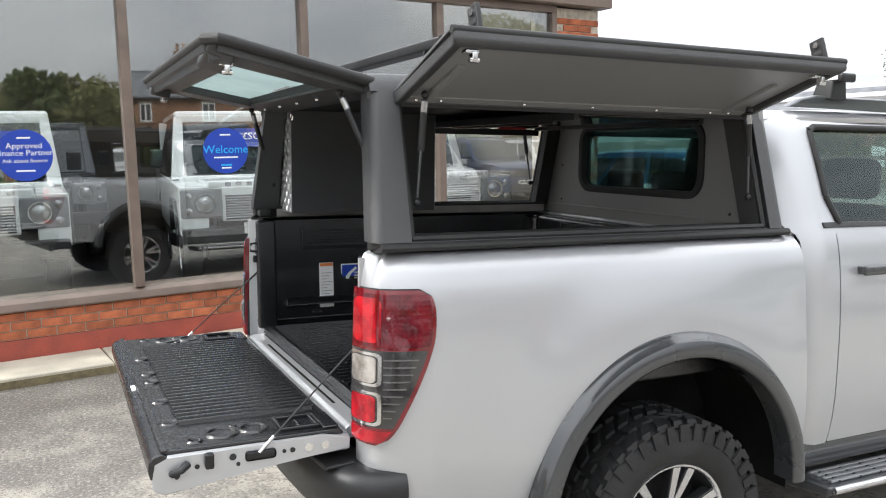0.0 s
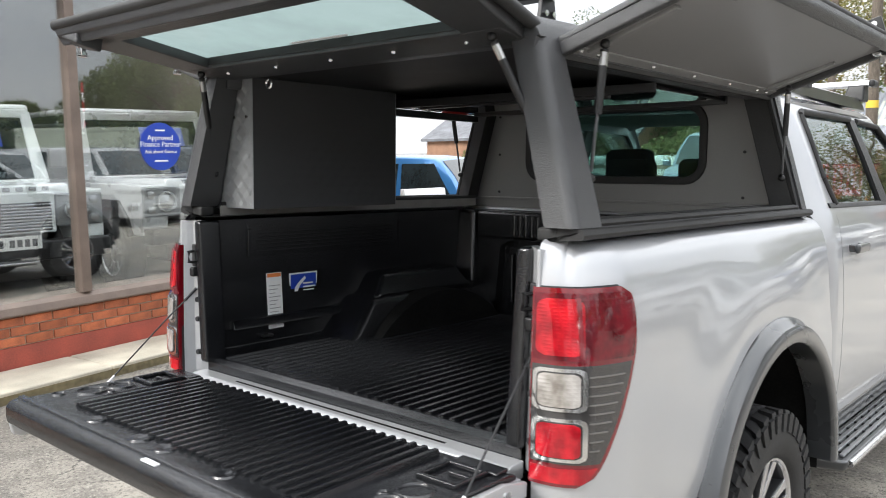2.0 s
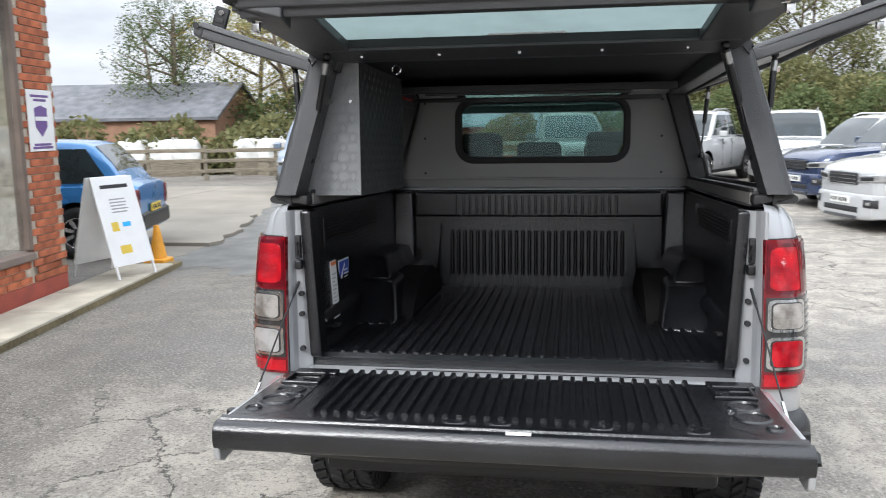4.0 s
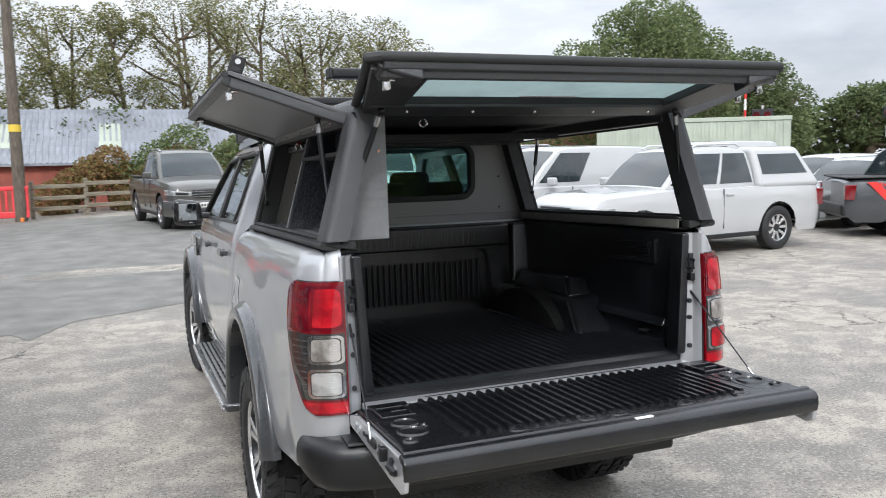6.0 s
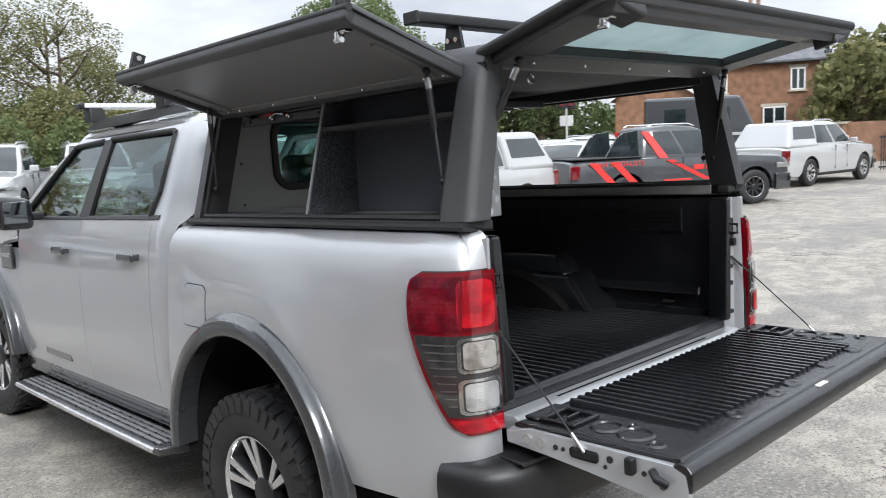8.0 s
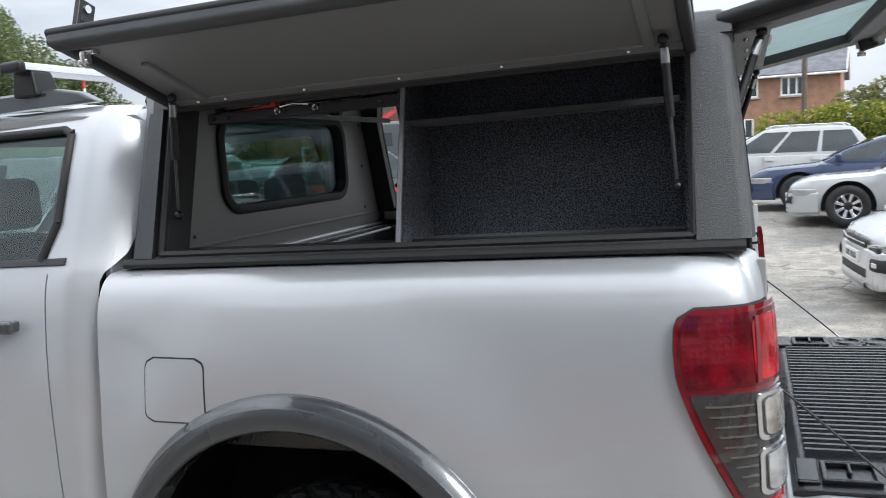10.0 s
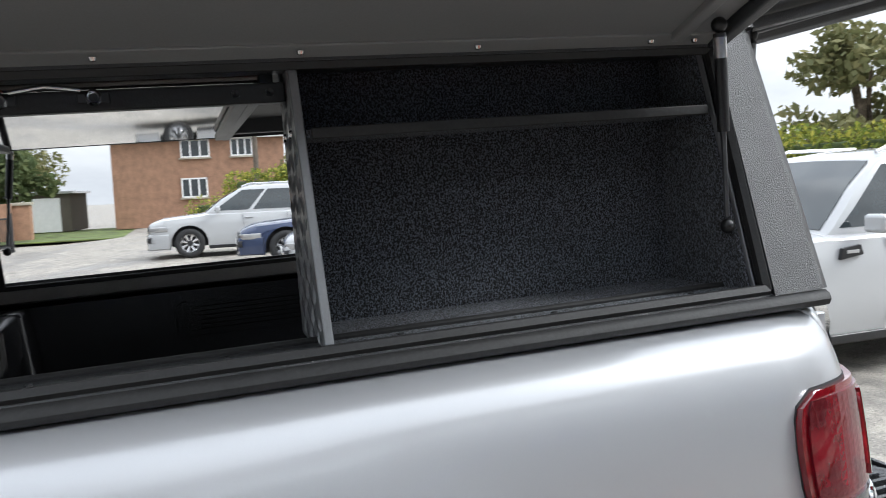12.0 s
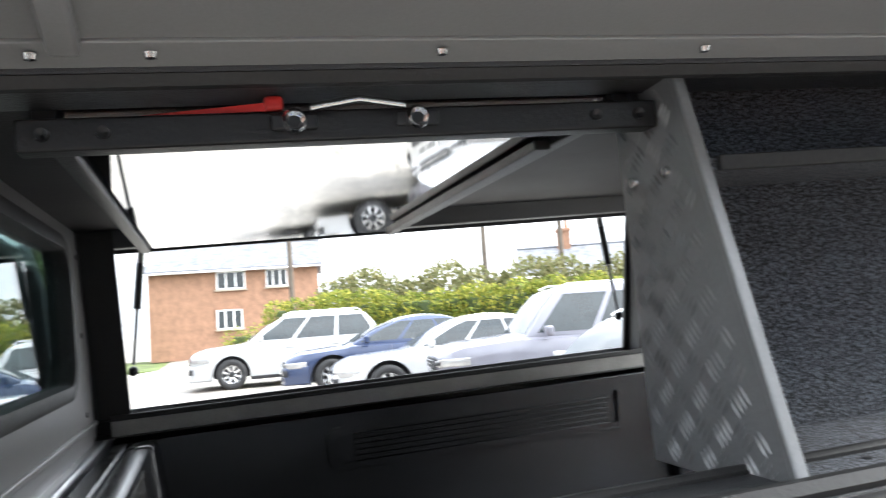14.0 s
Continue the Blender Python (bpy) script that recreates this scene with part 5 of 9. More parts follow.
for y in (2.12, 3.02):
    bar = thing("roof_bar", "silver aluminium cross bar on black feet over the cab roof", "roof bar", TR)
    part("bar", bm_prism([(y - 0.04, 1.965), (y - 0.035, 1.99), (y + 0.02, 1.992), (y + 0.04, 1.975), (y + 0.03, 1.96)], "x", -0.72, 0.72, 0.004), M_ALLOY, bar)
    for sg in (1, -1):
        part("end_cap", bm_box(*sorted((sg * 0.715, sg * 0.745)), y - 0.042, y + 0.042, 1.957, 1.993, 0.01), M_BLACK, bar)
        part("foot", bm_hexa([(sg * 0.60, y - 0.05, 1.895), (sg * 0.70, y - 0.05, 1.885), (sg * 0.70, y + 0.05, 1.885), (sg * 0.60, y + 0.05, 1.895)],
                             [(sg * 0.62, y - 0.04, 1.968), (sg * 0.70, y - 0.04, 1.968), (sg * 0.70, y + 0.04, 1.968), (sg * 0.62, y + 0.04, 1.968)], 0.01), M_BLACK, bar)


# ---------------------------------------------------------------- canopy over the bed
canopy = thing("truck_canopy", "black textured hard canopy with open hatches over the bed", "truck canopy", TR)
CX = 0.018                                   # the canopy sits a little to the right


def can_x(z):
    """Half-width of the canopy's sloping side at a height."""
    return 0.842 - (z - 1.36) * 0.285


# base moulding all round
for sg in (1, -1):
    rail_poly = [(CX + sg * x, z) for x, z in ((0.70, 1.348), (0.832, 1.357), (0.843, 1.361), (0.847, 1.370), (0.843, 1.379), (0.834, 1.384), (0.826, 1.383), (0.775, 1.384), (0.77, 1.352))]
    part("base_rail", bm_prism(rail_poly, "y", 0.045, 1.70), M_RUBBER, canopy, "black half-round rubber base moulding")
    part("base_flange", bm_prism([(CX + sg * x, z) for x, z in ((0.728, 1.378), (0.830, 1.378), (0.829, 1.386), (0.820, 1.389), (0.816, 1.386), (0.806, 1.390), (0.802, 1.387), (0.792, 1.391), (0.788, 1.388), (0.778, 1.392), (0.728, 1.392))], "y", 0.14, 1.60), M_CANOPY, canopy)
    part("inner_rail", bm_box(*sorted((CX + sg * 0.7205, CX + sg * 0.7275)), 0.13, 1.60, 1.350, 1.3855), M_RAILALU, canopy, "pale aluminium inner rail")
    part("sill_strip", bm_prism([(CX + sg * x, z) for x, z in ((0.722, 1.386), (0.734, 1.386), (0.735, 1.396), (0.731, 1.400), (0.725, 1.400), (0.722, 1.397))], "y", 0.14, 1.60), M_RUBBER, canopy)
    for k in range(6):
        y = 0.25 + k * 0.25
        part("rail_screw", moved(bm_lathe([(0.0, 0.006), (0.004, 0.005), (0.004, 0.0001)], "z", 8), Matrix.Translation((CX + sg * 0.757, y, 1.390))), M_INK, canopy)


def post(sg, y0, y1, ytop0, ytop1, name, lean=0.0):
    """A corner post with a rounded outer edge."""
    rows = []
    for f in np.linspace(0, 1, 14):
        z = 1.385 + (1.865 - 1.385) * f
        x = can_x(z)
        a, b = y0 + (ytop0 - y0) * f, y1 + (ytop1 - y1) * f
        rr = 0.030
        ring = [(x - 0.085, b), (x, b), (x, a + rr), (x - rr * 0.3, a + rr * 0.3), (x - rr, a), (x - 0.085, a)]
        if name == "front_post":
            ring = [(x - 0.085, a), (x, a), (x, b - rr), (x - rr * 0.3, b - rr * 0.3), (x - rr, b), (x - 0.085, b)]
        rows.append([(CX + sg * px, py, z) for px, py in ring])
    bm = bm_grid(rows, closed=True)
    bmesh.ops.holes_fill(bm, edges=bm.edges[:], sides=0)
    return part(name, bm, M_CANOPY, canopy)


for sg in (1, -1):
    post(sg, 0.025, 0.145, 0.062, 0.150, "rear_post")
    post(sg, 1.605, 1.685, 1.605, 1.680, "front_post")
    part("post_lining", bm_hexa([(CX + sg * (can_x(1.39) - 0.100), 1.552, 1.388), (CX + sg * (can_x(1.39) - 0.018), 1.572, 1.388), (CX + sg * (can_x(1.39) - 0.018), 1.606, 1.388), (CX + sg * (can_x(1.39) - 0.100), 1.632, 1.388)],
                                [(CX + sg * (can_x(1.84) - 0.100), 1.552, 1.838), (CX + sg * (can_x(1.84) - 0.018), 1.572, 1.838), (CX + sg * (can_x(1.84) - 0.018), 1.606, 1.838), (CX + sg * (can_x(1.84) - 0.100), 1.632, 1.838)], 0.006), M_RUBBER, canopy, "black rubber post lining")
    # opening frame and seal
    z0, z1 = 1.393, 1.800
    loop = [(0.150, z0), (1.580, z0), (1.580, z1), (0.150, z1)]
    for (ya, za), (yb, zb) in zip(loop, loop[1:] + loop[:1]):
        pts = [(CX + sg * (can_x(za + (zb - za) * f) - 0.012), ya + (yb - ya) * f, za + (zb - za) * f) for f in (0, 0.5, 1)]
        part("opening_seal", bm_tube(pts, 0.011, 6), M_RUBBER, canopy)
    part("hinge_header", bm_hexa([(CX + sg * 0.62, 0.10, 1.795), (CX + sg * 0.718, 0.10, 1.800), (CX + sg * 0.718, 1.66, 1.800), (CX + sg * 0.62, 1.66, 1.795)],
                                 [(CX + sg * 0.60, 0.10, 1.872), (CX + sg * 0.697, 0.10, 1.862), (CX + sg * 0.697, 1.66, 1.862), (CX + sg * 0.60, 1.66, 1.872)], 0.006), M_CANOPY, canopy)
roof_rows = []
for y, drop in ((0.055, 0.055), (0.060, 0.018), (0.085, 0.004), (0.25, 0.0), (0.9, -0.006), (1.5, 0.0), (1.64, 0.006), (1.675, 0.02), (1.682, 0.055)):
    ring = []
    for x, d in ((-0.706, 0.062), (-0.700, 0.030), (-0.682, 0.008), (-0.650, 0.0), (-0.3, -0.012), (0.0, -0.015), (0.3, -0.012), (0.650, 0.0), (0.682, 0.008), (0.700, 0.030), (0.706, 0.062)):
        ring.append((CX + x * (1 - 0.012 * (drop > 0.03)), y, 1.896 - d - drop if d < 0.06 else 1.896 - 0.062))
    roof_rows.append(ring)
part("canopy_roof", bm_solid(bm_grid(roof_rows), 0.022), M_CANOPY, canopy)
part("roof_lining", bm_box(CX - 0.66, CX + 0.66, 0.11, 1.65, 1.838, 1.846), material("dark_headlining", (0.014, 0.014, 0.016), 0.6, 0, 0.2, 4, 160, bump=0.2), canopy)
part("rear_header", bm_box(CX - 0.64, CX + 0.64, 0.075, 0.135, 1.825, 1.872, 0.006), M_CANOPY, canopy)
part("rear_sill_seal", bm_box(CX - 0.775, CX - 0.715, 0.045, 0.10, 1.350, 1.384, 0.008), M_RUBBER, canopy)
part("rear_sill_seal", bm_box(CX + 0.715, CX + 0.775, 0.045, 0.10, 1.350, 1.384, 0.008), M_RUBBER, canopy)

# bulkhead with its window
BW = (CX - 0.422, CX + 0.428, 1.488, 1.788)


def framed(x0, x1, z0, z1, bx0, bx1, bz0, bz1, r, y0, y1):
    """A panel with a round-cornered opening."""
    inner = []
    for cx, cz, a0 in ((x1 - r, z1 - r, 0), (x0 + r, z1 - r, 90), (x0 + r, z0 + r, 180), (x1 - r, z0 + r, 270)):
        inner += [(cx + r * math.cos(radians(a0 + k * 15)), cz + r * math.sin(radians(a0 + k * 15))) for k in range(7)]
    outer = []
    cx, cz = (x0 + x1) / 2, (z0 + z1) / 2
    for x, z in inner:
        dx, dz = x - cx, z - cz
        f = min((bx1 - cx) / dx if dx > 0 else (bx0 - cx) / dx if dx < 0 else 1e9, (bz1 - cz) / dz if dz > 0 else (bz0 - cz) / dz if dz < 0 else 1e9)
        outer.append((cx + dx * f, cz + dz * f))
    bm = bmesh.new()
    n = len(inner)
    v = [[bm.verts.new((p[0], y, p[1])) for p in ring] for ring, y in ((outer, y0), (inner, y0), (inner, y1), (outer, y1))]
    for k in range(4):
        for i in range(n):
            bm.faces.new((v[k][i], v[k][(i + 1) % n], v[(k + 1) % 4][(i + 1) % n], v[(k + 1) % 4][i]))
    return bm


part("bulkhead_panel", framed(*BW, CX - 0.70, CX + 0.70, 1.345, 1.845, 0.085, 1.635, 1.665), M_PANEL, canopy, "satin dark grey front panel", smooth=False)
part("bulkhead_side", bm_hexa([(CX - 0.80, 1.64, 1.345), (CX - 0.695, 1.64, 1.345), (CX - 0.695, 1.664, 1.345), (CX - 0.80, 1.664, 1.345)],
                              [(CX - 0.71, 1.64, 1.84), (CX - 0.695, 1.64, 1.84), (CX - 0.695, 1.664, 1.84), (CX - 0.71, 1.664, 1.84)]), M_PANEL, canopy)
part("bulkhead_side", bm_hexa([(CX + 0.695, 1.64, 1.345), (CX + 0.80, 1.64, 1.345), (CX + 0.80, 1.664, 1.345), (CX + 0.695, 1.664, 1.345)],
                              [(CX + 0.695, 1.64, 1.84), (CX + 0.71, 1.64, 1.84), (CX + 0.71, 1.664, 1.84), (CX + 0.695, 1.664, 1.84)]), M_PANEL, canopy)
part("bulkhead_crease", bm_box(CX - 0.72, CX + 0.72, 1.628, 1.637, 1.384, 1.396, 0.003), M_PANEL, canopy)
gasket = bmesh.new()
rings = []
for grow, y in ((0.020, 1.634), (0.018, 1.624), (0.006, 1.619), (-0.010, 1.622), (-0.014, 1.634), (-0.014, 1.668)):
    x0, x1, z0, z1, rr_ = BW[0] - grow, BW[1] + grow, BW[2] - grow, BW[3] + grow, 0.075 + grow
    rings.append([(cx_ + rr_ * math.cos(radians(a0 + k * 15)), y, cz_ + rr_ * math.sin(radians(a0 + k * 15)))
                  for cx_, cz_, a0 in ((x1 - rr_, z1 - rr_, 0), (x0 + rr_, z1 - rr_, 90), (x0 + rr_, z0 + rr_, 180), (x1 - rr_, z0 + rr_, 270)) for k in range(7)])
part("window_gasket", bm_grid(rings, closed=True, bm=gasket), M_RUBBER, canopy, "black rubber window gasket")
part("bulkhead_window", bm_box(BW[0] + 0.005, BW[1] - 0.005, 1.650, 1.655, BW[2] + 0.005, BW[3] - 0.005), M_PRIVACY, canopy, "green-tinted front window")
for x in (CX - 0.60, CX + 0.60):
    for z in (1.42, 1.60, 1.78):
        part("panel_screw", moved(bm_lathe([(-0.004, 0.0001), (-0.004, 0.006), (0.0, 0.007)], "y", 8), Matrix.Translation((x, 1.636, z))), M_DARKALLOY, canopy)


def strut(a, b, parent, split=0.52):
    """A gas strut: a fat black cylinder and a thin rod, with ball ends."""
    a, b = Vector(a), Vector(b)
    m = a.lerp(b, split)
    s = part("gas_strut", bm_tube([a.lerp(b, 0.04), m], 0.0105, 10), M_BLACK, parent, "black gas strut")
    part("strut_rod", bm_tube([m, b.lerp(a, 0.05)], 0.0045, 8), M_GRAPHITE, s)
    part("strut_label", bm_tube([a.lerp(b, 0.06), a.lerp(b, 0.16)], 0.0109, 10), M_CLEAR, s)
    for q in (a, b):
        bm = bmesh.new()
        bmesh.ops.create_icosphere(bm, subdivisions=2, radius=0.013, matrix=Matrix.Translation(q))
        part("strut_end", bm, M_BLACK, s)


def latch(parent, p, sg):
    bm = bm_box(p[0] - 0.014, p[0] + 0.014, p[1] - 0.02, p[1] + 0.02, p[2] - 0.008, p[2] + 0.004, 0.003)
    bm_box(p[0] + sg * 0.006, p[0] + sg * 0.03, p[1] - 0.008, p[1] + 0.008, p[2] - 0.03, p[2] - 0.004, 0.003, bm)
    bm_tube([(p[0] + sg * 0.02, p[1] - 0.014, p[2] - 0.026), (p[0] + sg * 0.02, p[1] + 0.014, p[2] - 0.026)], 0.008, 8, bm)
    part("latch", bm, M_CHROME, parent, "bright rotary latch")


# side hatches, held up
for sg in (1, -1):
    hatch = thing("side_hatch", "open gullwing side hatch with satin grey inner panel", "", None)
    hatch.parent = canopy
    ha, hb = (CX + sg * 0.712, 1.806), (CX + sg * 1.125, 1.945)
    d = Vector((hb[0] - ha[0], hb[1] - ha[1])).normalized()
    nrm = Vector((-d.y, d.x)) if sg > 0 else Vector((d.y, -d.x))
    def q(f, up, y):
        x, z = Vector(ha).lerp(Vector(hb), f) + nrm * up
        return (x, y, z)
    y0, y1 = 0.135, 1.575
    part("outer_skin", bm_hexa([q(-0.03, 0.020, y0), q(1.02, 0.020, y0 - 0.012), q(1.02, 0.020, y1 + 0.012), q(-0.03, 0.020, y1)],
                               [q(-0.03, 0.036, y0), q(0.985, 0.040, y0), q(0.985, 0.040, y1), q(-0.03, 0.036, y1)], 0.006), M_CANOPY, hatch)
    part("inner_panel", bm_hexa([q(0.04, 0.006, y0 + 0.03), q(0.93, 0.006, y0 + 0.03), q(0.93, 0.006, y1 - 0.03), q(0.04, 0.006, y1 - 0.03)],
                                [q(0.04, 0.021, y0 + 0.03), q(0.93, 0.021, y0 + 0.03), q(0.93, 0.021, y1 - 0.03), q(0.04, 0.021, y1 - 0.03)], 0.003), M_PANEL, hatch, "satin grey inner panel")
    part("inner_fold", bm_hexa([q(0.00, -0.002, y0 + 0.01), q(0.075, 0.002, y0 + 0.01), q(0.075, 0.002, y1 - 0.01), q(0.00, -0.002, y1 - 0.01)],
                               [q(0.00, 0.010, y0 + 0.01), q(0.075, 0.010, y0 + 0.01), q(0.075, 0.010, y1 - 0.01), q(0.00, 0.010, y1 - 0.01)], 0.002), M_PANEL, hatch)
    for yy in (y0, y1 - 0.028):
        part("end_lip", bm_hexa([q(0.0, -0.012, yy), q(1.0, -0.016, yy), q(1.0, -0.016, yy + 0.028), q(0.0, -0.012, yy + 0.028)],
                                [q(0.0, 0.024, yy), q(1.0, 0.024, yy), q(1.0, 0.024, yy + 0.028), q(0.0, 0.024, yy + 0.028)], 0.006), M_CANOPY, hatch)
    part("outer_lip", bm_hexa([q(0.945, -0.020, y0), q(1.03, -0.012, y0 - 0.012), q(1.03, -0.012, y1 + 0.012), q(0.945, -0.020, y1)],
                              [q(0.945, 0.024, y0), q(1.035, 0.030, y0 - 0.012), q(1.035, 0.030, y1 + 0.012), q(0.945, 0.024, y1)], 0.010), M_CANOPY, hatch)
    part("edge_bead", bm_tube([q(1.015, 0.020, y0 - 0.01), q(1.015, 0.020, 0.8), q(1.015, 0.020, y1 + 0.01)], 0.012), M_RUBBER, hatch)
    for y in (0.20, 0.283, 0.585, 0.855, 1.13, 1.38, 1.47):
        part("panel_screw", moved(bm_lathe([(0.003, 0.0001), (0.002, 0.0045), (-0.003, 0.006)], "z", 12), Matrix.Translation(q(0.045, -0.003, y)) @ pose(0, 0, 0, 180)), M_CHROME, hatch)
    for yy in (0.235, 1.445):
        part("stiffener", bm_hexa([q(0.05, -0.006, yy - 0.012), q(0.62, -0.004, yy - 0.012), q(0.62, -0.004, yy + 0.012), q(0.05, -0.006, yy + 0.012)],
                                  [q(0.05, 0.010, yy - 0.014), q(0.62, 0.010, yy - 0.014), q(0.62, 0.010, yy + 0.014), q(0.05, 0.010, yy + 0.014)], 0.004), M_PANEL, hatch)
    for yy in (0.20, 1.50):
        latch(hatch, q(0.90, -0.012, yy), sg)
        h = q(0.93, 0.035, yy + 0.02)
        plate = part("lock_plate", moved(bm_box(-0.026, 0.026, -0.008, 0.008, 0.0, 0.076, 0.004), Matrix.Translation(h) @ pose(0, 0, 0, 0, sg * -18, 0)), M_BLACK, hatch, "black handle plate with a key lock")
        part("key_lock", moved(bm_lathe([(-0.012, 0.0001), (-0.012, 0.010), (0.012, 0.010), (0.012, 0.0001)], "y", 14), Matrix.Translation(h) @ pose(0, 0, 0, 0, sg * -18, 0) @ Matrix.Translation((0, 0, 0.056))), M_CHROME, plate)
        part("handle_slot", moved(bm_box(-0.016, 0.016, -0.010, 0.010, 0.018, 0.036, 0.003), Matrix.Translation(h) @ pose(0, 0, 0, 0, sg * -18, 0)), M_INK, plate)
    strut(q(0.20, -0.012, 0.200), (CX + sg * 0.775, 0.185, 1.50), hatch)
    strut(q(0.20, -0.012, 1.505), (CX + sg * 0.775, 1.545, 1.50), hatch)

# rear door, held up, with its glass
door = thing("rear_hatch", "open rear glass hatch with black frame and clasp latches", "", None)
door.parent = canopy
RA, RB = (0.085, 1.846), (-0.405, 1.936)
rd = Vector((RB[0] - RA[0], RB[1] - RA[1])).normalized()
rn = Vector((rd.y, -rd.x))
if rn.y < 0:
    rn = -rn


def rq(x, f, up):
    y, z = Vector(RA).lerp(Vector(RB), f) + rn * up
    return (x, y, z)


def rslab(name, x0, x1, f0, f1, u0, u1, mat, bevel=0.005, xt=0.0, label=""):
    return part(name, bm_hexa([rq(x0, f0, u0), rq(x1, f0, u0), rq(x1 + xt, f1, u0), rq(x0 - xt, f1, u0)],
                              [rq(x0, f0, u1), rq(x1, f0, u1), rq(x1 + xt, f1, u1), rq(x0 - xt, f1, u1)], bevel), mat, door, label)


DL, DR = CX - 0.665, CX + 0.655
rslab("hinge_rail", DL, DR, 0.0, 0.22, -0.022, 0.010, M_CANOPY)
rslab("lower_rail", DL - 0.085, DR + 0.085, 0.80, 0.98, -0.020, 0.014, M_CANOPY)
part("side_rail", bm_hexa([rq(DL, 0.0, -0.020), rq(DL + 0.13, 0.0, -0.020), rq(DL + 0.10, 0.98, -0.020), rq(DL - 0.105, 0.98, -0.020)],
                          [rq(DL, 0.0, 0.012), rq(DL + 0.13, 0.0, 0.012), rq(DL + 0.10, 0.98, 0.012), rq(DL - 0.105, 0.98, 0.012)], 0.005), M_CANOPY, door)
part("side_rail", bm_hexa([rq(DR - 0.13, 0.0, -0.020), rq(DR, 0.0, -0.020), rq(DR + 0.105, 0.98, -0.020), rq(DR - 0.10, 0.98, -0.020)],
                          [rq(DR - 0.13, 0.0, 0.012), rq(DR, 0.0, 0.012), rq(DR + 0.105, 0.98, 0.012), rq(DR - 0.10, 0.98, 0.012)], 0.005), M_CANOPY, door)
part("top_skin", bm_hexa([rq(DL - 0.01, -0.02, 0.014), rq(DR + 0.01, -0.02, 0.014), rq(DR + 0.11, 1.0, 0.014), rq(DL - 0.11, 1.0, 0.014)][::1],
                         [rq(DL, -0.02, 0.016), rq(DR, -0.02, 0.016), rq(DR + 0.10, 1.0, 0.016), rq(DL - 0.10, 1.0, 0.016)]), M_FROST, door, "grey-green tinted glass")
# folded outer edge in three steps
part("edge_fold", bm_prism([(RB[0] + 0.02, RB[1] - 0.040), (RB[0] - 0.004, RB[1] - 0.046), (RB[0] - 0.010, RB[1] - 0.024), (RB[0] - 0.022, RB[1] - 0.020), (RB[0] - 0.028, RB[1] + 0.004),
                            (RB[0] - 0.020, RB[1] + 0.022), (RB[0] + 0.03, RB[1] + 0.020), (RB[0] + 0.03, RB[1] - 0.02)], "x", DL - 0.075, DR + 0.075, 0.004), M_CANOPY, door)
part("edge_bead", bm_tube([rq(DL - 0.02, 0.0, 0.016), rq(DL - 0.10, 0.90, 0.016), rq(DL - 0.115, 0.99, 0.014), rq(DL - 0.085, 1.045, 0.010), rq(DR + 0.085, 1.045, 0.010), rq(DR + 0.115, 0.99, 0.014), rq(DR + 0.10, 0.90, 0.016), rq(DR + 0.02, 0.0, 0.016)], 0.017), M_RUBBER, door, "black rubber edge bead")
for sg, xx in ((-1, DL), (1, DR)):
    part("corner_block", bm_hexa([rq(xx - sg * 0.05, 0.86, -0.060), rq(xx + sg * 0.075, 0.88, -0.040), rq(xx + sg * 0.085, 1.03, -0.020), rq(xx - sg * 0.05, 1.03, -0.055)],
                                 [rq(xx - sg * 0.05, 0.86, 0.0), rq(xx + sg * 0.085, 0.86, 0.006), rq(xx + sg * 0.10, 1.03, 0.006), rq(xx - sg * 0.05, 1.03, 0.006)], 0.008), M_CANOPY, door)
    latch(door, rq(xx + sg * 0.03, 0.90, -0.035), sg)
    strut(rq(xx - sg * 0.045, 0.17, -0.028), (CX + sg * 0.725, 0.115, 1.500), door)
    part("door_hinge", bm_box(xx - sg * 0.12 - 0.04, xx - sg * 0.12 + 0.04, 0.055, 0.12, 1.862, 1.886, 0.006), M_BLACK, door)
rslab("glass_seal", DL + 0.10, DR - 0.10, 0.19, 0.225, -0.012, 0.016, M_RUBBER, 0.002)
rslab("glass_seal", DL + 0.07, DR - 0.07, 0.785, 0.815, -0.012, 0.016, M_RUBBER, 0.002)
rslab("glass_print", CX - 0.10, CX + 0.14, 0.235, 0.262, 0.0125, 0.0135, M_WHITEVINYL, 0.0, label="white printed strip along the glass")
for k in range(5):
    part("panel_screw", moved(bm_lathe([(0.004, 0.0001), (0.003, 0.006), (-0.003, 0.007)], "z", 10), Matrix.Translation(rq(DL + 0.15 + k * 0.255, 0.10, -0.024)) @ pose(0, 0, 0, 180)), M_CHROME, door)
part("interior_ring", moved(bm_lathe([(0.0, 0.014), (0.004, 0.018), (0.008, 0.014), (0.004, 0.011), (0.0, 0.014)], "y", 16), Matrix.Translation((CX - 0.42, 0.12, 1.800))), M_CHROME, canopy)

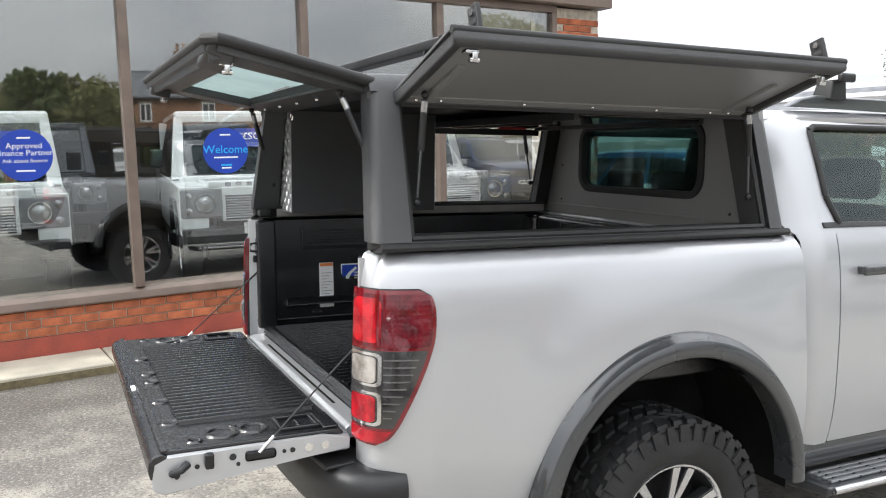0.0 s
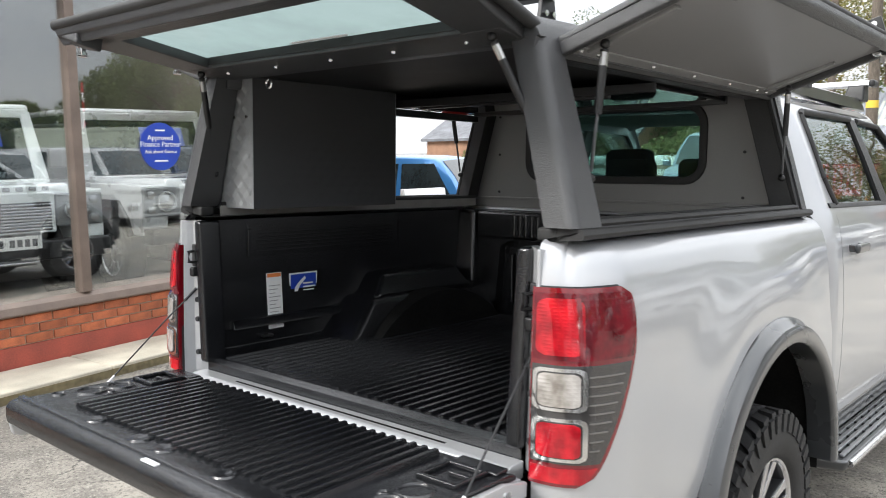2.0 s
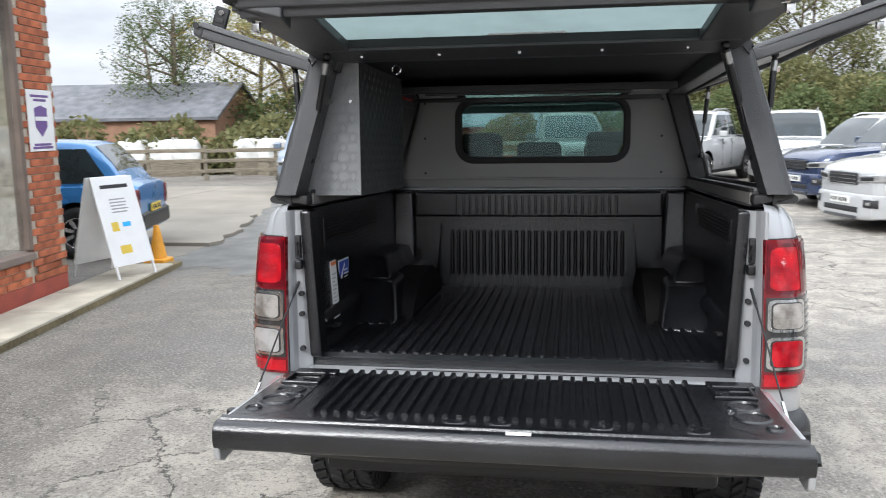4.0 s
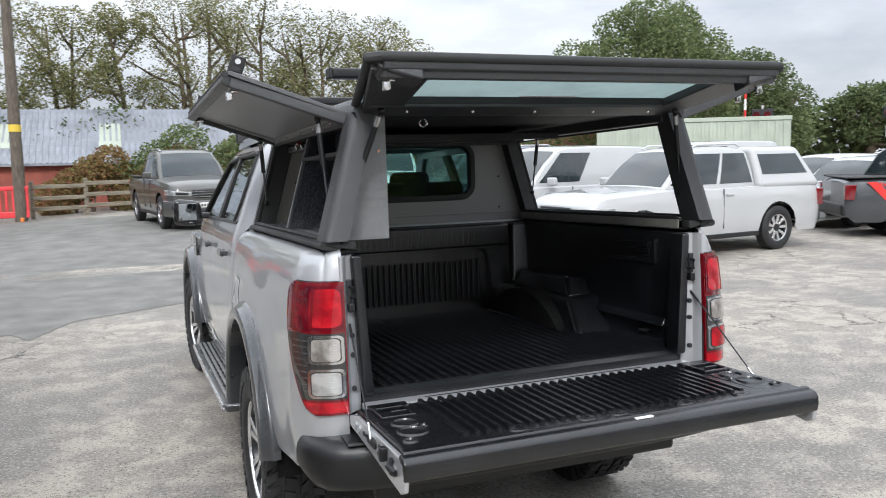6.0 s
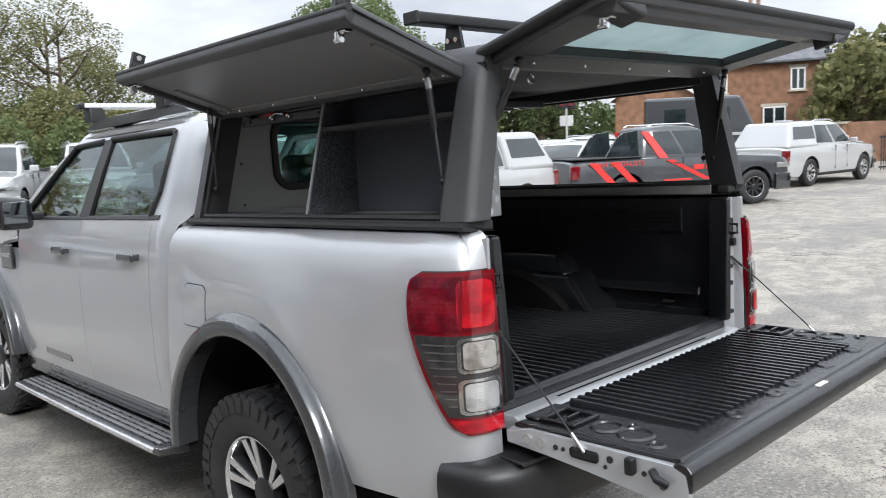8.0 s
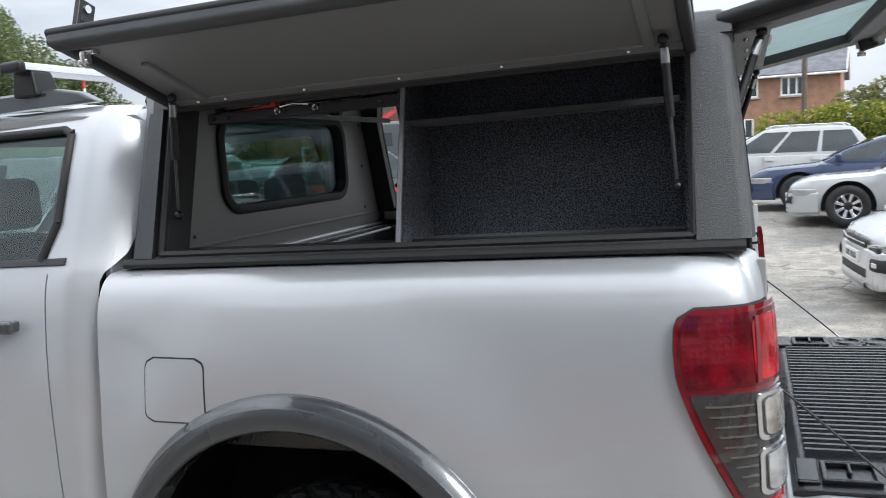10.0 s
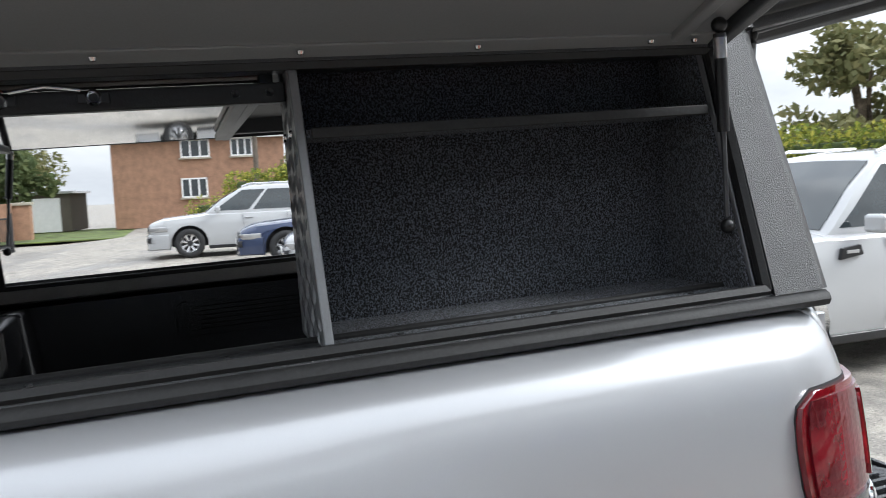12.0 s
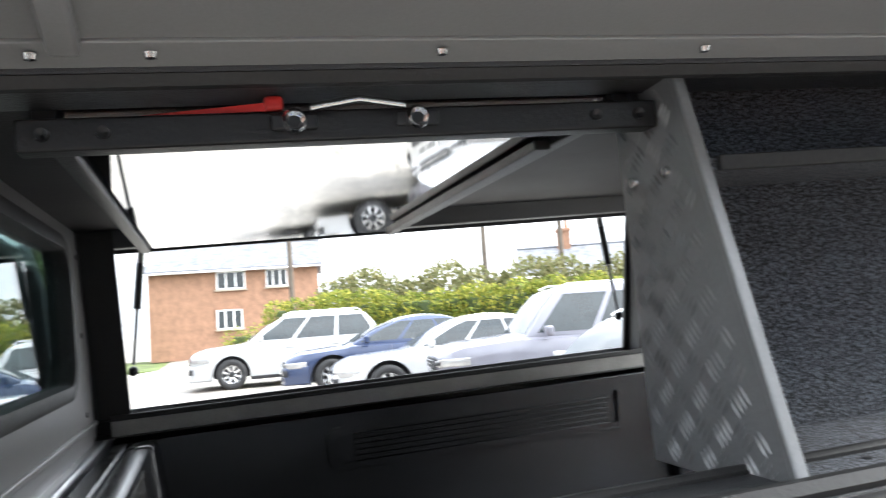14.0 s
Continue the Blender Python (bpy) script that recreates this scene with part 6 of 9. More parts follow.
# roof bars of the canopy
for y, x0, x1 in ((0.345, -0.688, 0.66), (1.36, -0.66, 0.66)):
    bar = thing("canopy_roof_bar", "black load bar on bolted brackets over the canopy roof", "roof bar", TR)
    part("bar", bm_box(x0, x1, y - 0.032, y + 0.032, 1.985, 2.022, 0.008), M_BLACK, bar)
    for sg in (1, -1):
        xx = CX + sg * 0.53
        b = part("bracket", bm_prism([(y - 0.045, 1.898), (y + 0.045, 1.898), (y + 0.03, 1.985), (y - 0.03, 1.985)], "x", xx - 0.006, xx + 0.006, 0.001), M_BLACK, bar)
        part("bracket_foot", bm_box(xx - 0.035, xx + 0.035, y - 0.045, y + 0.045, 1.893, 1.905, 0.002), M_BLACK, b)
        for dy in (-0.018, 0.018):
            part("bracket_bolt", moved(bm_lathe([(-0.014, 0.0001), (-0.014, 0.009), (0.014, 0.009), (0.014, 0.0001)], "x", 6), Matrix.Translation((xx, y + dy, 1.945))), M_CHROME, b)
        part("bar_end", bm_box(*sorted((x1 if sg > 0 else x0, (x1 if sg > 0 else x0) + sg * 0.012)), y - 0.033, y + 0.033, 1.984, 2.023, 0.004), M_RUBBER, bar)


# ---------------------------------------------------------------- storage box in the left opening
def tread_lozenges(w, h, pitch=0.033, edge=lambda y: 0.0):
    """Raised bars of a checker plate on a w by h sheet, in groups of four that slant by turns."""
    bm = bmesh.new()
    for i in range(int(w / pitch) + 1):
        for j in range(int(h / pitch) + 1):
            a = radians(52 if (i + j) % 2 else -52)
            cx, cy = (i + 0.5) * pitch, (j + 0.5) * pitch
            for k in range(4):
                o = (k - 1.5) * 0.0078
                x, y = cx - o * math.sin(a), cy + o * math.cos(a)
                if not (edge(y) + 0.008 < x < w - 0.010 and 0.012 < y < h - 0.012):
                    continue
                dx, dy, tx, ty = 0.0135 * math.cos(a), 0.0135 * math.sin(a), -0.0021 * math.sin(a), 0.0021 * math.cos(a)
                vs = [bm.verts.new(p) for p in ((x - dx, y - dy, 0), (x + tx, y + ty, 0), (x + dx, y + dy, 0), (x - tx, y - ty, 0))]
                top = bm.verts.new((x, y, 0.0024))
                for m in range(4):
                    bm.faces.new((vs[m], vs[(m + 1) % 4], top))
    return bm


box = thing("storage_box", "checker-plate side box with charcoal carpet lining and one shelf", "storage box", TR)
BX, BY0, BY1, BZ0, BZ1 = -0.540, 0.155, 0.868, 1.378, 1.835
def bx_out(z):
    return CX - can_x(z) + 0.030


def end_panel(y0, y1, name, mat):
    return part(name, bm_hexa([(bx_out(BZ0), y0, BZ0), (BX, y0, BZ0), (BX, y1, BZ0), (bx_out(BZ0), y1, BZ0)],
                              [(bx_out(BZ1), y0, BZ1), (BX, y0, BZ1), (BX, y1, BZ1), (bx_out(BZ1), y1, BZ1)], 0.002), mat, box)


front_p = end_panel(BY1 - 0.004, BY1, "front_panel", M_TREAD)
rear_p = end_panel(BY0, BY0 + 0.004, "rear_panel", M_TREAD)
part("inner_panel", bm_box(BX - 0.004, BX, BY0 + 0.004, BY1 - 0.004, BZ0, BZ1), M_BOXSIDE, box, "dark inner side")
part("base_panel", bm_box(bx_out(BZ0), BX - 0.004, BY0 + 0.004, BY1 - 0.004, BZ0, BZ0 + 0.004), M_TREAD, box)
H = BZ1 - BZ0
loz = tread_lozenges(0.225, H, edge=lambda y: bx_out(BZ0 + y) + 0.020 - (BX - 0.225))
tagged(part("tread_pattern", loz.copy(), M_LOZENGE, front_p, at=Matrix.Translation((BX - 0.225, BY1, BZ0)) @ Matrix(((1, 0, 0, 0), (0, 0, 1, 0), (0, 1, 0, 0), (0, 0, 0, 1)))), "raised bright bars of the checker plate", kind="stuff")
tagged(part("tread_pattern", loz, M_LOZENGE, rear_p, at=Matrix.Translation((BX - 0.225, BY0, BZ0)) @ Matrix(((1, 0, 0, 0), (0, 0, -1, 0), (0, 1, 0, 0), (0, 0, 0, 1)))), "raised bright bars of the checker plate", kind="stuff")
tagged(part("tread_pattern", tread_lozenges(BY1 - BY0, H), M_BOXSIDE, box, at=Matrix.Translation((BX, BY0, BZ0)) @ Matrix(((0, 0, 0.45, 0), (1, 0, 0, 0), (0, 1, 0, 0), (0, 0, 0, 1)))), "faint raised bars of the dark inner side", kind="stuff")
part("front_trim", bm_hexa([(bx_out(BZ0) - 0.006, BY1 - 0.011, BZ0), (bx_out(BZ0) + 0.005, BY1 - 0.011, BZ0), (bx_out(BZ0) + 0.005, BY1 + 0.003, BZ0), (bx_out(BZ0) - 0.006, BY1 + 0.003, BZ0)],
                           [(bx_out(BZ1) - 0.006, BY1 - 0.011, BZ1), (bx_out(BZ1) + 0.005, BY1 - 0.011, BZ1), (bx_out(BZ1) + 0.005, BY1 + 0.003, BZ1), (bx_out(BZ1) - 0.006, BY1 + 0.003, BZ1)], 0.003), M_TREAD, box, "folded grey front edge")
part("carpet_back", bm_box(BX - 0.014, BX - 0.005, BY0 + 0.005, BY1 - 0.005, BZ0 + 0.005, BZ1 - 0.002), M_CARPET, box, "charcoal carpet lining")
part("carpet_base", bm_box(bx_out(BZ0) + 0.005, BX - 0.014, BY0 + 0.005, BY1 - 0.005, BZ0 + 0.005, BZ0 + 0.014), M_CARPET, box, "charcoal carpet lining")
for y0, y1 in ((BY0 + 0.005, BY0 + 0.013), (BY1 - 0.013, BY1 - 0.005)):
    part("carpet_end", bm_hexa([(bx_out(BZ0) + 0.01, y0, BZ0 + 0.014), (BX - 0.014, y0, BZ0 + 0.014), (BX - 0.014, y1, BZ0 + 0.014), (bx_out(BZ0) + 0.01, y1, BZ0 + 0.014)],
                               [(bx_out(BZ1) + 0.01, y0, BZ1 - 0.003), (BX - 0.014, y0, BZ1 - 0.003), (BX - 0.014, y1, BZ1 - 0.003), (bx_out(BZ1) + 0.01, y1, BZ1 - 0.003)]), M_CARPET, box, "charcoal carpet lining")
part("shelf", bm_box(CX - 0.718, BX - 0.014, BY0 + 0.013, BY1 - 0.013, 1.690, 1.702, 0.002), M_CARPET, box, "carpeted shelf")
part("shelf_edge", bm_box(CX - 0.726, CX - 0.716, BY0 + 0.02, BY1 - 0.02, 1.688, 1.704, 0.002), M_RUBBER, box, "dark shelf edge strip")
for x, z in ((-0.57, 1.70), (-0.64, 1.70)):
    for y, s in ((BY1 + 0.001, 1), (BY0 - 0.001, -1)):
        part("box_bolt", moved(bm_lathe([(-0.003, 0.008), (0.004, 0.006), (0.004, 0.0001)], "y", 10), Matrix.Translation((x, y, z)) @ pose(0, 0, 0, 0 if s > 0 else 180)), M_CHROME, box)

# ---------------------------------------------------------------- fold-down table stowed under the roof
table = thing("fold_down_table", "polished steel fold-down table stowed flat under the canopy roof", "table", TR)
part("table_top", bm_box(-0.60, 0.60, 0.905, 1.465, 1.785, 1.797), M_STEEL, table, "polished steel table top")
part("front_rail", bm_box(-0.640, -0.612, 0.872, 1.500, 1.750, 1.780, 0.003), M_BLACK, table, "black steel front rail")
for y in (0.895, 0.945, 1.428, 1.478):
    part("rail_bolt", moved(bm_lathe([(0.003, 0.0065), (-0.003, 0.006), (-0.002, 0.003), (0.001, 0.0001)], "x", 12), Matrix.Translation((-0.641, y, 1.765))), M_DARKALLOY, table)
for y in (0.885, 1.47):
    part("side_rail", bm_box(-0.61, 0.60, y, y + 0.022, 1.775, 1.806, 0.003), M_BLACK, table)
part("hinged_arm", bm_hexa([(-0.45, 0.912, 1.768), (-0.45, 0.935, 1.768), (0.42, 0.935, 1.765), (0.42, 0.912, 1.765)], [(-0.45, 0.912, 1.782), (-0.45, 0.935, 1.782), (0.42, 0.935, 1.782), (0.42, 0.912, 1.782)], 0.003), M_BLACK, table)
for y in (1.14, 1.26):
    b = bm_lathe([(0.0, 0.012), (-0.007, 0.012), (-0.010, 0.009), (-0.005, 0.006), (-0.003, 0.0001)], "x", 16)
    c = part("toggle_clasp", moved(b, Matrix.Translation((-0.641, y, 1.768))), M_CHROME, table, "bright toggle clasp")
    part("clasp_plate", bm_box(-0.646, -0.640, y - 0.022, y + 0.022, 1.760, 1.776, 0.003), M_DARKALLOY, c)
part("clasp_rod", bm_tube([(-0.655, 1.155, 1.778), (-0.66, 1.20, 1.784), (-0.655, 1.245, 1.778)], 0.004), M_CHROME, table)
strap = thing("red_pull_strap", "red webbing pull strap lying over the table rail", "strap", TR)
part("webbing", bm_hexa([(-0.638, 1.285, 1.7805), (-0.612, 1.285, 1.7805), (-0.600, 1.42, 1.7805), (-0.620, 1.42, 1.7805)], [(-0.638, 1.285, 1.789), (-0.612, 1.285, 1.791), (-0.600, 1.42, 1.783), (-0.620, 1.42, 1.783)], 0.001), M_DECALRED, strap)
part("toggle", bm_box(-0.642, -0.616, 1.268, 1.286, 1.7805, 1.795, 0.004), M_DECALRED, strap)


# ---------------------------------------------------------------- other vehicles
def car(name, label, at, paint, L=4.6, W=1.85, H=1.7, wb=2.8, fo=0.85, hood=1.05, belt=1.05, base=(-2.0, 1.15), top=(-1.75, 0.45), tail=None, clear=0.22, r=0.35,
        panes=((0.06, 0.34), (0.37, 0.66), (0.69, 0.95)), group="", kind_word="car", rails=False, bars=False, plate=True, grille="wide", glass_rear=True, spokes=8, lamp_z=None,
        rear_plate=False, dark_side=True, skirt=None, roof_in=0.20, bumper=None, wheel_mat=None):
    """A parked vehicle: body with real wheel arches, cabin, panes, lamps and wheels. Nose towards its own +y."""
    c = thing(name, label, kind_word, at, group)
    nose, back = L / 2, -L / 2
    fa = nose - fo
    ra = fa - wb
    tail = belt if tail is None else tail
    def top_z(y):
        return interp([(back, tail - 0.06), (back + 0.12, tail), (base[0], tail if tail > belt - 0.01 else belt), (base[1], belt), (base[1] + 0.05, max(hood, belt - 0.03)), (nose - 0.35, hood - 0.07), (nose - 0.08, hood - 0.15), (nose, hood - 0.24)], y)
    def half(y):
        return W / 2 * interp([(back, 0.86), (back + 0.18, 0.96), (back + 0.6, 1.0), (nose - 0.9, 1.0), (nose - 0.35, 0.95), (nose - 0.08, 0.86), (nose, 0.76)], y)
    R = r + 0.075
    ys = sorted(set([back, back + 0.06, back + 0.18, nose - 0.35, nose - 0.18, nose - 0.06, nose] + list(np.linspace(back + 0.3, nose - 0.45, 14))
                    + [cc - R * math.cos(k * math.pi / 14) for cc in (fa, ra) for k in range(15)]))
    rows = []
    def ring(y, fx):
        lo = clear + (0.10 if y > nose - 0.1 or y < back + 0.1 else 0)
        for cc in (fa, ra):
            lo = max(lo, arch_low(y, (cc, r), R, lo))
        hi, w = top_z(y), half(y)
        col = []
        for k in range(8):
            z = lo + (hi - 0.05 - lo) * k / 7
            rel = (z - clear) / max(0.1, hi - clear)
            col.append((w * fx * interp([(0, 0.94), (0.25, 0.99), (0.5, 1.0), (0.8, 0.985), (1.0, 0.94)], rel), z))
        topw = w * fx * 0.86
        left = [(-x, y, z) for x, z in col]
        right = [(x, y, z) for x, z in reversed(col)]
        mid = [(-topw, y, hi - 0.012), (-topw * 0.6, y, hi + 0.012), (0, y, hi + 0.02), (topw * 0.6, y, hi + 0.012), (topw, y, hi - 0.012)]
        return left + mid + right
    rows.append([(x * 0.0, y - 0.02, z) for x, y, z in ring(ys[0], 1)])
    rows += [ring(y, 1) for y in ys]
    rows.append([(x * 0.0, y + 0.03, z) for x, y, z in ring(ys[-1], 1)])
    part("body", bm_grid(rows), paint, c)
    if skirt:
        part("lower_trim", bm_box(-W * 0.49, W * 0.49, ra + R, fa - R, clear - 0.01, clear + 0.12, 0.02), skirt, c)
    wbz, wtz = W / 2 * 0.90, W / 2 * 0.90 - roof_in
    (b0, b1), (t0, t1) = base, top
    def roof_z(y):
        return interp([(b0, belt - 0.02), (b0 + 0.5 * (t0 - b0), belt + 0.52 * (H - belt)), (b0 + 0.92 * (t0 - b0), H - 0.09), (t0 + 0.06, H - 0.035), (t0 + 0.28, H - 0.008), ((t0 + t1) / 2, H + 0.012), (t1 - 0.32, H - 0.006), (t1 - 0.10, H - 0.03),
                       (t1 + 0.04, H - 0.075), (t1 + 0.5 * (b1 - t1), belt + 0.54 * (H - belt)), (b1, belt - 0.02)], y)
    def cab_w(y, z):
        rel = min(1, max(0, (z - belt) / (H - belt)))
        return (wbz - roof_in * rel ** 1.25) * interp([(b0, 0.92), (b0 + 0.4, 0.99), (b0 + 0.8, 1.0), (b1 - 0.9, 1.0), (b1 - 0.3, 0.965), (b1, 0.92)], y)
    def cab_ring(y):
        zr = roof_z(y)
        lo = belt - 0.05
        col = [(cab_w(y, lo + (zr - 0.035 - lo) * k / 6), lo + (zr - 0.035 - lo) * k / 6) for k in range(7)]
        w = cab_w(y, zr)
        mid = [(-w * 0.965, zr - 0.012), (-w * 0.87, zr + 0.004), (-w * 0.45, zr + 0.02), (0, zr + 0.025), (w * 0.45, zr + 0.02), (w * 0.87, zr + 0.004), (w * 0.965, zr - 0.012)]
        return [(-x, y, z) for x, z in col] + [(x, y, z) for x, z in mid] + [(x, y, z) for x, z in reversed(col)]
    cys = sorted(set([round(v, 3) for v in list(np.linspace(b0, t0 + 0.3, 8)) + list(np.linspace(t0 + 0.3, t1 - 0.32, 6)) + list(np.linspace(t1 - 0.32, b1, 10))]))
    part("cabin", bm_grid([[(x, b0 - 0.02, belt - 0.05) for x, y, z in cab_ring(b0)]] + [cab_ring(y) for y in cys]), paint, c)
    def side_pane(u0, u1):
        rows = []
        for v in np.linspace(0.07, 0.90, 7):
            row = []
            for u in np.linspace(u0, u1, 9):
                y = (b0 + (b1 - b0) * u) * (1 - v) + (t0 + (t1 - t0) * u) * v
                z = min(belt + v * (H - 0.05 - belt), roof_z(y) - 0.05)
                row.append((cab_w(y, z) + 0.004, y, z))
            rows.append(row)
        bm = bm_solid(bm_grid(rows), 0.006)
        part("side_window", mirrored(bm), M_CARGLASS, c)
        part("side_window", bm, M_CARGLASS, c)
    for u0, u1 in panes:
        side_pane(u0, u1)
    def screen(y0, y1, wide, nm):
        rows = []
        for f in np.linspace(0.05, 0.93, 8):
            y = y0 + (y1 - y0) * f
            w = cab_w(y, roof_z(y))
            rows.append([(w * x, y, roof_z(y) + 0.032 - 0.006 * abs(x) - 0.016 * x * x) for x in np.linspace(-wide, wide, 11)])
        part(nm, bm_solid(bm_grid(rows), 0.006), M_CARGLASS, c)
    screen(b1, t1 + 0.02, 0.90, "windscreen")
    if glass_rear:
        screen(b0 + 0.25 * (t0 - b0), t0, 0.84, "rear_window")
    def front_y(u):
        return flow([(0.0, nose + 0.030), (0.40, nose + 0.022), (0.76, nose), (0.86, nose - 0.08), (0.95, nose - 0.35), (1.0, nose - 0.70)], abs(u))
    def strip(nm, u0, u1, low, high, out, mat, lb="", parent=None, thick=0.012):
        """A panel laid over the nose between two stations, following its curve."""
        rows_ = []
        for i in range(13):
            u = u0 + (u1 - u0) * i / 12
            slope = (front_y(abs(u) + 0.01) - front_y(max(0.0, abs(u) - 0.01))) / (0.01 * W)
            n_ = Vector((-slope * (1 if u > 0 else -1), 1.0)).normalized()
            a, b = low(u), high(u)
            rows_.append([(u * W / 2 + n_.x * out * f, front_y(u) + n_.y * out * f, a + (b - a) * v) for v, f in ((0.0, 0.2), (0.06, 0.8), (0.2, 1.0), (0.8, 1.0), (0.94, 0.8), (1.0, 0.2))])
        return part(nm, bm_grid(rows_), mat, parent or c, lb, weigh=False)
    for sg in (1, -1):
        for y in (fa, ra):
            wheel_parts(c, sg, pose(sg * (W / 2 - 0.115), y, r), r, 0.105, spokes, False, wheel_mat, False)
            part("arch_liner", bm_prism([(y + R * 0.99 * math.cos(a), r + R * 0.99 * math.sin(a)) for a in np.linspace(-0.2, math.pi + 0.2, 14)], "x", *sorted((sg * (W / 2 - 0.30), sg * (W / 2 - 0.28)))), M_INK, c)
        lz = lamp_z or hood - 0.42
        lamp = strip("headlamp", sg * 0.44, sg * 0.965, lambda u: lz + 0.05 * abs(u), lambda u: lz + 0.125 + 0.085 * max(0.0, abs(u) - 0.5), 0.014, M_CLEAR, "clear headlamp")
        strip("lamp_insert", sg * 0.52, sg * 0.80, lambda u: lz + 0.045 + 0.05 * (abs(u) - 0.5), lambda u: lz + 0.105 + 0.07 * (abs(u) - 0.5), 0.019, M_DARKALLOY, parent=lamp)
        strip("fog_recess", sg * 0.66, sg * 0.86, lambda u: clear + 0.17, lambda u: clear + 0.30, 0.050, M_INK)
        strip("fog_lamp", sg * 0.72, sg * 0.79, lambda u: clear + 0.205, lambda u: clear + 0.270, 0.056, M_CHROME)
        tz = tail - 0.26
        part("rear_lamp", bm_box(*sorted((sg * W * 0.39, sg * W * 0.472)), back - 0.015, back + 0.20, tz - 0.14, tz + 0.16, 0.02), M_RED, c, "red rear lamp")
        part("door_mirror", bm_box(*sorted((sg * (W / 2 - 0.02), sg * (W / 2 + 0.17))), base[1] - 0.38, base[1] - 0.26, belt + 0.0, belt + 0.15, 0.035, seg=3), paint, c)
        for u in (0.36, 0.68):
            y = base[0] + (base[1] - base[0]) * u
            part("door_handle", bm_box(*sorted((sg * (W / 2 - 0.02), sg * (W / 2 + 0.012))), y - 0.09, y + 0.09, belt - 0.16, belt - 0.125, 0.008), paint, c)
            part("door_gap", bm_box(*sorted((sg * (W / 2 * 0.97), sg * (W / 2 + 0.001))), y + 0.14, y + 0.144, clear + 0.15, belt - 0.04), M_GRAPHITE, c)
        part("sill", bm_box(*sorted((sg * W * 0.42, sg * W * 0.485)), ra + R, fa - R, clear - 0.02, clear + 0.06, 0.015), M_BLACK, c)
        if rails:
            part("roof_rail", bm_tube([(sg * wtz * 0.92, top[0] + 0.1, H - 0.01), (sg * wtz * 0.92, top[0] + 0.2, H + 0.045), (sg * wtz * 0.9, top[1] - 0.2, H + 0.04), (sg * wtz * 0.9, top[1] - 0.05, H - 0.015)], 0.018), M_ALLOY, c)
    strip("front_bumper", -0.97, 0.97, lambda u: clear - 0.03 + 0.05 * abs(u) ** 3, lambda u: clear + 0.37, 0.042, bumper or paint, thick=0.05)
    strip("bumper_grille", -0.52, 0.52, lambda u: clear + 0.07, lambda u: clear + 0.185, 0.047, M_INK)
    strip("skid_trim", -0.50, 0.50, lambda u: clear - 0.02, lambda u: clear + 0.04, 0.050, M_GRAPHITE)
    if grille == "wide":
        gm = strip("grille", -0.43, 0.43, lambda u: hood - 0.435, lambda u: hood - 0.255, 0.020, M_INK)
        for k in range(3):
            z = hood - 0.42 + k * 0.058
            strip("grille_bar", -0.42, 0.42, lambda u: z, lambda u: z + 0.018, 0.030, M_CHROME, parent=gm)
    if plate:
        pl = part("number_plate", bm_box(-0.26, 0.26, nose + 0.060, nose + 0.086, clear + 0.21, clear + 0.32, 0.003), M_PLATE, c)
        for k in range(7):
            x = -0.21 + k * 0.062 + (0.03 if k > 3 else 0)
            part("plate_bar", bm_box(x, x + 0.04, nose + 0.086, nose + 0.0875, clear + 0.235, clear + 0.295), M_INK, pl)
    if rear_plate:
        pl = part("number_plate", bm_box(-0.26, 0.26, back - 0.05, back - 0.03, tail - 0.45, tail - 0.34, 0.003), M_YPLATE, c)
        for k in range(7):
            x = -0.21 + k * 0.062 + (0.03 if k > 3 else 0)
            part("plate_bar", bm_box(x, x + 0.04, back - 0.052, back - 0.05, tail - 0.425, tail - 0.365), M_INK, pl)
    part("rear_bumper", bm_box(-W * 0.43, W * 0.43, back - 0.06, back + 0.08, clear + 0.12, clear + 0.36, 0.05, seg=3), M_BLACK if dark_side else paint, c)
    return c


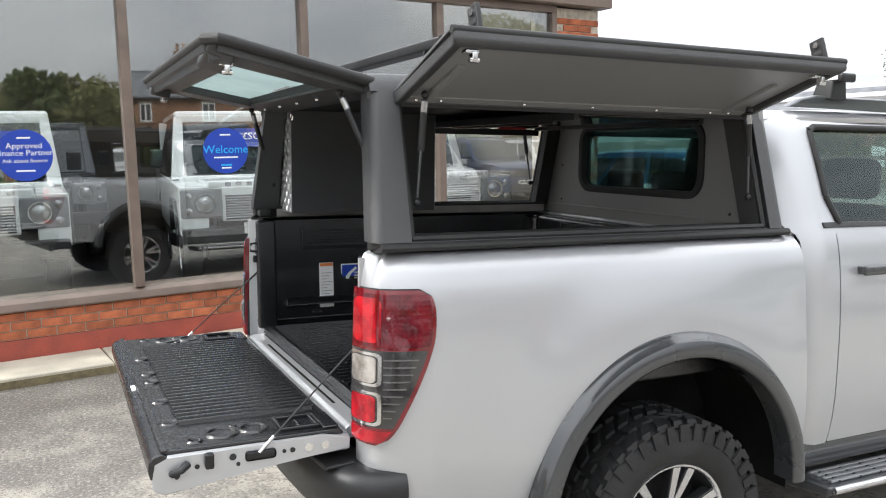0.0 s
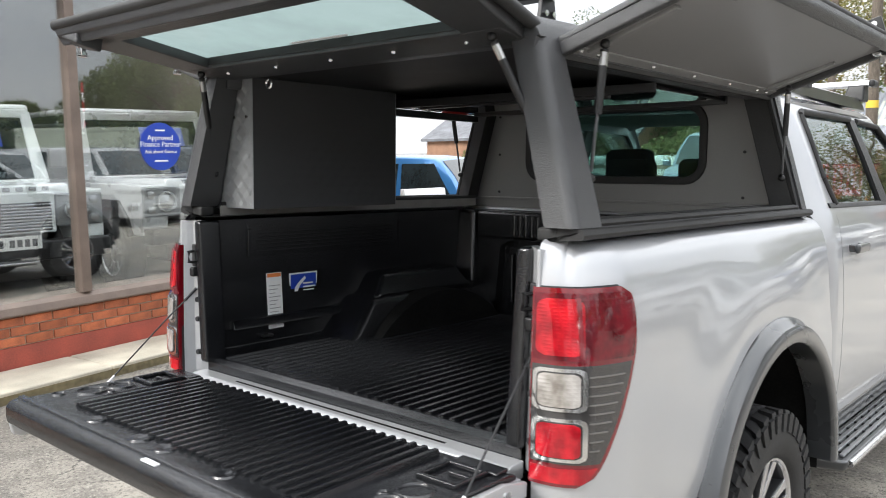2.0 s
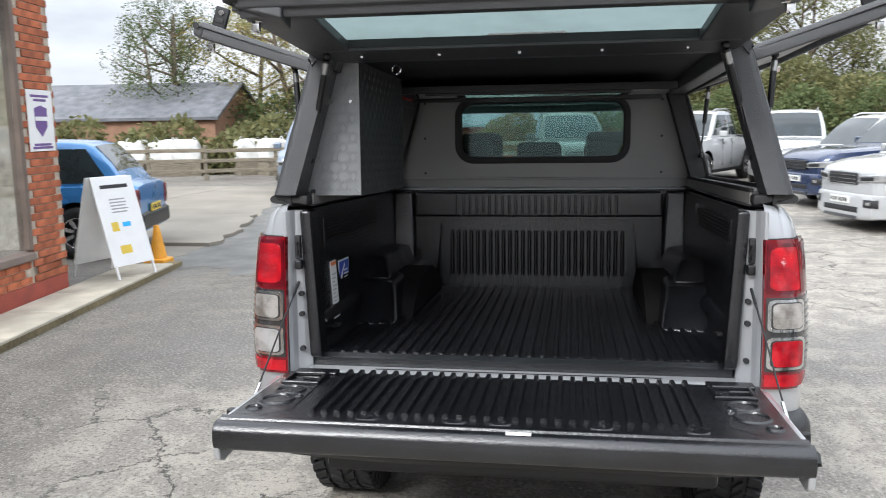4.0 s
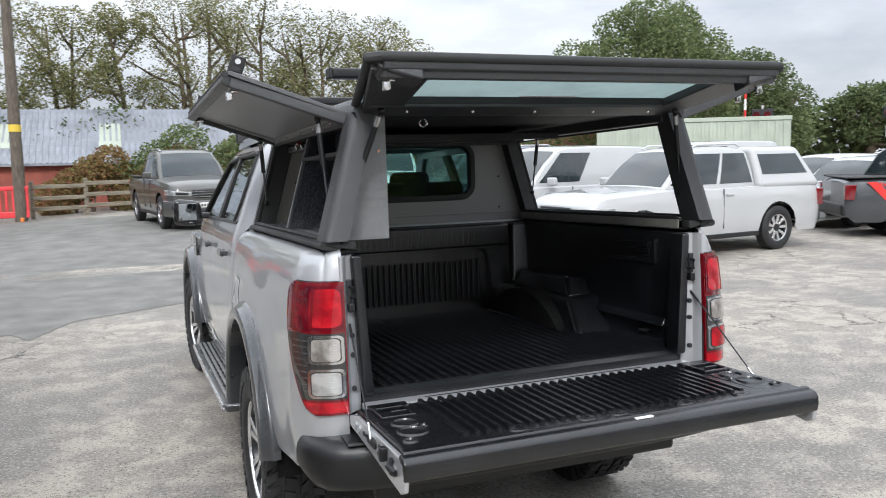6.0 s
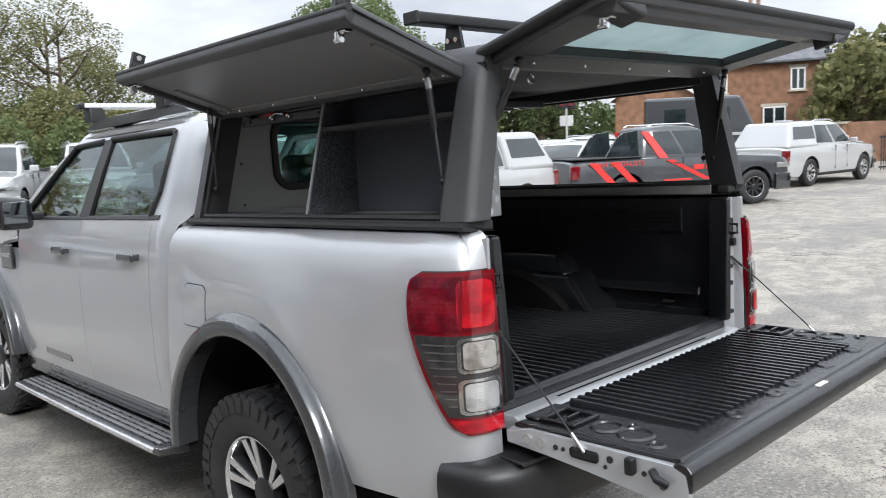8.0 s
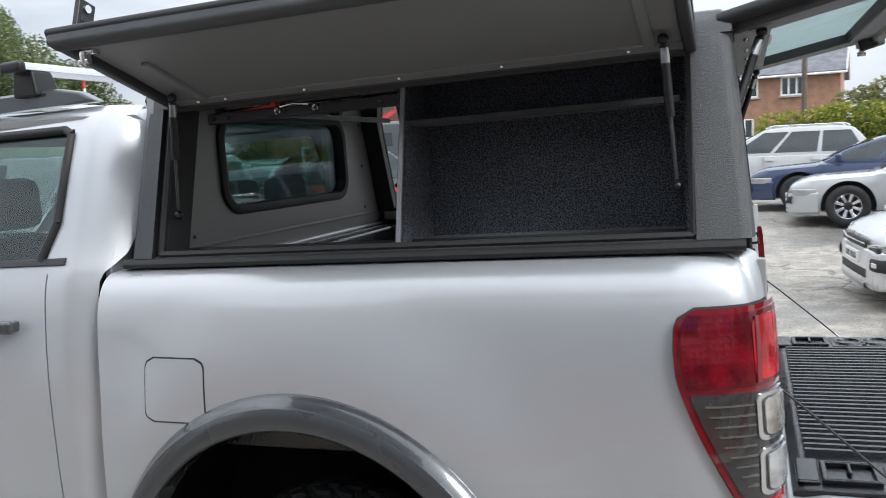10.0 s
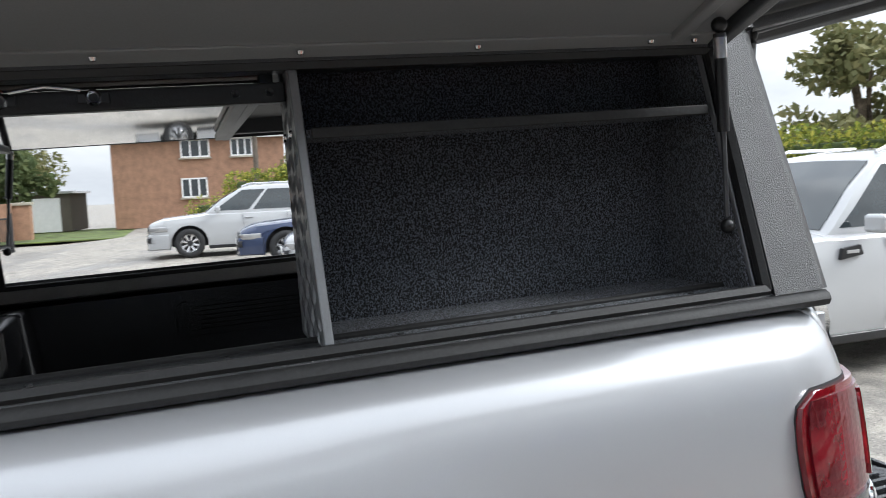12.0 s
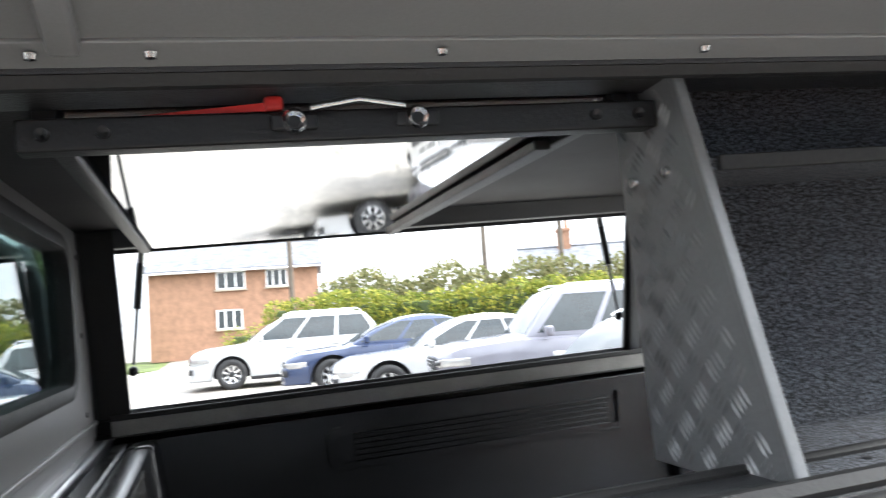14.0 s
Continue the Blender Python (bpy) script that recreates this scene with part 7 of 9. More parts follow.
def pickup(name, label, at, paint, group="", hard=None, L=5.3, decals=False, wheel_mat=None):
    """A double-cab pickup, with an open bed or a hard top."""
    c = car(name, label, at, paint, L, 1.86, 1.80, 3.1, 0.98, 1.16, 1.15, (-1.00, 1.14), (-0.88, 0.40), 1.13, 0.30, 0.385, ((0.04, 0.44), (0.48, 0.95)), group, "pickup truck", rails=True, spokes=9, wheel_mat=wheel_mat)
    back = -L / 2
    if hard:
        y0, y1, z0, z1 = back + 0.05, -0.99, 1.08, 1.79
        B = [(-0.905, y0, z0), (0.905, y0, z0), (0.905, y1, z0), (-0.905, y1, z0)]
        T = [(-0.66, y0 + 0.42, z1), (0.66, y0 + 0.42, z1), (0.69, y1 + 0.02, z1), (-0.69, y1 + 0.02, z1)]
        top_ = part("hard_top", bm_hexa(B, T, 0.10, seg=4), hard, c, "body-coloured hard top")
        for sg in (1, -1):
            def p(u, v):
                q = Vector((sg * 0.905, y0, z0)).lerp(Vector((sg * 0.905, y1, z0)), u).lerp(Vector((sg * 0.66, y0 + 0.42, z1)).lerp(Vector((sg * 0.69, y1 + 0.02, z1)), u), v)
                return (q.x + sg * 0.008, q.y, q.z)
            part("hard_top_window", bm_solid(bm_grid([[p(0.14 + 0.78 * i / 3, 0.34 + 0.48 * j / 3) for i in range(4)] for j in range(4)]), 0.008), M_CARGLASS, top_)
    else:
        part("load_bed", bm_box(-0.76, 0.76, back + 0.08, -1.05, 1.135, 1.162, 0.01), M_INK, c)
        for sg in (1, -1):
            part("bed_rail", bm_box(*sorted((sg * 0.74, sg * 0.83)), back + 0.05, -1.03, 1.14, 1.185, 0.02), M_BLACK, c)
            if decals is None:
                part("sports_hoop", bm_hexa([(sg * 0.66, -1.11, 1.15), (sg * 0.80, -1.11, 1.15), (sg * 0.80, -1.05, 1.15), (sg * 0.66, -1.05, 1.15)], [(sg * 0.5, -1.07, 1.7), (sg * 0.62, -1.07, 1.7), (sg * 0.62, -1.03, 1.7), (sg * 0.5, -1.03, 1.7)], 0.02), M_BLACK, c)
        if decals:
            for sg in (1, -1):
                part("bed_fin", bm_prism([(-1.05, 1.16), (-1.85, 1.16), (-1.56, 1.60), (-1.42, 1.69), (-1.09, 1.73)], "x", *sorted((sg * 0.70, sg * 0.755)), 0.012), M_CARGLASS, c, "dark sloping bed fin")
    return c


def on_ground(x, y, heading):
    """A place on the yard, the nose turned to a compass heading: degrees from +y towards -x."""
    return pose(x, y, ground_z(x, y), 0, 0, heading)


R5 = "parked cars in the yard"
# vans and pickups across the yard from the tailgate
pickup("white_pickup_truck", "white double-cab pickup with a matching hard top parked in the yard", on_ground(7.62, 9.05, 97), M_WHITE, R5, M_WHITE)
car("white_van", "small white panel van parked in the yard", on_ground(6.55, 11.6, 103), M_WHITE, 4.4, 1.82, 1.84, 2.75, 0.88, 1.14, 1.14, (-2.05, 1.25), (-2.0, 0.50), 1.14, 0.2, 0.33,
    ((0.66, 0.96),), R5, "van", glass_rear=False, roof_in=0.14)
pickup("dark_pickup_truck", "dark blue pickup with a hard top parked among white vehicles", on_ground(6.9, 14.3, 104), M_NAVY, R5, M_NAVY)
car("white_estate_car", "white car with roof rails parked in the yard", on_ground(7.0, 17.0, 104), M_WHITE, 4.7, 1.85, 1.72, 2.8, 0.9, 1.06, 1.05, group=R5, rails=True)
car("white_long_van", "long white van parked at the back of the yard", on_ground(13.2, 15.4, 103), M_WHITE, 5.2, 1.95, 1.96, 3.2, 0.92, 1.15, 1.15, (-2.5, 1.5), (-2.45, 0.7), 1.15, 0.22, 0.34, ((0.72, 0.96),), R5, "van", glass_rear=False, roof_in=0.14)
car("white_hatchback", "white hatchback parked behind other cars", on_ground(14.6, 11.4, 95), M_WHITE, 4.3, 1.78, 1.5, 2.6, 0.85, 0.95, 0.95, (-1.95, 1.0), (-1.5, 0.3), group=R5)
car("silver_hatchback", "silver hatchback parked behind other cars", on_ground(16.0, 13.8, 95), M_PALESILVER, 4.3, 1.78, 1.55, 2.6, 0.85, 0.97, 0.96, (-1.95, 1.0), (-1.5, 0.3), group=R5)
car("blue_grey_car", "blue-grey car parked behind other cars", on_ground(19.5, 12.6, 95), M_GREYCAR, 4.5, 1.8, 1.5, 2.7, 0.85, 0.95, 0.95, (-1.95, 1.0), (-1.5, 0.3), group=R5)
car("white_estate_car", "white estate car parked in the far row", on_ground(20.5, 15.2, 95), M_WHITE, 4.6, 1.8, 1.6, 2.7, 0.85, 0.98, 0.97, group=R5, rails=True)

# the graphite demonstrator with red stripes
demo = pickup("graphite_pickup_truck", "graphite double-cab pickup with red stripe graphics", on_ground(14.2, 8.4, -121), M_GRAPHITE, R5, None, decals=True, wheel_mat=M_DARKALLOY)
for k, (y0, y1) in enumerate(((-2.3, -1.85), (-1.80, -1.35), (-0.52, 0.40), (-0.62, -0.30))):
    for sg in (1, -1) if k < 3 else ():
        part("red_stripe", bm_prism([(y0, 1.08), (y0 + 0.19, 1.08), (y1 + 0.19, 0.62), (y1, 0.62)], "x", *sorted((sg * 0.924, sg * 0.934))), M_DECALRED, demo, "red stripe graphic")
    if k == 3:
        for sg in (1, -1):
            part("red_stripe", bm_hexa([(sg * 0.80, -0.62, 1.12), (sg * 0.848, -0.62, 1.12), (sg * 0.848, -0.40, 1.12), (sg * 0.80, -0.40, 1.12)],
                                       [(sg * 0.66, -0.98, 1.70), (sg * 0.705, -0.98, 1.70), (sg * 0.705, -0.80, 1.70), (sg * 0.66, -0.80, 1.70)]), M_DECALRED, demo, "red stripe graphic")
text_part("lettering", "4x4 SPECIALISTS", 0.15, M_DECALRED, demo, pose(0.928, -1.55, 1.03, 90, 0, 90), "red lettering")
for k in range(2):
    part("logo_bar", bm_box(0.925, 0.936, 0.15 + k * 0.30, 0.40 + k * 0.62, 0.84, 0.95, 0.01), M_DECALRED, demo, "red logo shape")
part("logo_bar", bm_box(0.925, 0.936, 0.85, 1.18, 1.02, 1.07, 0.005), M_DECALRED, demo, "red logo shape")
part("logo_bar", bm_box(0.925, 0.936, -0.55, 0.10, 0.62, 0.66, 0.005), M_DECALRED, demo, "red logo shape")

pickup("white_pickup_truck", "white pickup with chrome wheels and window deflectors beside the gate", on_ground(22.2, 8.5, -96), M_WHITE, R5, M_WHITE)
pickup("white_pickup_truck", "white pickup with an open bed parked by the railings", on_ground(26.8, 10.4, -98), M_WHITE, R5, None)
# along the far fence
bgv = car("blue_grey_van", "blue-grey panel van with a white roof beacon parked facing the yard", on_ground(-6.25, 18.55, 186), M_BLUEGREY, 4.8, 1.90, 1.92, 3.1, 0.84, 1.12, 1.12, (-2.35, 1.75), (-2.3, 0.85), 1.12, 0.2, 0.33,
    ((0.70, 0.96),), R5, "van", glass_rear=False, roof_in=0.16, grille="wide", skirt=M_BLACK, bumper=M_GRAPHITE)
part("roof_sign", bm_box(-0.30, 0.30, 0.30, 0.45, 1.93, 2.06, 0.03), M_WHITEVINYL, bgv, "white roof sign box")
pickup("bronze_pickup_truck", "bronze-grey double-cab pickup parked by the timber fence", on_ground(0.0, 18.8, 188.5), M_BRONZE, R5, None, decals=None)
car("black_suv", "black SUV parked at an angle by the fence", on_ground(3.08, 23.5, 150), M_NIGHT, 4.7, 1.88, 1.72, 2.8, 0.9, 1.08, 1.07, group=R5, kind_word="suv", rails=True)
pickup("white_pickup_truck", "white double-cab pickup parked at an angle by the fence", on_ground(3.33, 19.74, 152), M_WHITE, R5, None)
car("silver_suv", "pale silver SUV with a dark grille parked beside a white pickup", on_ground(5.9, 20.4, 165), M_PALESILVER, 4.8, 1.88, 1.82, 2.8, 0.9, 1.12, 1.12, group=R5, kind_word="suv", rails=True)
car("white_suv", "white SUV parked further along the fence", on_ground(9.6, 21.6, 168), M_WHITE, 4.7, 1.88, 1.72, 2.8, 0.9, 1.08, 1.07, group=R5, kind_word="suv", rails=True)
# the row behind the truck, noses towards the yard
car("white_suv", "large white SUV with alloy wheels at the end of the row", on_ground(19.0, -0.50, -2), M_WHITE, 4.75, 1.92, 1.66, 2.9, 0.92, 1.02, 1.04, (-2.15, 1.10), (-1.75, 0.20), group=R5, kind_word="suv", rails=True)
car("navy_hatchback", "navy blue hatchback with a sloping tail parked in the row", on_ground(15.5, -2.25, -5), M_NAVY, 4.5, 1.82, 1.43, 2.72, 0.93, 0.92, 0.95, (-2.05, 0.95), (-1.15, -0.05), group=R5)
car("white_saloon_car", "white saloon car parked in the row", on_ground(13.1, -2.95, -6), M_WHITE, 4.6, 1.82, 1.44, 2.75, 0.92, 0.90, 0.93, (-1.85, 0.95), (-1.1, 0.0), 0.98, group=R5)
car("grey_off_roader", "violet-grey upright off-roader parked in the row", on_ground(10.7, -4.25, -8), M_GREYCAR, 4.7, 1.95, 1.88, 2.85, 0.85, 1.18, 1.16, (-2.2, 1.05), (-2.15, 0.45), group=R5, kind_word="suv", rails=True)
car("silver_estate_car", "pale silver estate car with bright wheels parked in the row", on_ground(6.75, -3.35, 6), M_PALESILVER, 4.75, 1.86, 1.50, 2.8, 0.9, 0.92, 0.95, (-2.1, 0.95), (-1.8, 0.2), group=R5, rails=True)
rear_pickup = pickup("white_pickup_truck", "white pickup with black wing vents parked nose-out behind the silver truck", on_ground(4.15, -4.82, 3), M_WHITE, R5, None)
for sg in (1, -1):
    vent = part("wing_vent", bm_prism([(0.90, 0.985), (1.14, 0.955), (1.12, 1.045), (0.93, 1.065)], "x", *sorted((sg * 0.915, sg * 0.948)), 0.006), M_BLACK, rear_pickup, "black wing vent")
    part("vent_bar", bm_box(*sorted((sg * 0.946, sg * 0.953)), 0.955, 1.08, 1.002, 1.028, 0.003), M_PALESILVER, vent, "bright bar")


# ---------------------------------------------------------------- showroom
SHOP = pose(-4.45, 0, 0, 0, 0, 7.125)
SY0, SY1 = -9.0, 5.27
plinth = part("shop_plinth", bm_box(-0.30, 0.0, SY0, SY1, -0.1, 0.245, 0.006), M_PLINTH, at=SHOP)
tagged(plinth, "red-painted render plinth under the shop windows", "wall", kind="structure")
wall_core = part("wall_shop", bm_box(-0.30, -0.004, SY0, SY1, 0.245, 0.475), M_MORTAR, at=SHOP)
tagged(wall_core, "low orange brick wall with pale joints under the shop windows", "wall", kind="structure")
sill = part("window_sill", bm_prism([(-0.28, 0.475), (0.035, 0.475), (0.045, 0.49), (0.03, 0.545), (-0.02, 0.575), (-0.28, 0.575)], "y", SY0, 4.62, 0.004), M_FRAME, at=SHOP)
tagged(sill, "weathered brown timber window sill of the shop", "window sill", kind="structure")
BRICK_ME = part("brick", bm_box(-0.01, 0.009, 0.0, 0.215, 0.0, 0.065, 0.003, seg=1), M_BRICK, smooth=False).data
bpy.data.objects.remove(bpy.data.objects["brick"])
MULLIONS = (-6.66, -5.02, -3.40, -1.78, -0.14, 1.50, 3.03)
win = thing("shop_window", "tall brown-framed shop window with large panes", "window", SHOP, kind="structure")
for y in MULLIONS:
    part("mullion", bm_box(-0.09, 0.02, y - 0.042, y + 0.042, 0.575, 3.22, 0.006), M_FRAME, win, "brown window mullion")
part("mullion", bm_box(-0.09, 0.02, 4.55, 4.62, 0.575, 3.22, 0.006), M_FRAME, win)
part("head_rail", bm_box(-0.09, 0.02, SY0, 4.62, 3.22, 3.30, 0.006), M_FRAME, win)
edges = (SY0,) + MULLIONS + (4.585,)
for a, b in zip(edges, edges[1:]):
    pane = part("pane", bm_box(-0.04, -0.03, a + 0.035, b - 0.035, 0.57, 3.225), M_SHOPGLASS, win, "reflective shop glass")
    pane.visible_shadow = False
pier_core = part("wall_pier", bm_box(-0.45, -0.004, 4.62, SY1, 0.245, 3.28), M_MORTAR, at=SHOP)
tagged(pier_core, "orange brick pier at the end of the shop front", "wall", kind="structure")
fascia = part("fascia", bm_box(-0.5, 0.14, SY0, SY1 + 0.10, 3.30, 3.52, 0.01), M_FRAME, at=SHOP)
tagged(fascia, "brown painted fascia board above the shop windows", "trim", kind="structure")
shop_floor = part("shop_floor", bm_box(-9.0, -0.30, SY0, SY1, 0.10, 0.20), M_SHOPFLOOR, at=SHOP)
tagged(shop_floor, "dark polished showroom floor", "floor", kind="structure")
def shop_roof(x):
    """Underside of the shop's single-pitch roof."""
    return 3.53 - 0.22 * x


for nm, bm, lb in (("wall_shop_back", bm_box(-9.2, -9.0, SY0 - 0.2, SY1, 0, shop_roof(-9.0)), "showroom back wall, its cream darkened as if in shade"),
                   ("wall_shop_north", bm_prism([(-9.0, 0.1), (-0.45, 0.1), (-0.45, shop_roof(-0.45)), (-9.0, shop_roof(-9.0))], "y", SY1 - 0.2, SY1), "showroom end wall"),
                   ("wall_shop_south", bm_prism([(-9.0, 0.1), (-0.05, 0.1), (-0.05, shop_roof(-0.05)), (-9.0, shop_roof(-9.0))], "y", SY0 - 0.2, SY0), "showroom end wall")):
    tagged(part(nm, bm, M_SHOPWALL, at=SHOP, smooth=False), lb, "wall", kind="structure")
# rooflight openings added all along, mostly out of view, to daylight the cars
ceil = bmesh.new()
strips = [(-9.3, -4.8, SY0, SY1), (-0.5, 0.10, SY0, SY1), (-4.8, -0.5, SY0, -7.9)]
strips += [(-4.8, -0.5, -5.9 + k * 2.2, -5.7 + k * 2.2) for k in range(6)]
for x0, x1, y0, y1 in strips:
    bm_prism([(x0, shop_roof(x0)), (x1, shop_roof(x1)), (x1, shop_roof(x1) + 0.12), (x0, shop_roof(x0) + 0.12)], "y", y0, y1, 0, ceil)
tagged(part("ceiling", ceil, M_SHOPWALL, at=SHOP, smooth=False), "sloping showroom ceiling, cream darkened as if in shade, rooflights enlarged to light the cars", "ceiling", kind="structure")
for k in range(5):
    x0, x1 = -9.0, -3.2
    y = -7.7 + k * 2.9
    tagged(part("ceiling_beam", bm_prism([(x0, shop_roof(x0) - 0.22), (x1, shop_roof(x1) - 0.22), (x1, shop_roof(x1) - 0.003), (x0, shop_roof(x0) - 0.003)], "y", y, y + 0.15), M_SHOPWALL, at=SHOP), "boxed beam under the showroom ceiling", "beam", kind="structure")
annexe = part("wall_annexe", bm_prism([(-7.5, 0.0), (-2.4, 0.0), (-2.4, 0.0)][:2] + [(-2.4, 3.4), (-2.4, 4.9), (-7.5, 6.4)], "y", 5.30, 7.25), M_CLAD, at=SHOP, smooth=False)
tagged(annexe, "grey corrugated metal annexe beside the shop", "building", kind="structure")
rib_bm = bm_box(-2.41, -2.37, 0, 0.09, 0.0, 4.9, 0.01, seg=1)
rib_me = part("cladding_rib", rib_bm, M_CLAD, smooth=False).data
bpy.data.objects.remove(bpy.data.objects["cladding_rib"])
for k in range(10):
    piece("cladding_rib", rib_me, annexe, pose(0, 5.34 + k * 0.185, 0))

# poster on the pier
poster = thing("poster", "white poster with a purple crest on the brick pier", "poster", SHOP)
part("sheet", bm_box(0.012, 0.018, 4.72, 5.20, 1.52, 2.12, 0.002), M_WHITEVINYL, poster)
PURPLE = material("purple_print", (0.16, 0.09, 0.28), 0.5, 0, 0.05)
part("crest", bm_prism([(4.96, 1.66), (5.07, 1.76), (5.08, 1.94), (4.96, 1.97), (4.84, 1.94), (4.85, 1.76)], "x", 0.018, 0.021), PURPLE, poster)
part("crest_band", bm_box(0.021, 0.023, 4.85, 5.07, 1.82, 1.86), M_WHITEVINYL, poster)
for z, w in ((2.06, 0.17), (2.02, 0.12), (1.585, 0.16), (1.555, 0.19)):
    part("text_bar", bm_box(0.018, 0.02, 4.96 - w, 4.96 + w, z - 0.012, z + 0.012), PURPLE, poster)


def round_sign(y, lines, label):
    s = thing("round_sign", label, "sign", SHOP @ pose(0, y, 1.74))
    part("disc", moved(bm_lathe([(-0.0275, 0.0001), (-0.0275, 0.208), (-0.0245, 0.208), (-0.0245, 0.0001)], "x", 48), Matrix.Identity(4)), M_BLUESIGN, s, "blue vinyl disc")
    for words, size, z, mat in lines:
        if words == "-":
            part("text_bar", bm_box(-0.0245, -0.023, -size, size, z - 0.007, z + 0.007), mat, s)
        else:
            text_part("lettering", words, size, mat, s, pose(-0.0235, 0, z, 90, 0, 90))


PARTNER = (("Approved", 0.066, 0.075, M_WHITEVINYL), ("Finance Partner", 0.066, 0.018, M_WHITEVINYL), ("Ask about finance", 0.046, -0.045, M_WHITEVINYL), ("-", 0.07, -0.125, M_WHITEVINYL), ("-", 0.05, 0.14, M_WHITEVINYL))
WELCOME = (("Welcome", 0.105, 0.01, M_CYAN), ("-", 0.11, -0.06, M_WHITEVINYL), ("-", 0.05, 0.145, M_WHITEVINYL), ("-", 0.05, -0.13, M_CYAN), ("-", 0.045, -0.155, M_WHITEVINYL))
round_sign(-0.955, PARTNER, "round blue sign reading Approved Finance Partner on the shop glass")
round_sign(0.695, WELCOME, "round blue sign reading Welcome on the shop glass")
round_sign(2.31, PARTNER, "round blue sign reading Approved Finance Partner on the shop glass")
round_sign(-2.60, WELCOME, "round blue sign reading Welcome on the shop glass")


M_LAMPPANEL = material("mid_grey_panel_paint", (0.23, 0.235, 0.24), 0.4, 0.1, 0.05, 6, 100)


def defender(label, at, paint, board):
    """An upright old off-roader, seen from its flat front. Nose towards +y."""
    c = thing("off_road_vehicle", label, "off-road vehicle", at, "vehicles in the showroom")
    def b(nm, *a, mat=paint, bev=0.015, lb=""):
        return part(nm, bm_box(*a, bev), mat, c, lb)
    b("bonnet", -0.60, 0.60, 0.90, 2.06, 1.05, 1.22, bev=0.03)
    for sg in (1, -1):
        part("wing", bm_prism([(0.75, 0.62), (0.82, 0.78), (0.98, 0.95), (1.62, 0.95), (1.78, 0.78), (1.86, 0.64), (2.08, 0.64), (2.08, 1.16), (0.75, 1.18)], "x", *sorted((sg * 0.60, sg * 0.895)), 0.018), paint, c)
        part("arch_eyebrow", bm_prism([(0.72, 0.60), (0.80, 0.82), (0.96, 1.0), (1.64, 1.0), (1.82, 0.82), (1.90, 0.64), (1.82, 0.62), (1.74, 0.78), (1.60, 0.93), (1.0, 0.93), (0.86, 0.77), (0.79, 0.60)], "x", *sorted((sg * 0.86, sg * 0.93)), 0.008), M_BLACK, c)
        lampbox = b("lamp_panel", *sorted((sg * 0.455, sg * 0.885)), 2.07, 2.10, 0.83, 1.13, mat=M_LAMPPANEL, bev=0.02)
        bezel = part("headlamp", moved(bm_lathe([(0.0, 0.105), (0.03, 0.10), (0.03, 0.088), (0.012, 0.08), (0.03, 0.045), (0.036, 0.0001)], "y", 28), Matrix.Translation((sg * 0.63, 2.10, 0.985))), M_CLEAR, c, "round headlamp")
        part("bezel_ring", moved(bm_lathe([(0.0, 0.115), (0.034, 0.108), (0.034, 0.094), (0.0, 0.092)], "y", 28), Matrix.Translation((sg * 0.63, 2.10, 0.985))), M_CHROME, bezel)
        for z in (0.90, 1.06):
            part("side_lamp", moved(bm_lathe([(0.0, 0.042), (0.02, 0.040), (0.028, 0.02), (0.028, 0.0001)], "y", 16), Matrix.Translation((sg * 0.80, 2.10, z))), M_CLEAR, c)
        for y in (1.32, -1.05):
            wheel_parts(c, sg, pose(sg * 0.76, y, 0.39), 0.39, 0.115, 5, False, None, False)
        part("body_side", bm_box(*sorted((sg * 0.80, sg * 0.895)), -2.0, 0.74, 0.55, 1.20, 0.02), paint, c)
        part("cabin_side", bm_hexa([(sg * 0.80, -2.0, 1.2), (sg * 0.885, -2.0, 1.2), (sg * 0.885, 0.72, 1.2), (sg * 0.80, 0.72, 1.2)], [(sg * 0.72, -2.0, 1.95), (sg * 0.80, -2.0, 1.95), (sg * 0.80, 0.48, 1.95), (sg * 0.72, 0.48, 1.95)], 0.015), M_CARGLASS, c)
        part("screen_pillar", bm_hexa([(sg * 0.735, 0.62, 1.2), (sg * 0.885, 0.62, 1.2), (sg * 0.885, 0.80, 1.2), (sg * 0.735, 0.80, 1.2)], [(sg * 0.70, 0.40, 1.95), (sg * 0.80, 0.40, 1.95), (sg * 0.80, 0.56, 1.95), (sg * 0.70, 0.56, 1.95)], 0.012), paint, c)
        part("door_mirror", bm_box(*sorted((sg * 0.95, sg * 1.10)), 0.55, 0.62, 1.35, 1.56, 0.02), M_BLACK, c)
    b("grille_panel", -0.46, 0.46, 2.04, 2.085, 0.78, 1.15)
    b("grille_recess", -0.42, 0.42, 2.085, 2.092, 0.80, 1.06, mat=M_INK, bev=0.003)
    for k in range(9):
        z = 0.815 + k * 0.027
        part("grille_slat", bm_box(-0.42, 0.42, 2.088, 2.108, z, z + 0.014, 0.003), M_ALLOY, c)
    b("front_bumper", -0.88, 0.88, 2.02, 2.26, 0.55, 0.72, mat=M_BLACK, bev=0.02)
    b("under_tray", -0.62, 0.62, 1.70, 2.05, 0.36, 0.56, mat=M_BLACK)
    pl = b("number_plate", -0.26, 0.26, 2.262, 2.272, 0.66, 0.775, mat=M_PLATE, bev=0.002)
    for k in range(7):
        x = -0.22 + k * 0.062 + (0.03 if k > 3 else 0)
        part("plate_bar", bm_box(x, x + 0.042, 2.272, 2.275, 0.685, 0.75), M_INK, pl)
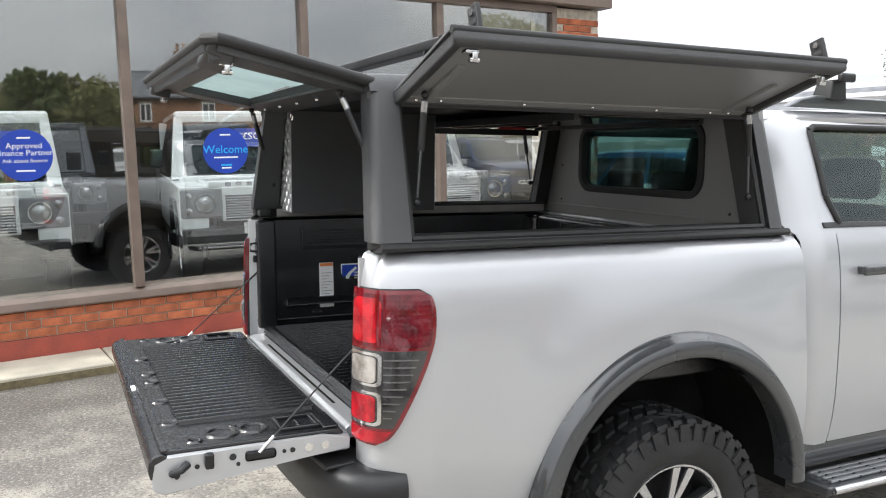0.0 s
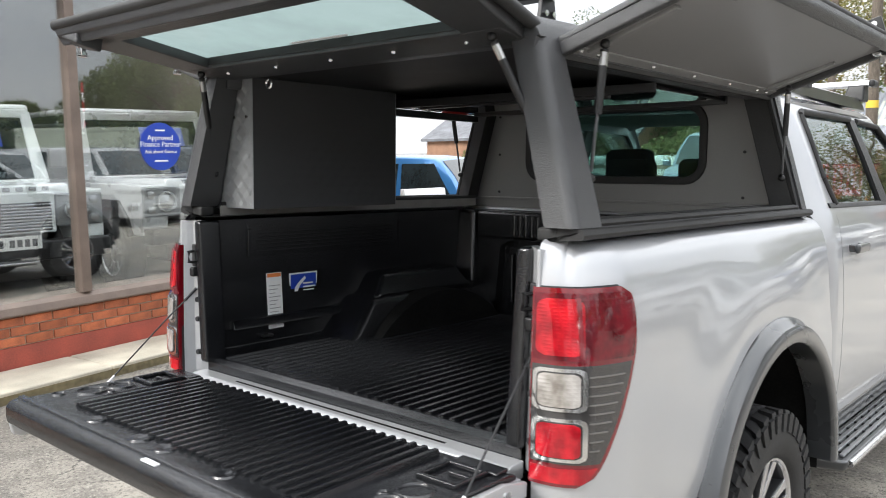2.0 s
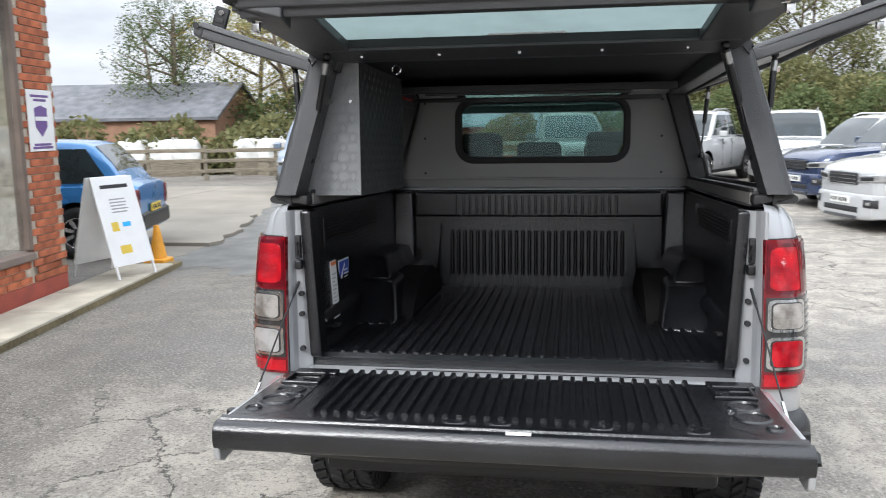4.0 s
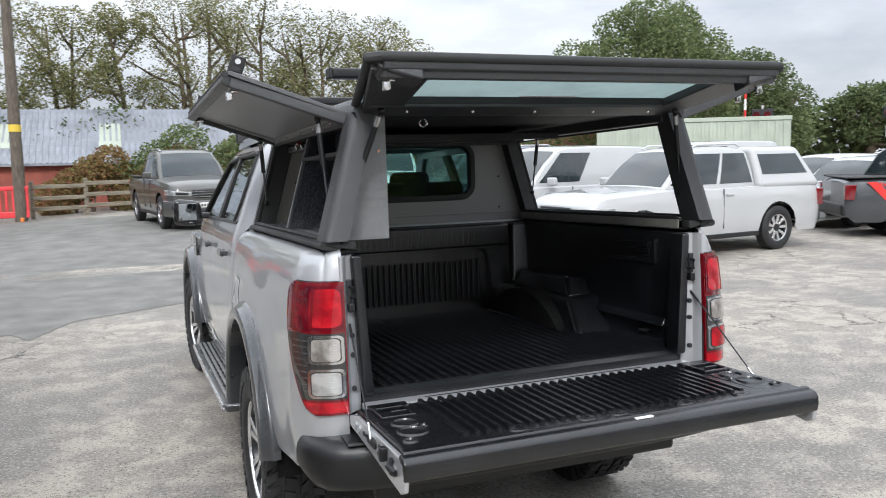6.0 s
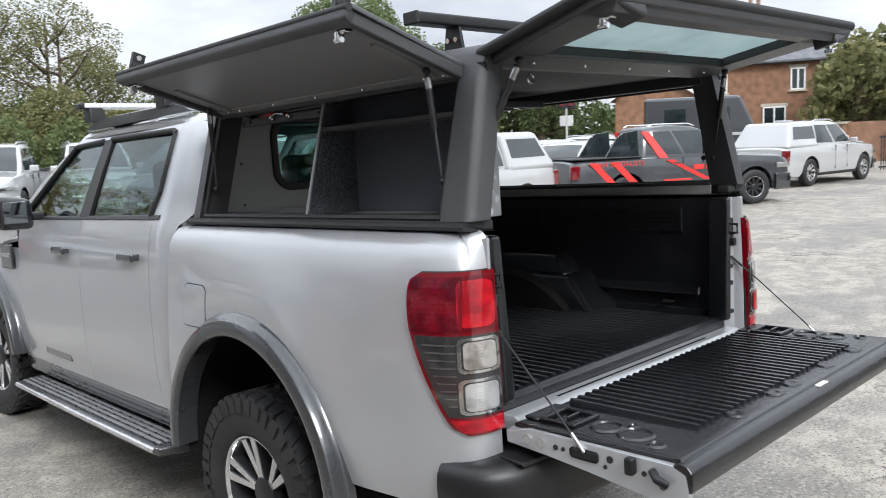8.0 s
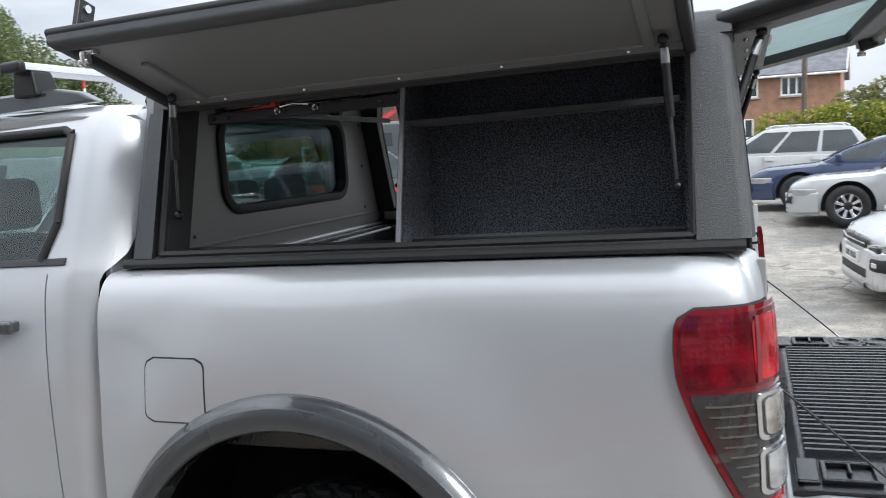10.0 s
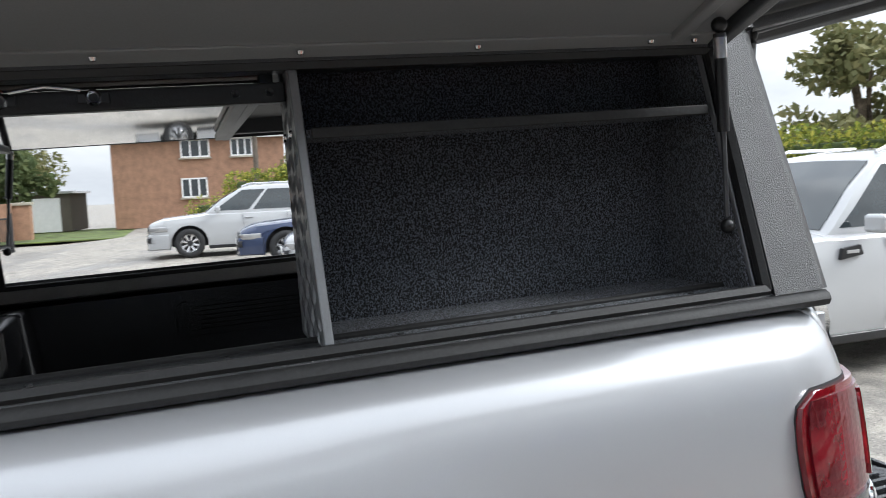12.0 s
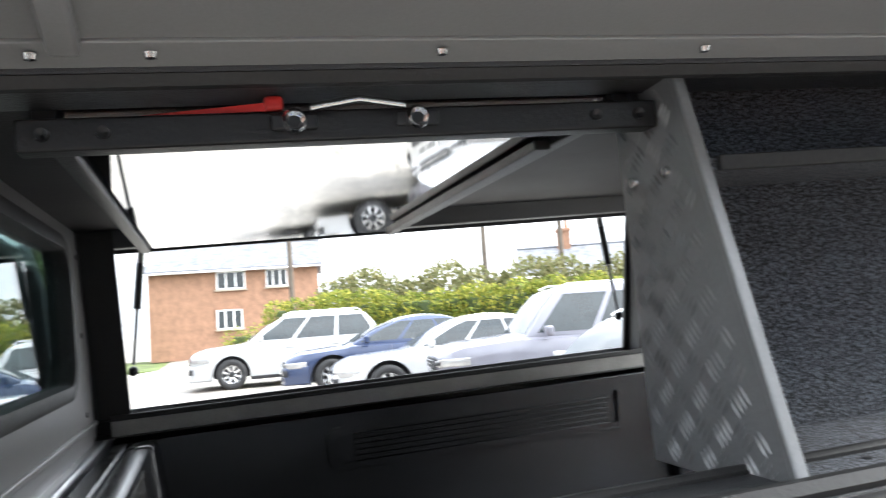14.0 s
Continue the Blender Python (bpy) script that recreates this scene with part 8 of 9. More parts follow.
    part("windscreen", bm_hexa([(-0.74, 0.76, 1.25), (0.74, 0.76, 1.25), (0.74, 0.775, 1.25), (-0.74, 0.775, 1.25)], [(-0.71, 0.545, 1.88), (0.71, 0.545, 1.88), (0.71, 0.56, 1.88), (-0.71, 0.56, 1.88)]), M_CARGLASS, c)
    b("screen_base", -0.80, 0.80, 0.70, 0.92, 1.16, 1.24)
    b("screen_header", -0.78, 0.78, 0.40, 0.57, 1.88, 1.97)
    b("roof", -0.80, 0.80, -2.0, 0.56, 1.93, 2.02, bev=0.04)
    b("tailboard", -0.86, 0.86, -2.02, -1.96, 0.55, 1.95)
    for k in range(8):
        part("bonnet_letter_bar", bm_box(-0.42 + k * 0.11, -0.36 + k * 0.11, 2.055, 2.066, 1.16, 1.20, 0.002), M_ALLOY, c)
    if board:
        bd = part("price_board", bm_hexa([(-0.46, 0.735, 1.575), (0.10, 0.735, 1.575), (0.10, 0.747, 1.575), (-0.46, 0.747, 1.575)], [(-0.46, 0.650, 1.80), (0.10, 0.650, 1.80), (0.10, 0.662, 1.80), (-0.46, 0.662, 1.80)], 0.003), M_BLUESIGN, c, "dark blue price board")
        text_part("price_lettering", board, 0.13, M_WHITEVINYL, bd, Matrix.Translation((-0.18, 0.706, 1.70)) @ pose(0, 0, 0, 69, 0, 180))
    return c


SF = 0.20
for x, y, turn, paint, board, lb in ((-3.45, -1.15, -96, M_DEFENDER, "999", "pale white upright off-roader with a price board in the showroom"),
                                     (-3.20, 1.86, -101, M_DEFENDER, "£SOLD", "pale white upright off-roader marked sold in the showroom"),
                                     (-3.10, 4.02, -97, M_PALESILVER, "NOW", "silver upright off-roader further along the showroom"),
                                     (-3.40, -4.0, -96, M_DEFENDER, "", "pale upright off-roader further along the showroom")):
    defender(lb, SHOP @ pose(x, y, SF, 0, 0, turn), paint, board)
defender("dark upright off-roader at the back of the showroom", SHOP @ pose(-7.0, -0.2, SF, 0, 0, -95), M_GRAPHITE, "")
defender("silver upright off-roader at the back of the showroom", SHOP @ pose(-7.0, 2.9, SF, 0, 0, -95), M_PALESILVER, "")

# paving in front of the shop
slab_me = part("paving_slab", bm_box(0.012, 0.598, 0.006, 0.894, -0.05, 0.085, 0.008, seg=1), M_SLAB, smooth=False).data
bpy.data.objects.remove(bpy.data.objects["paving_slab"])
pavement = part("pavement", bm_box(0.0, 0.60, SY0, 7.0, -0.08, 0.06), M_EARTH, at=SHOP)
tagged(pavement, "pale concrete paving along the shop front", "pavement", kind="structure")
for k in range(17):
    piece("paving_slab", slab_me, pavement, pose(0, -8.6 + k * 0.9, 0))

# A-board, cone, blue hatchback at the end of the shop
ab = thing("a_board", "white A-board with printed sheet on the paving", "a-board", SHOP @ pose(0.20, 5.95, 0.085, 0, 0, 68))
for sg in (1, -1):
    fr = part("leaf", bm_hexa([(-0.30, sg * 0.30 - 0.012, 0.14), (0.30, sg * 0.30 - 0.012, 0.14), (0.30, sg * 0.30 + 0.012, 0.14), (-0.30, sg * 0.30 + 0.012, 0.14)],
                              [(-0.30, sg * 0.03 - 0.012, 1.12), (0.30, sg * 0.03 - 0.012, 1.12), (0.30, sg * 0.03 + 0.012, 1.12), (-0.30, sg * 0.03 + 0.012, 1.12)], 0.005), M_WHITEVINYL, ab)
    for x in (-0.27, 0.27):
        part("leg", bm_tube([(x, sg * 0.345, 0.0), (x, sg * 0.30, 0.16)], 0.016), M_WHITEVINYL, ab)
def on_leaf(nm, x0, x1, z0, z1, mat):
    def yy(z):
        return -(0.30 - (z - 0.14) / 0.98 * 0.27) - 0.0135
    part(nm, bm_hexa([(x0, yy(z0), z0), (x1, yy(z0), z0), (x1, yy(z0) + 0.001, z0), (x0, yy(z0) + 0.001, z0)], [(x0, yy(z1), z1), (x1, yy(z1), z1), (x1, yy(z1) + 0.001, z1), (x0, yy(z1) + 0.001, z1)]), mat, ab)
on_leaf("text_bar", -0.2, 0.2, 0.99, 1.03, M_INK)
for k in range(5):
    on_leaf("text_bar", -0.12, 0.10 + 0.02 * (k % 2), 0.72 + k * 0.035, 0.735 + k * 0.035, bpy.data.materials["grey_print"])
on_leaf("yellow_patch", -0.18, -0.08, 0.52, 0.62, M_YPLATE)
on_leaf("blue_patch", -0.02, 0.10, 0.56, 0.61, M_CYAN)
on_leaf("yellow_patch", -0.14, 0.02, 0.27, 0.36, M_YPLATE)
cone = thing("yellow_cone", "slim yellow-orange cone beside the paving", "cone", pose(-5.02, 6.98, 0.085))
part("cone_body", bm_lathe([(0.0, 0.12), (0.02, 0.11), (0.42, 0.035), (0.44, 0.03), (0.44, 0.0001)], "z", 18), M_CONE, cone)
part("cone_foot", bm_box(-0.14, 0.14, -0.14, 0.14, -0.08, 0.02, 0.02), M_CONE, cone)
car("blue_hatchback", "bright blue hatchback parked beyond the shop", on_ground(-7.95, 7.93, 105), M_BLUE, 4.3, 1.82, 1.58, 2.65, 0.86, 1.0, 0.98, (-2.0, 1.0), (-1.55, 0.3), 1.02, group=R5, rear_plate=True)


# ---------------------------------------------------------------- fence, pole and barriers at the far side
def post_fence(label, pts):
    f = thing("timber_fence", label, "fence")
    for (x0, y0), (x1, y1) in zip(pts, pts[1:]):
        n = max(1, round(math.hypot(x1 - x0, y1 - y0) / 1.9))
        ang = math.atan2(y1 - y0, x1 - x0)
        seg = math.hypot(x1 - x0, y1 - y0) / n
        for k in range(n + 1):
            x, y = x0 + (x1 - x0) * k / n, y0 + (y1 - y0) * k / n
            part("post", bm_box(-0.06, 0.06, -0.05, 0.05, -0.1, 1.12, 0.01, seg=1), M_TIMBER, f, at=pose(x, y, ground_z(x, y), 0, 0, math.degrees(ang)))
            if k < n:
                for z in (0.30, 0.62, 0.95):
                    part("rail", bm_box(0.0, seg, -0.085, -0.045, z - 0.06, z + 0.06, 0.008, seg=1), M_TIMBER, f, at=pose(x, y, ground_z(x, y) + random.uniform(-0.012, 0.012), 0, 0, math.degrees(ang)))
    return f


post_fence("weathered post-and-rail timber fence along the yard", [(-22.0, 19.6), (-11.5, 22.2), (-7.3, 23.6)])
post_fence("weathered post-and-rail timber fence beside the red barriers", [(-3.9, 23.9), (-1.0, 24.4), (2.0, 27.0), (11.0, 27.6)])
pole = thing("telegraph_pole", "tall weathered timber telegraph pole", "pole", pose(-4.15, 23.3, 0.1))
part("shaft", bm_tube([(0, 0, -0.2), (0.02, 0, 4), (0.05, 0, 8.5)], 0.16, 12, taper=[0.17, 0.15, 0.12]), M_POLE, pole)
part("marker_band", bm_tube([(0.012, 0, 2.55), (0.012, 0, 2.75)], 0.166, 12), M_YPLATE, pole)
pole = thing("telegraph_pole", "thin distant timber telegraph pole", "pole", pose(-6.4, 27.5, 0.0))
part("shaft", bm_tube([(0, 0, -0.2), (0, 0, 7.6)], 0.14, 10, taper=[0.15, 0.11]), M_POLE, pole)
for k in range(3):
    x = -7.0 + k * 1.25
    b = thing("plastic_barrier", "red plastic crowd barrier by the fence", "barrier", pose(x, 23.35 - 0.04 * k, 0.10, 0, 0, -3), "red barriers")
    part("top_rail", bm_box(-0.58, 0.58, -0.025, 0.025, 0.90, 1.02, 0.02), M_BARRIER, b)
    part("bottom_rail", bm_box(-0.58, 0.58, -0.025, 0.025, 0.12, 0.30, 0.02), M_BARRIER, b)
    for j in range(7):
        part("upright", bm_box(-0.56 + j * 0.178, -0.50 + j * 0.178, -0.018, 0.018, 0.28, 0.92, 0.008, seg=1), M_BARRIER, b)
    for j in (-0.4, 0.4):
        part("foot", bm_box(j - 0.04, j + 0.04, -0.22, 0.22, 0.0, 0.13, 0.02), M_ORANGE, b)

verge = part("verge", bm_grid([[(x, y, 0.06 + 0.02 * math.sin(x * 1.7 + y)) for x in np.linspace(-45, 22, 40)] for y in (24.2 + 0.0, 25.5, 28, 34, 60)]), M_GRASS)
tagged(verge, "rough grass and scrub beyond the fence", "verge", kind="structure")
verge = part("verge", bm_grid([[(x, y + (x + 22) * 0.21 if x < -7 else y + 3.0, 0.07) for x in np.linspace(-60, -7.4, 20)] for y in (20.0, 21.5, 24.0)]), M_GRASS)
tagged(verge, "rough grass verge behind the fence", "verge", kind="structure")


# ---------------------------------------------------------------- trees, hedges and scrub
def leaf_cloud(rng, blobs, count, size, squash=1.0):
    """Small leaf quads scattered through a set of clumps (x, y, z, radius)."""
    c = np.array([b[:3] for b in blobs])
    rr = np.array([b[3] for b in blobs])
    pick = rng.choice(len(blobs), count, p=rr ** 2 / (rr ** 2).sum())
    d = rng.normal(size=(count, 3))
    d /= np.linalg.norm(d, axis=1)[:, None]
    p = c[pick] + d * (rr[pick] * rng.uniform(0.55, 1.05, count) ** 0.7)[:, None] * (1, 1, squash)
    u = rng.normal(size=(count, 3))
    u /= np.linalg.norm(u, axis=1)[:, None]
    v = np.cross(u, rng.normal(size=(count, 3)))
    v /= np.linalg.norm(v, axis=1)[:, None]
    s = (size * rng.uniform(0.6, 1.5, count))[:, None]
    quads = np.stack([p - u * s, p + v * s * 0.55, p + u * s, p - v * s * 0.55], 1).reshape(-1, 3)
    me = bpy.data.meshes.new("crown")
    me.from_pydata(quads.tolist(), [], np.arange(4 * count).reshape(-1, 4).tolist())
    return me


def tree(name, label, x, y, h, spread, leaf, seed, count=2600, size=0.17, bare=0.25, stems=1, z=0.0, slim=1.0):
    """A tapered trunk with limbs, and a crown of clumps with gaps."""
    rng = np.random.default_rng(seed)
    t = thing(name, label, "tree", pose(x, y, z))
    bm = bmesh.new()
    blobs = []
    for s in range(stems):
        lean = rng.normal(0, 0.06, 2) + ((s - (stems - 1) / 2) * 0.12, 0)
        top = Vector((lean[0] * h, lean[1] * h, h * 0.86))
        trunk = [Vector((s * 0.25, 0, -0.3)).lerp(top, f) + Vector((rng.normal(0, 0.06), rng.normal(0, 0.06), 0)) * h * 0.06 for f in np.linspace(0, 1, 6)]
        r0 = h * 0.020
        bm_tube(trunk, r0, 8, bm, [r0 * (1 - 0.16 * k) for k in range(6)])
        limbs = 9
        for k in range(limbs):
            f = bare + (0.95 - bare) * k / limbs
            st = trunk[0].lerp(trunk[-1], f)
            a = rng.uniform(0, math.tau)
            reach = spread * (1 - 0.55 * abs(f - 0.5)) * rng.uniform(0.55, 1.0) * (1.0 - 0.45 * max(0, f - 0.6) / 0.4)
            end = st + Vector((math.cos(a) * reach, math.sin(a) * reach, h * rng.uniform(0.06, 0.20)))
            mid = st.lerp(end, 0.5) + Vector((0, 0, -h * 0.015))
            rl = r0 * 0.42
            bm_tube([st, mid, end], rl, 6, bm, [rl, rl * 0.7, rl * 0.25])
            for q, w in ((end, 0.34), (mid, 0.24), (end.lerp(mid, 0.4) + Vector((rng.normal(0, 0.2), rng.normal(0, 0.2), rng.uniform(0, 0.3))) * spread, 0.26)):
                blobs.append((q.x, q.y, q.z, spread * w * rng.uniform(0.5, 1.1)))
        blobs.append((top.x, top.y, top.z, spread * 0.34))
    part("trunk", bm, M_BARK, t)
    me = leaf_cloud(rng, blobs, count, size, slim)
    me.materials.append(leaf)
    piece("crown", me, t, Matrix.Identity(4))
    return t


def dome_tree(name, label, x, y, h, spread, leaf, seed, count=6000, size=0.2):
    """A broad full-crowned tree."""
    rng = np.random.default_rng(seed)
    t = thing(name, label, "tree", pose(x, y, 0))
    bm = bmesh.new()
    bm_tube([(0, 0, -0.3), (0.1, 0, h * 0.3), (0, 0.1, h * 0.6)], 0.4, 10, bm, [0.45, 0.36, 0.2])
    blobs = []
    for k in range(46):
        a, f = rng.uniform(0, math.tau), rng.uniform(0, 1)
        zz = h * (0.30 + 0.62 * f)
        rad = spread * math.sqrt(max(0.05, 1 - (abs(f - 0.32) / 0.72) ** 2)) * rng.uniform(0.35, 0.95)
        blobs.append((rad * math.cos(a), rad * math.sin(a), zz, spread * rng.uniform(0.18, 0.34)))
        if k % 4 == 0:
            bm_tube([(0, 0, h * 0.35), (rad * 0.5 * math.cos(a), rad * 0.5 * math.sin(a), zz * 0.85), (rad * math.cos(a), rad * math.sin(a), zz)], 0.1, 6, bm, [0.14, 0.09, 0.03])
    part("trunk", bm, M_BARK, t)
    me = leaf_cloud(rng, blobs, count, size)
    me.materials.append(leaf)
    piece("crown", me, t, Matrix.Identity(4))
    return t


def scrub(label, pts, leaf, seed, count, size=0.12):
    """Low bushes made of clumps (x, y, z, radius)."""
    t = thing("bush", label, "bush")
    rng = np.random.default_rng(seed)
    bm = bmesh.new()
    for x, y, z, r in pts:
        for k in range(4):
            a = rng.uniform(0, math.tau)
            bm_tube([(x, y, 0), (x + 0.5 * r * math.cos(a), y + 0.5 * r * math.sin(a), z + 0.3 * r)], 0.03, 5, bm, [0.04, 0.015])
    part("stem", bm, M_BARK, t)
    me = leaf_cloud(rng, pts, count, size)
    me.materials.append(leaf)
    me.name = "foliage"
    piece("foliage", me, t, Matrix.Identity(4))
    return t


rr = random.Random(4)
row = ((-17.5, 31, 7.6, 2.6, M_LEAF_DARK, 3), (-14.0, 33, 9.0, 3.0, M_LEAF_BIRCH, 1), (-11.2, 31, 8.8, 2.8, M_LEAF_BIRCH, 2), (-8.6, 33, 8.6, 2.8, M_LEAF_BIRCH, 1), (-6.4, 34, 7.8, 2.4, M_LEAF_WILLOW, 2),
       (-3.6, 35, 8.6, 2.3, M_LEAF_WILLOW, 2), (-0.6, 34, 8.4, 2.1, M_LEAF_WILLOW, 1), (1.6, 35, 9.4, 2.6, M_LEAF_WILLOW, 3), (4.2, 34, 9.2, 2.7, M_LEAF_WILLOW, 2), (6.6, 33, 8.2, 2.7, M_LEAF_WILLOW, 3),
       (8.8, 32, 8.0, 2.8, M_LEAF_WILLOW, 2), (10.8, 33, 6.0, 2.2, M_LEAF_WILLOW, 2))
for k, (x, y, h, s, leaf, stems) in enumerate(row):
    tree("birch_tree" if leaf == M_LEAF_BIRCH else "tree", "tall thin autumn tree with yellowing leaves" if leaf == M_LEAF_BIRCH else "slender olive-green tree with gaps in its crown", x, y, h, s, leaf, 20 + k, 12500, 0.050, 0.22, stems)
dome_tree("oak_tree", "broad dark green oak with a domed crown", 22.1, 30.0, 8.7, 4.2, M_LEAF_OAK, 71, 42000, 0.075)
dome_tree("oak_tree", "round green tree beyond the parked cars", 31.0, 33.0, 6.8, 3.6, M_LEAF_DARK, 72, 20000, 0.085)
for k, (x, y, h, s) in enumerate(((27.5, 36, 5.8, 2.6), (35.5, 38, 5.6, 3.0), (41.0, 34, 5.4, 3.0), (19.0, 40, 5.6, 2.8), (46.0, 20.5, 5.2, 2.8), (50, 15.5, 5.8, 3.0), (47, 11.0, 5.0, 2.4))):
    dome_tree("tree", "dark green tree in the distance", x, y, h, s, M_LEAF_DARK, 80 + k, 12000, 0.10)
scrub("russet and green shrubs growing behind the timber fence", [(-3.4 + 0.55 * k, 25.6 + 0.3 * (k % 2), 0.6 + 0.35 * (k % 4), 0.65) for k in range(10)], M_LEAF_RED, 91, 16000, 0.052)
scrub("green shrubs growing behind the timber fence", [(-1.0 + 0.8 * k, 26.2 + 0.4 * (k % 2), 1.0 + 0.55 * (k % 3), 0.9) for k in range(16)], M_LEAF_OAK, 92, 26000, 0.062)
scrub("tangled scrub behind the fence", [(-20.5 + 0.9 * k, 24.6 + 0.12 * k + 0.4 * (k % 2), 0.5 + 0.3 * (k % 4), 0.9) for k in range(15)], M_LEAF_WILLOW, 93, 9000, 0.11)
scrub("dark undergrowth below the tree line", [(-18 + 1.5 * k, 30.5 + 0.5 * (k % 3), 1.2 + 0.5 * (k % 3), 1.7) for k in range(24)], M_LEAF_DARK, 94, 42000, 0.085)
scrub("bushy willow scrub behind the parked cars", [(2.9 + 1.0 * k, 27.4 + 0.5 * (k % 3), 1.4 + 0.7 * (k % 3), 1.3) for k in range(8)], M_LEAF_WILLOW, 95, 40000, 0.065)
scrub("far hedge and trees below the skyline", [(24 + 2.0 * k, 41 - 0.6 * k, 1.4 + 0.5 * (k % 3), 2.2) for k in range(14)], M_LEAF_DARK, 96, 9000, 0.24)


def hedge(label, x0, y0, x1, y1, h, w, seed, count):
    """A clipped hedge: a solid dark core under a thick coat of leaves."""
    t = thing("hedge", label, "hedge")
    rng = np.random.default_rng(seed)
    n = int(math.hypot(x1 - x0, y1 - y0) / 0.55)
    blobs = []
    for k in range(n + 1):
        for j in range(4):
            f = k / n
            blobs.append((x0 + (x1 - x0) * f + rng.normal(0, 0.10), y0 + (y1 - y0) * f + rng.normal(0, 0.10), h * (0.16 + 0.23 * j) + 0.10 * math.sin(k * 0.55) * (j == 3), w * rng.uniform(0.8, 1.15)))
    part("hedge_core", bm_box(0, math.hypot(x1 - x0, y1 - y0), -w * 0.5, w * 0.5, 0, h * 0.86, 0.1), M_LEAF_DARK, t, at=pose(x0, y0, 0.1, 0, 0, math.degrees(math.atan2(y1 - y0, x1 - x0))))
    me = leaf_cloud(rng, blobs, count, 0.058)
    me.materials.append(M_LEAF_HEDGE)
    piece("foliage", me, t, Matrix.Identity(4))


hedge("clipped green and yellow laurel hedge behind the parked cars", 24.0, -0.6, 17.5, -12.6, 2.3, 0.55, 5, 60000)
hedge("clipped green and yellow laurel hedge behind the parked cars", 17.5, -12.6, 2.0, -17.0, 2.5, 0.6, 6, 40000)
hedge("low green hedge by the house drive", 33.5, 0.4, 30.0, -4.0, 1.4, 0.6, 7, 5000)
for k, (x, y, h, s) in enumerate(((31, -10.5, 2.6, 1.7), (34, -6.5, 2.5, 1.6), (27.5, -15.0, 2.9, 1.8), (38, 12.5, 6.0, 2.8), (20, -21, 6.5, 3.0), (10, -24, 7.0, 3.0))):
    dome_tree("tree", "rounded green garden tree beyond the hedge", x, y, h, s, M_LEAF_WILLOW, 110 + k, 4200, 0.17)
scrub("loose green shrubs growing beyond the clipped hedge", [(34.5 - 0.62 * k, -4.2 - 1.05 * k, 2.35 + 0.35 * math.sin(k * 1.9), 1.25) for k in range(15)], M_LEAF_WILLOW, 97, 16000, 0.11)
for x, y, h, s in ((55.0, 20.5, 7.5, 4.5), (58.0, 13.0, 7.0, 4.2), (57.0, 27.0, 7.5, 4.4)):
    dome_tree("tree", "hazy green tree behind the houses", x, y, h, s, M_LEAF_WILLOW, 140 + int(y), 9000, 0.16)
tree("pine_tree", "tall dark tree beside the house", 39.5, 9.2, 6.4, 2.8, M_LEAF_DARK, 131, 3600, 0.2, 0.3, 1)


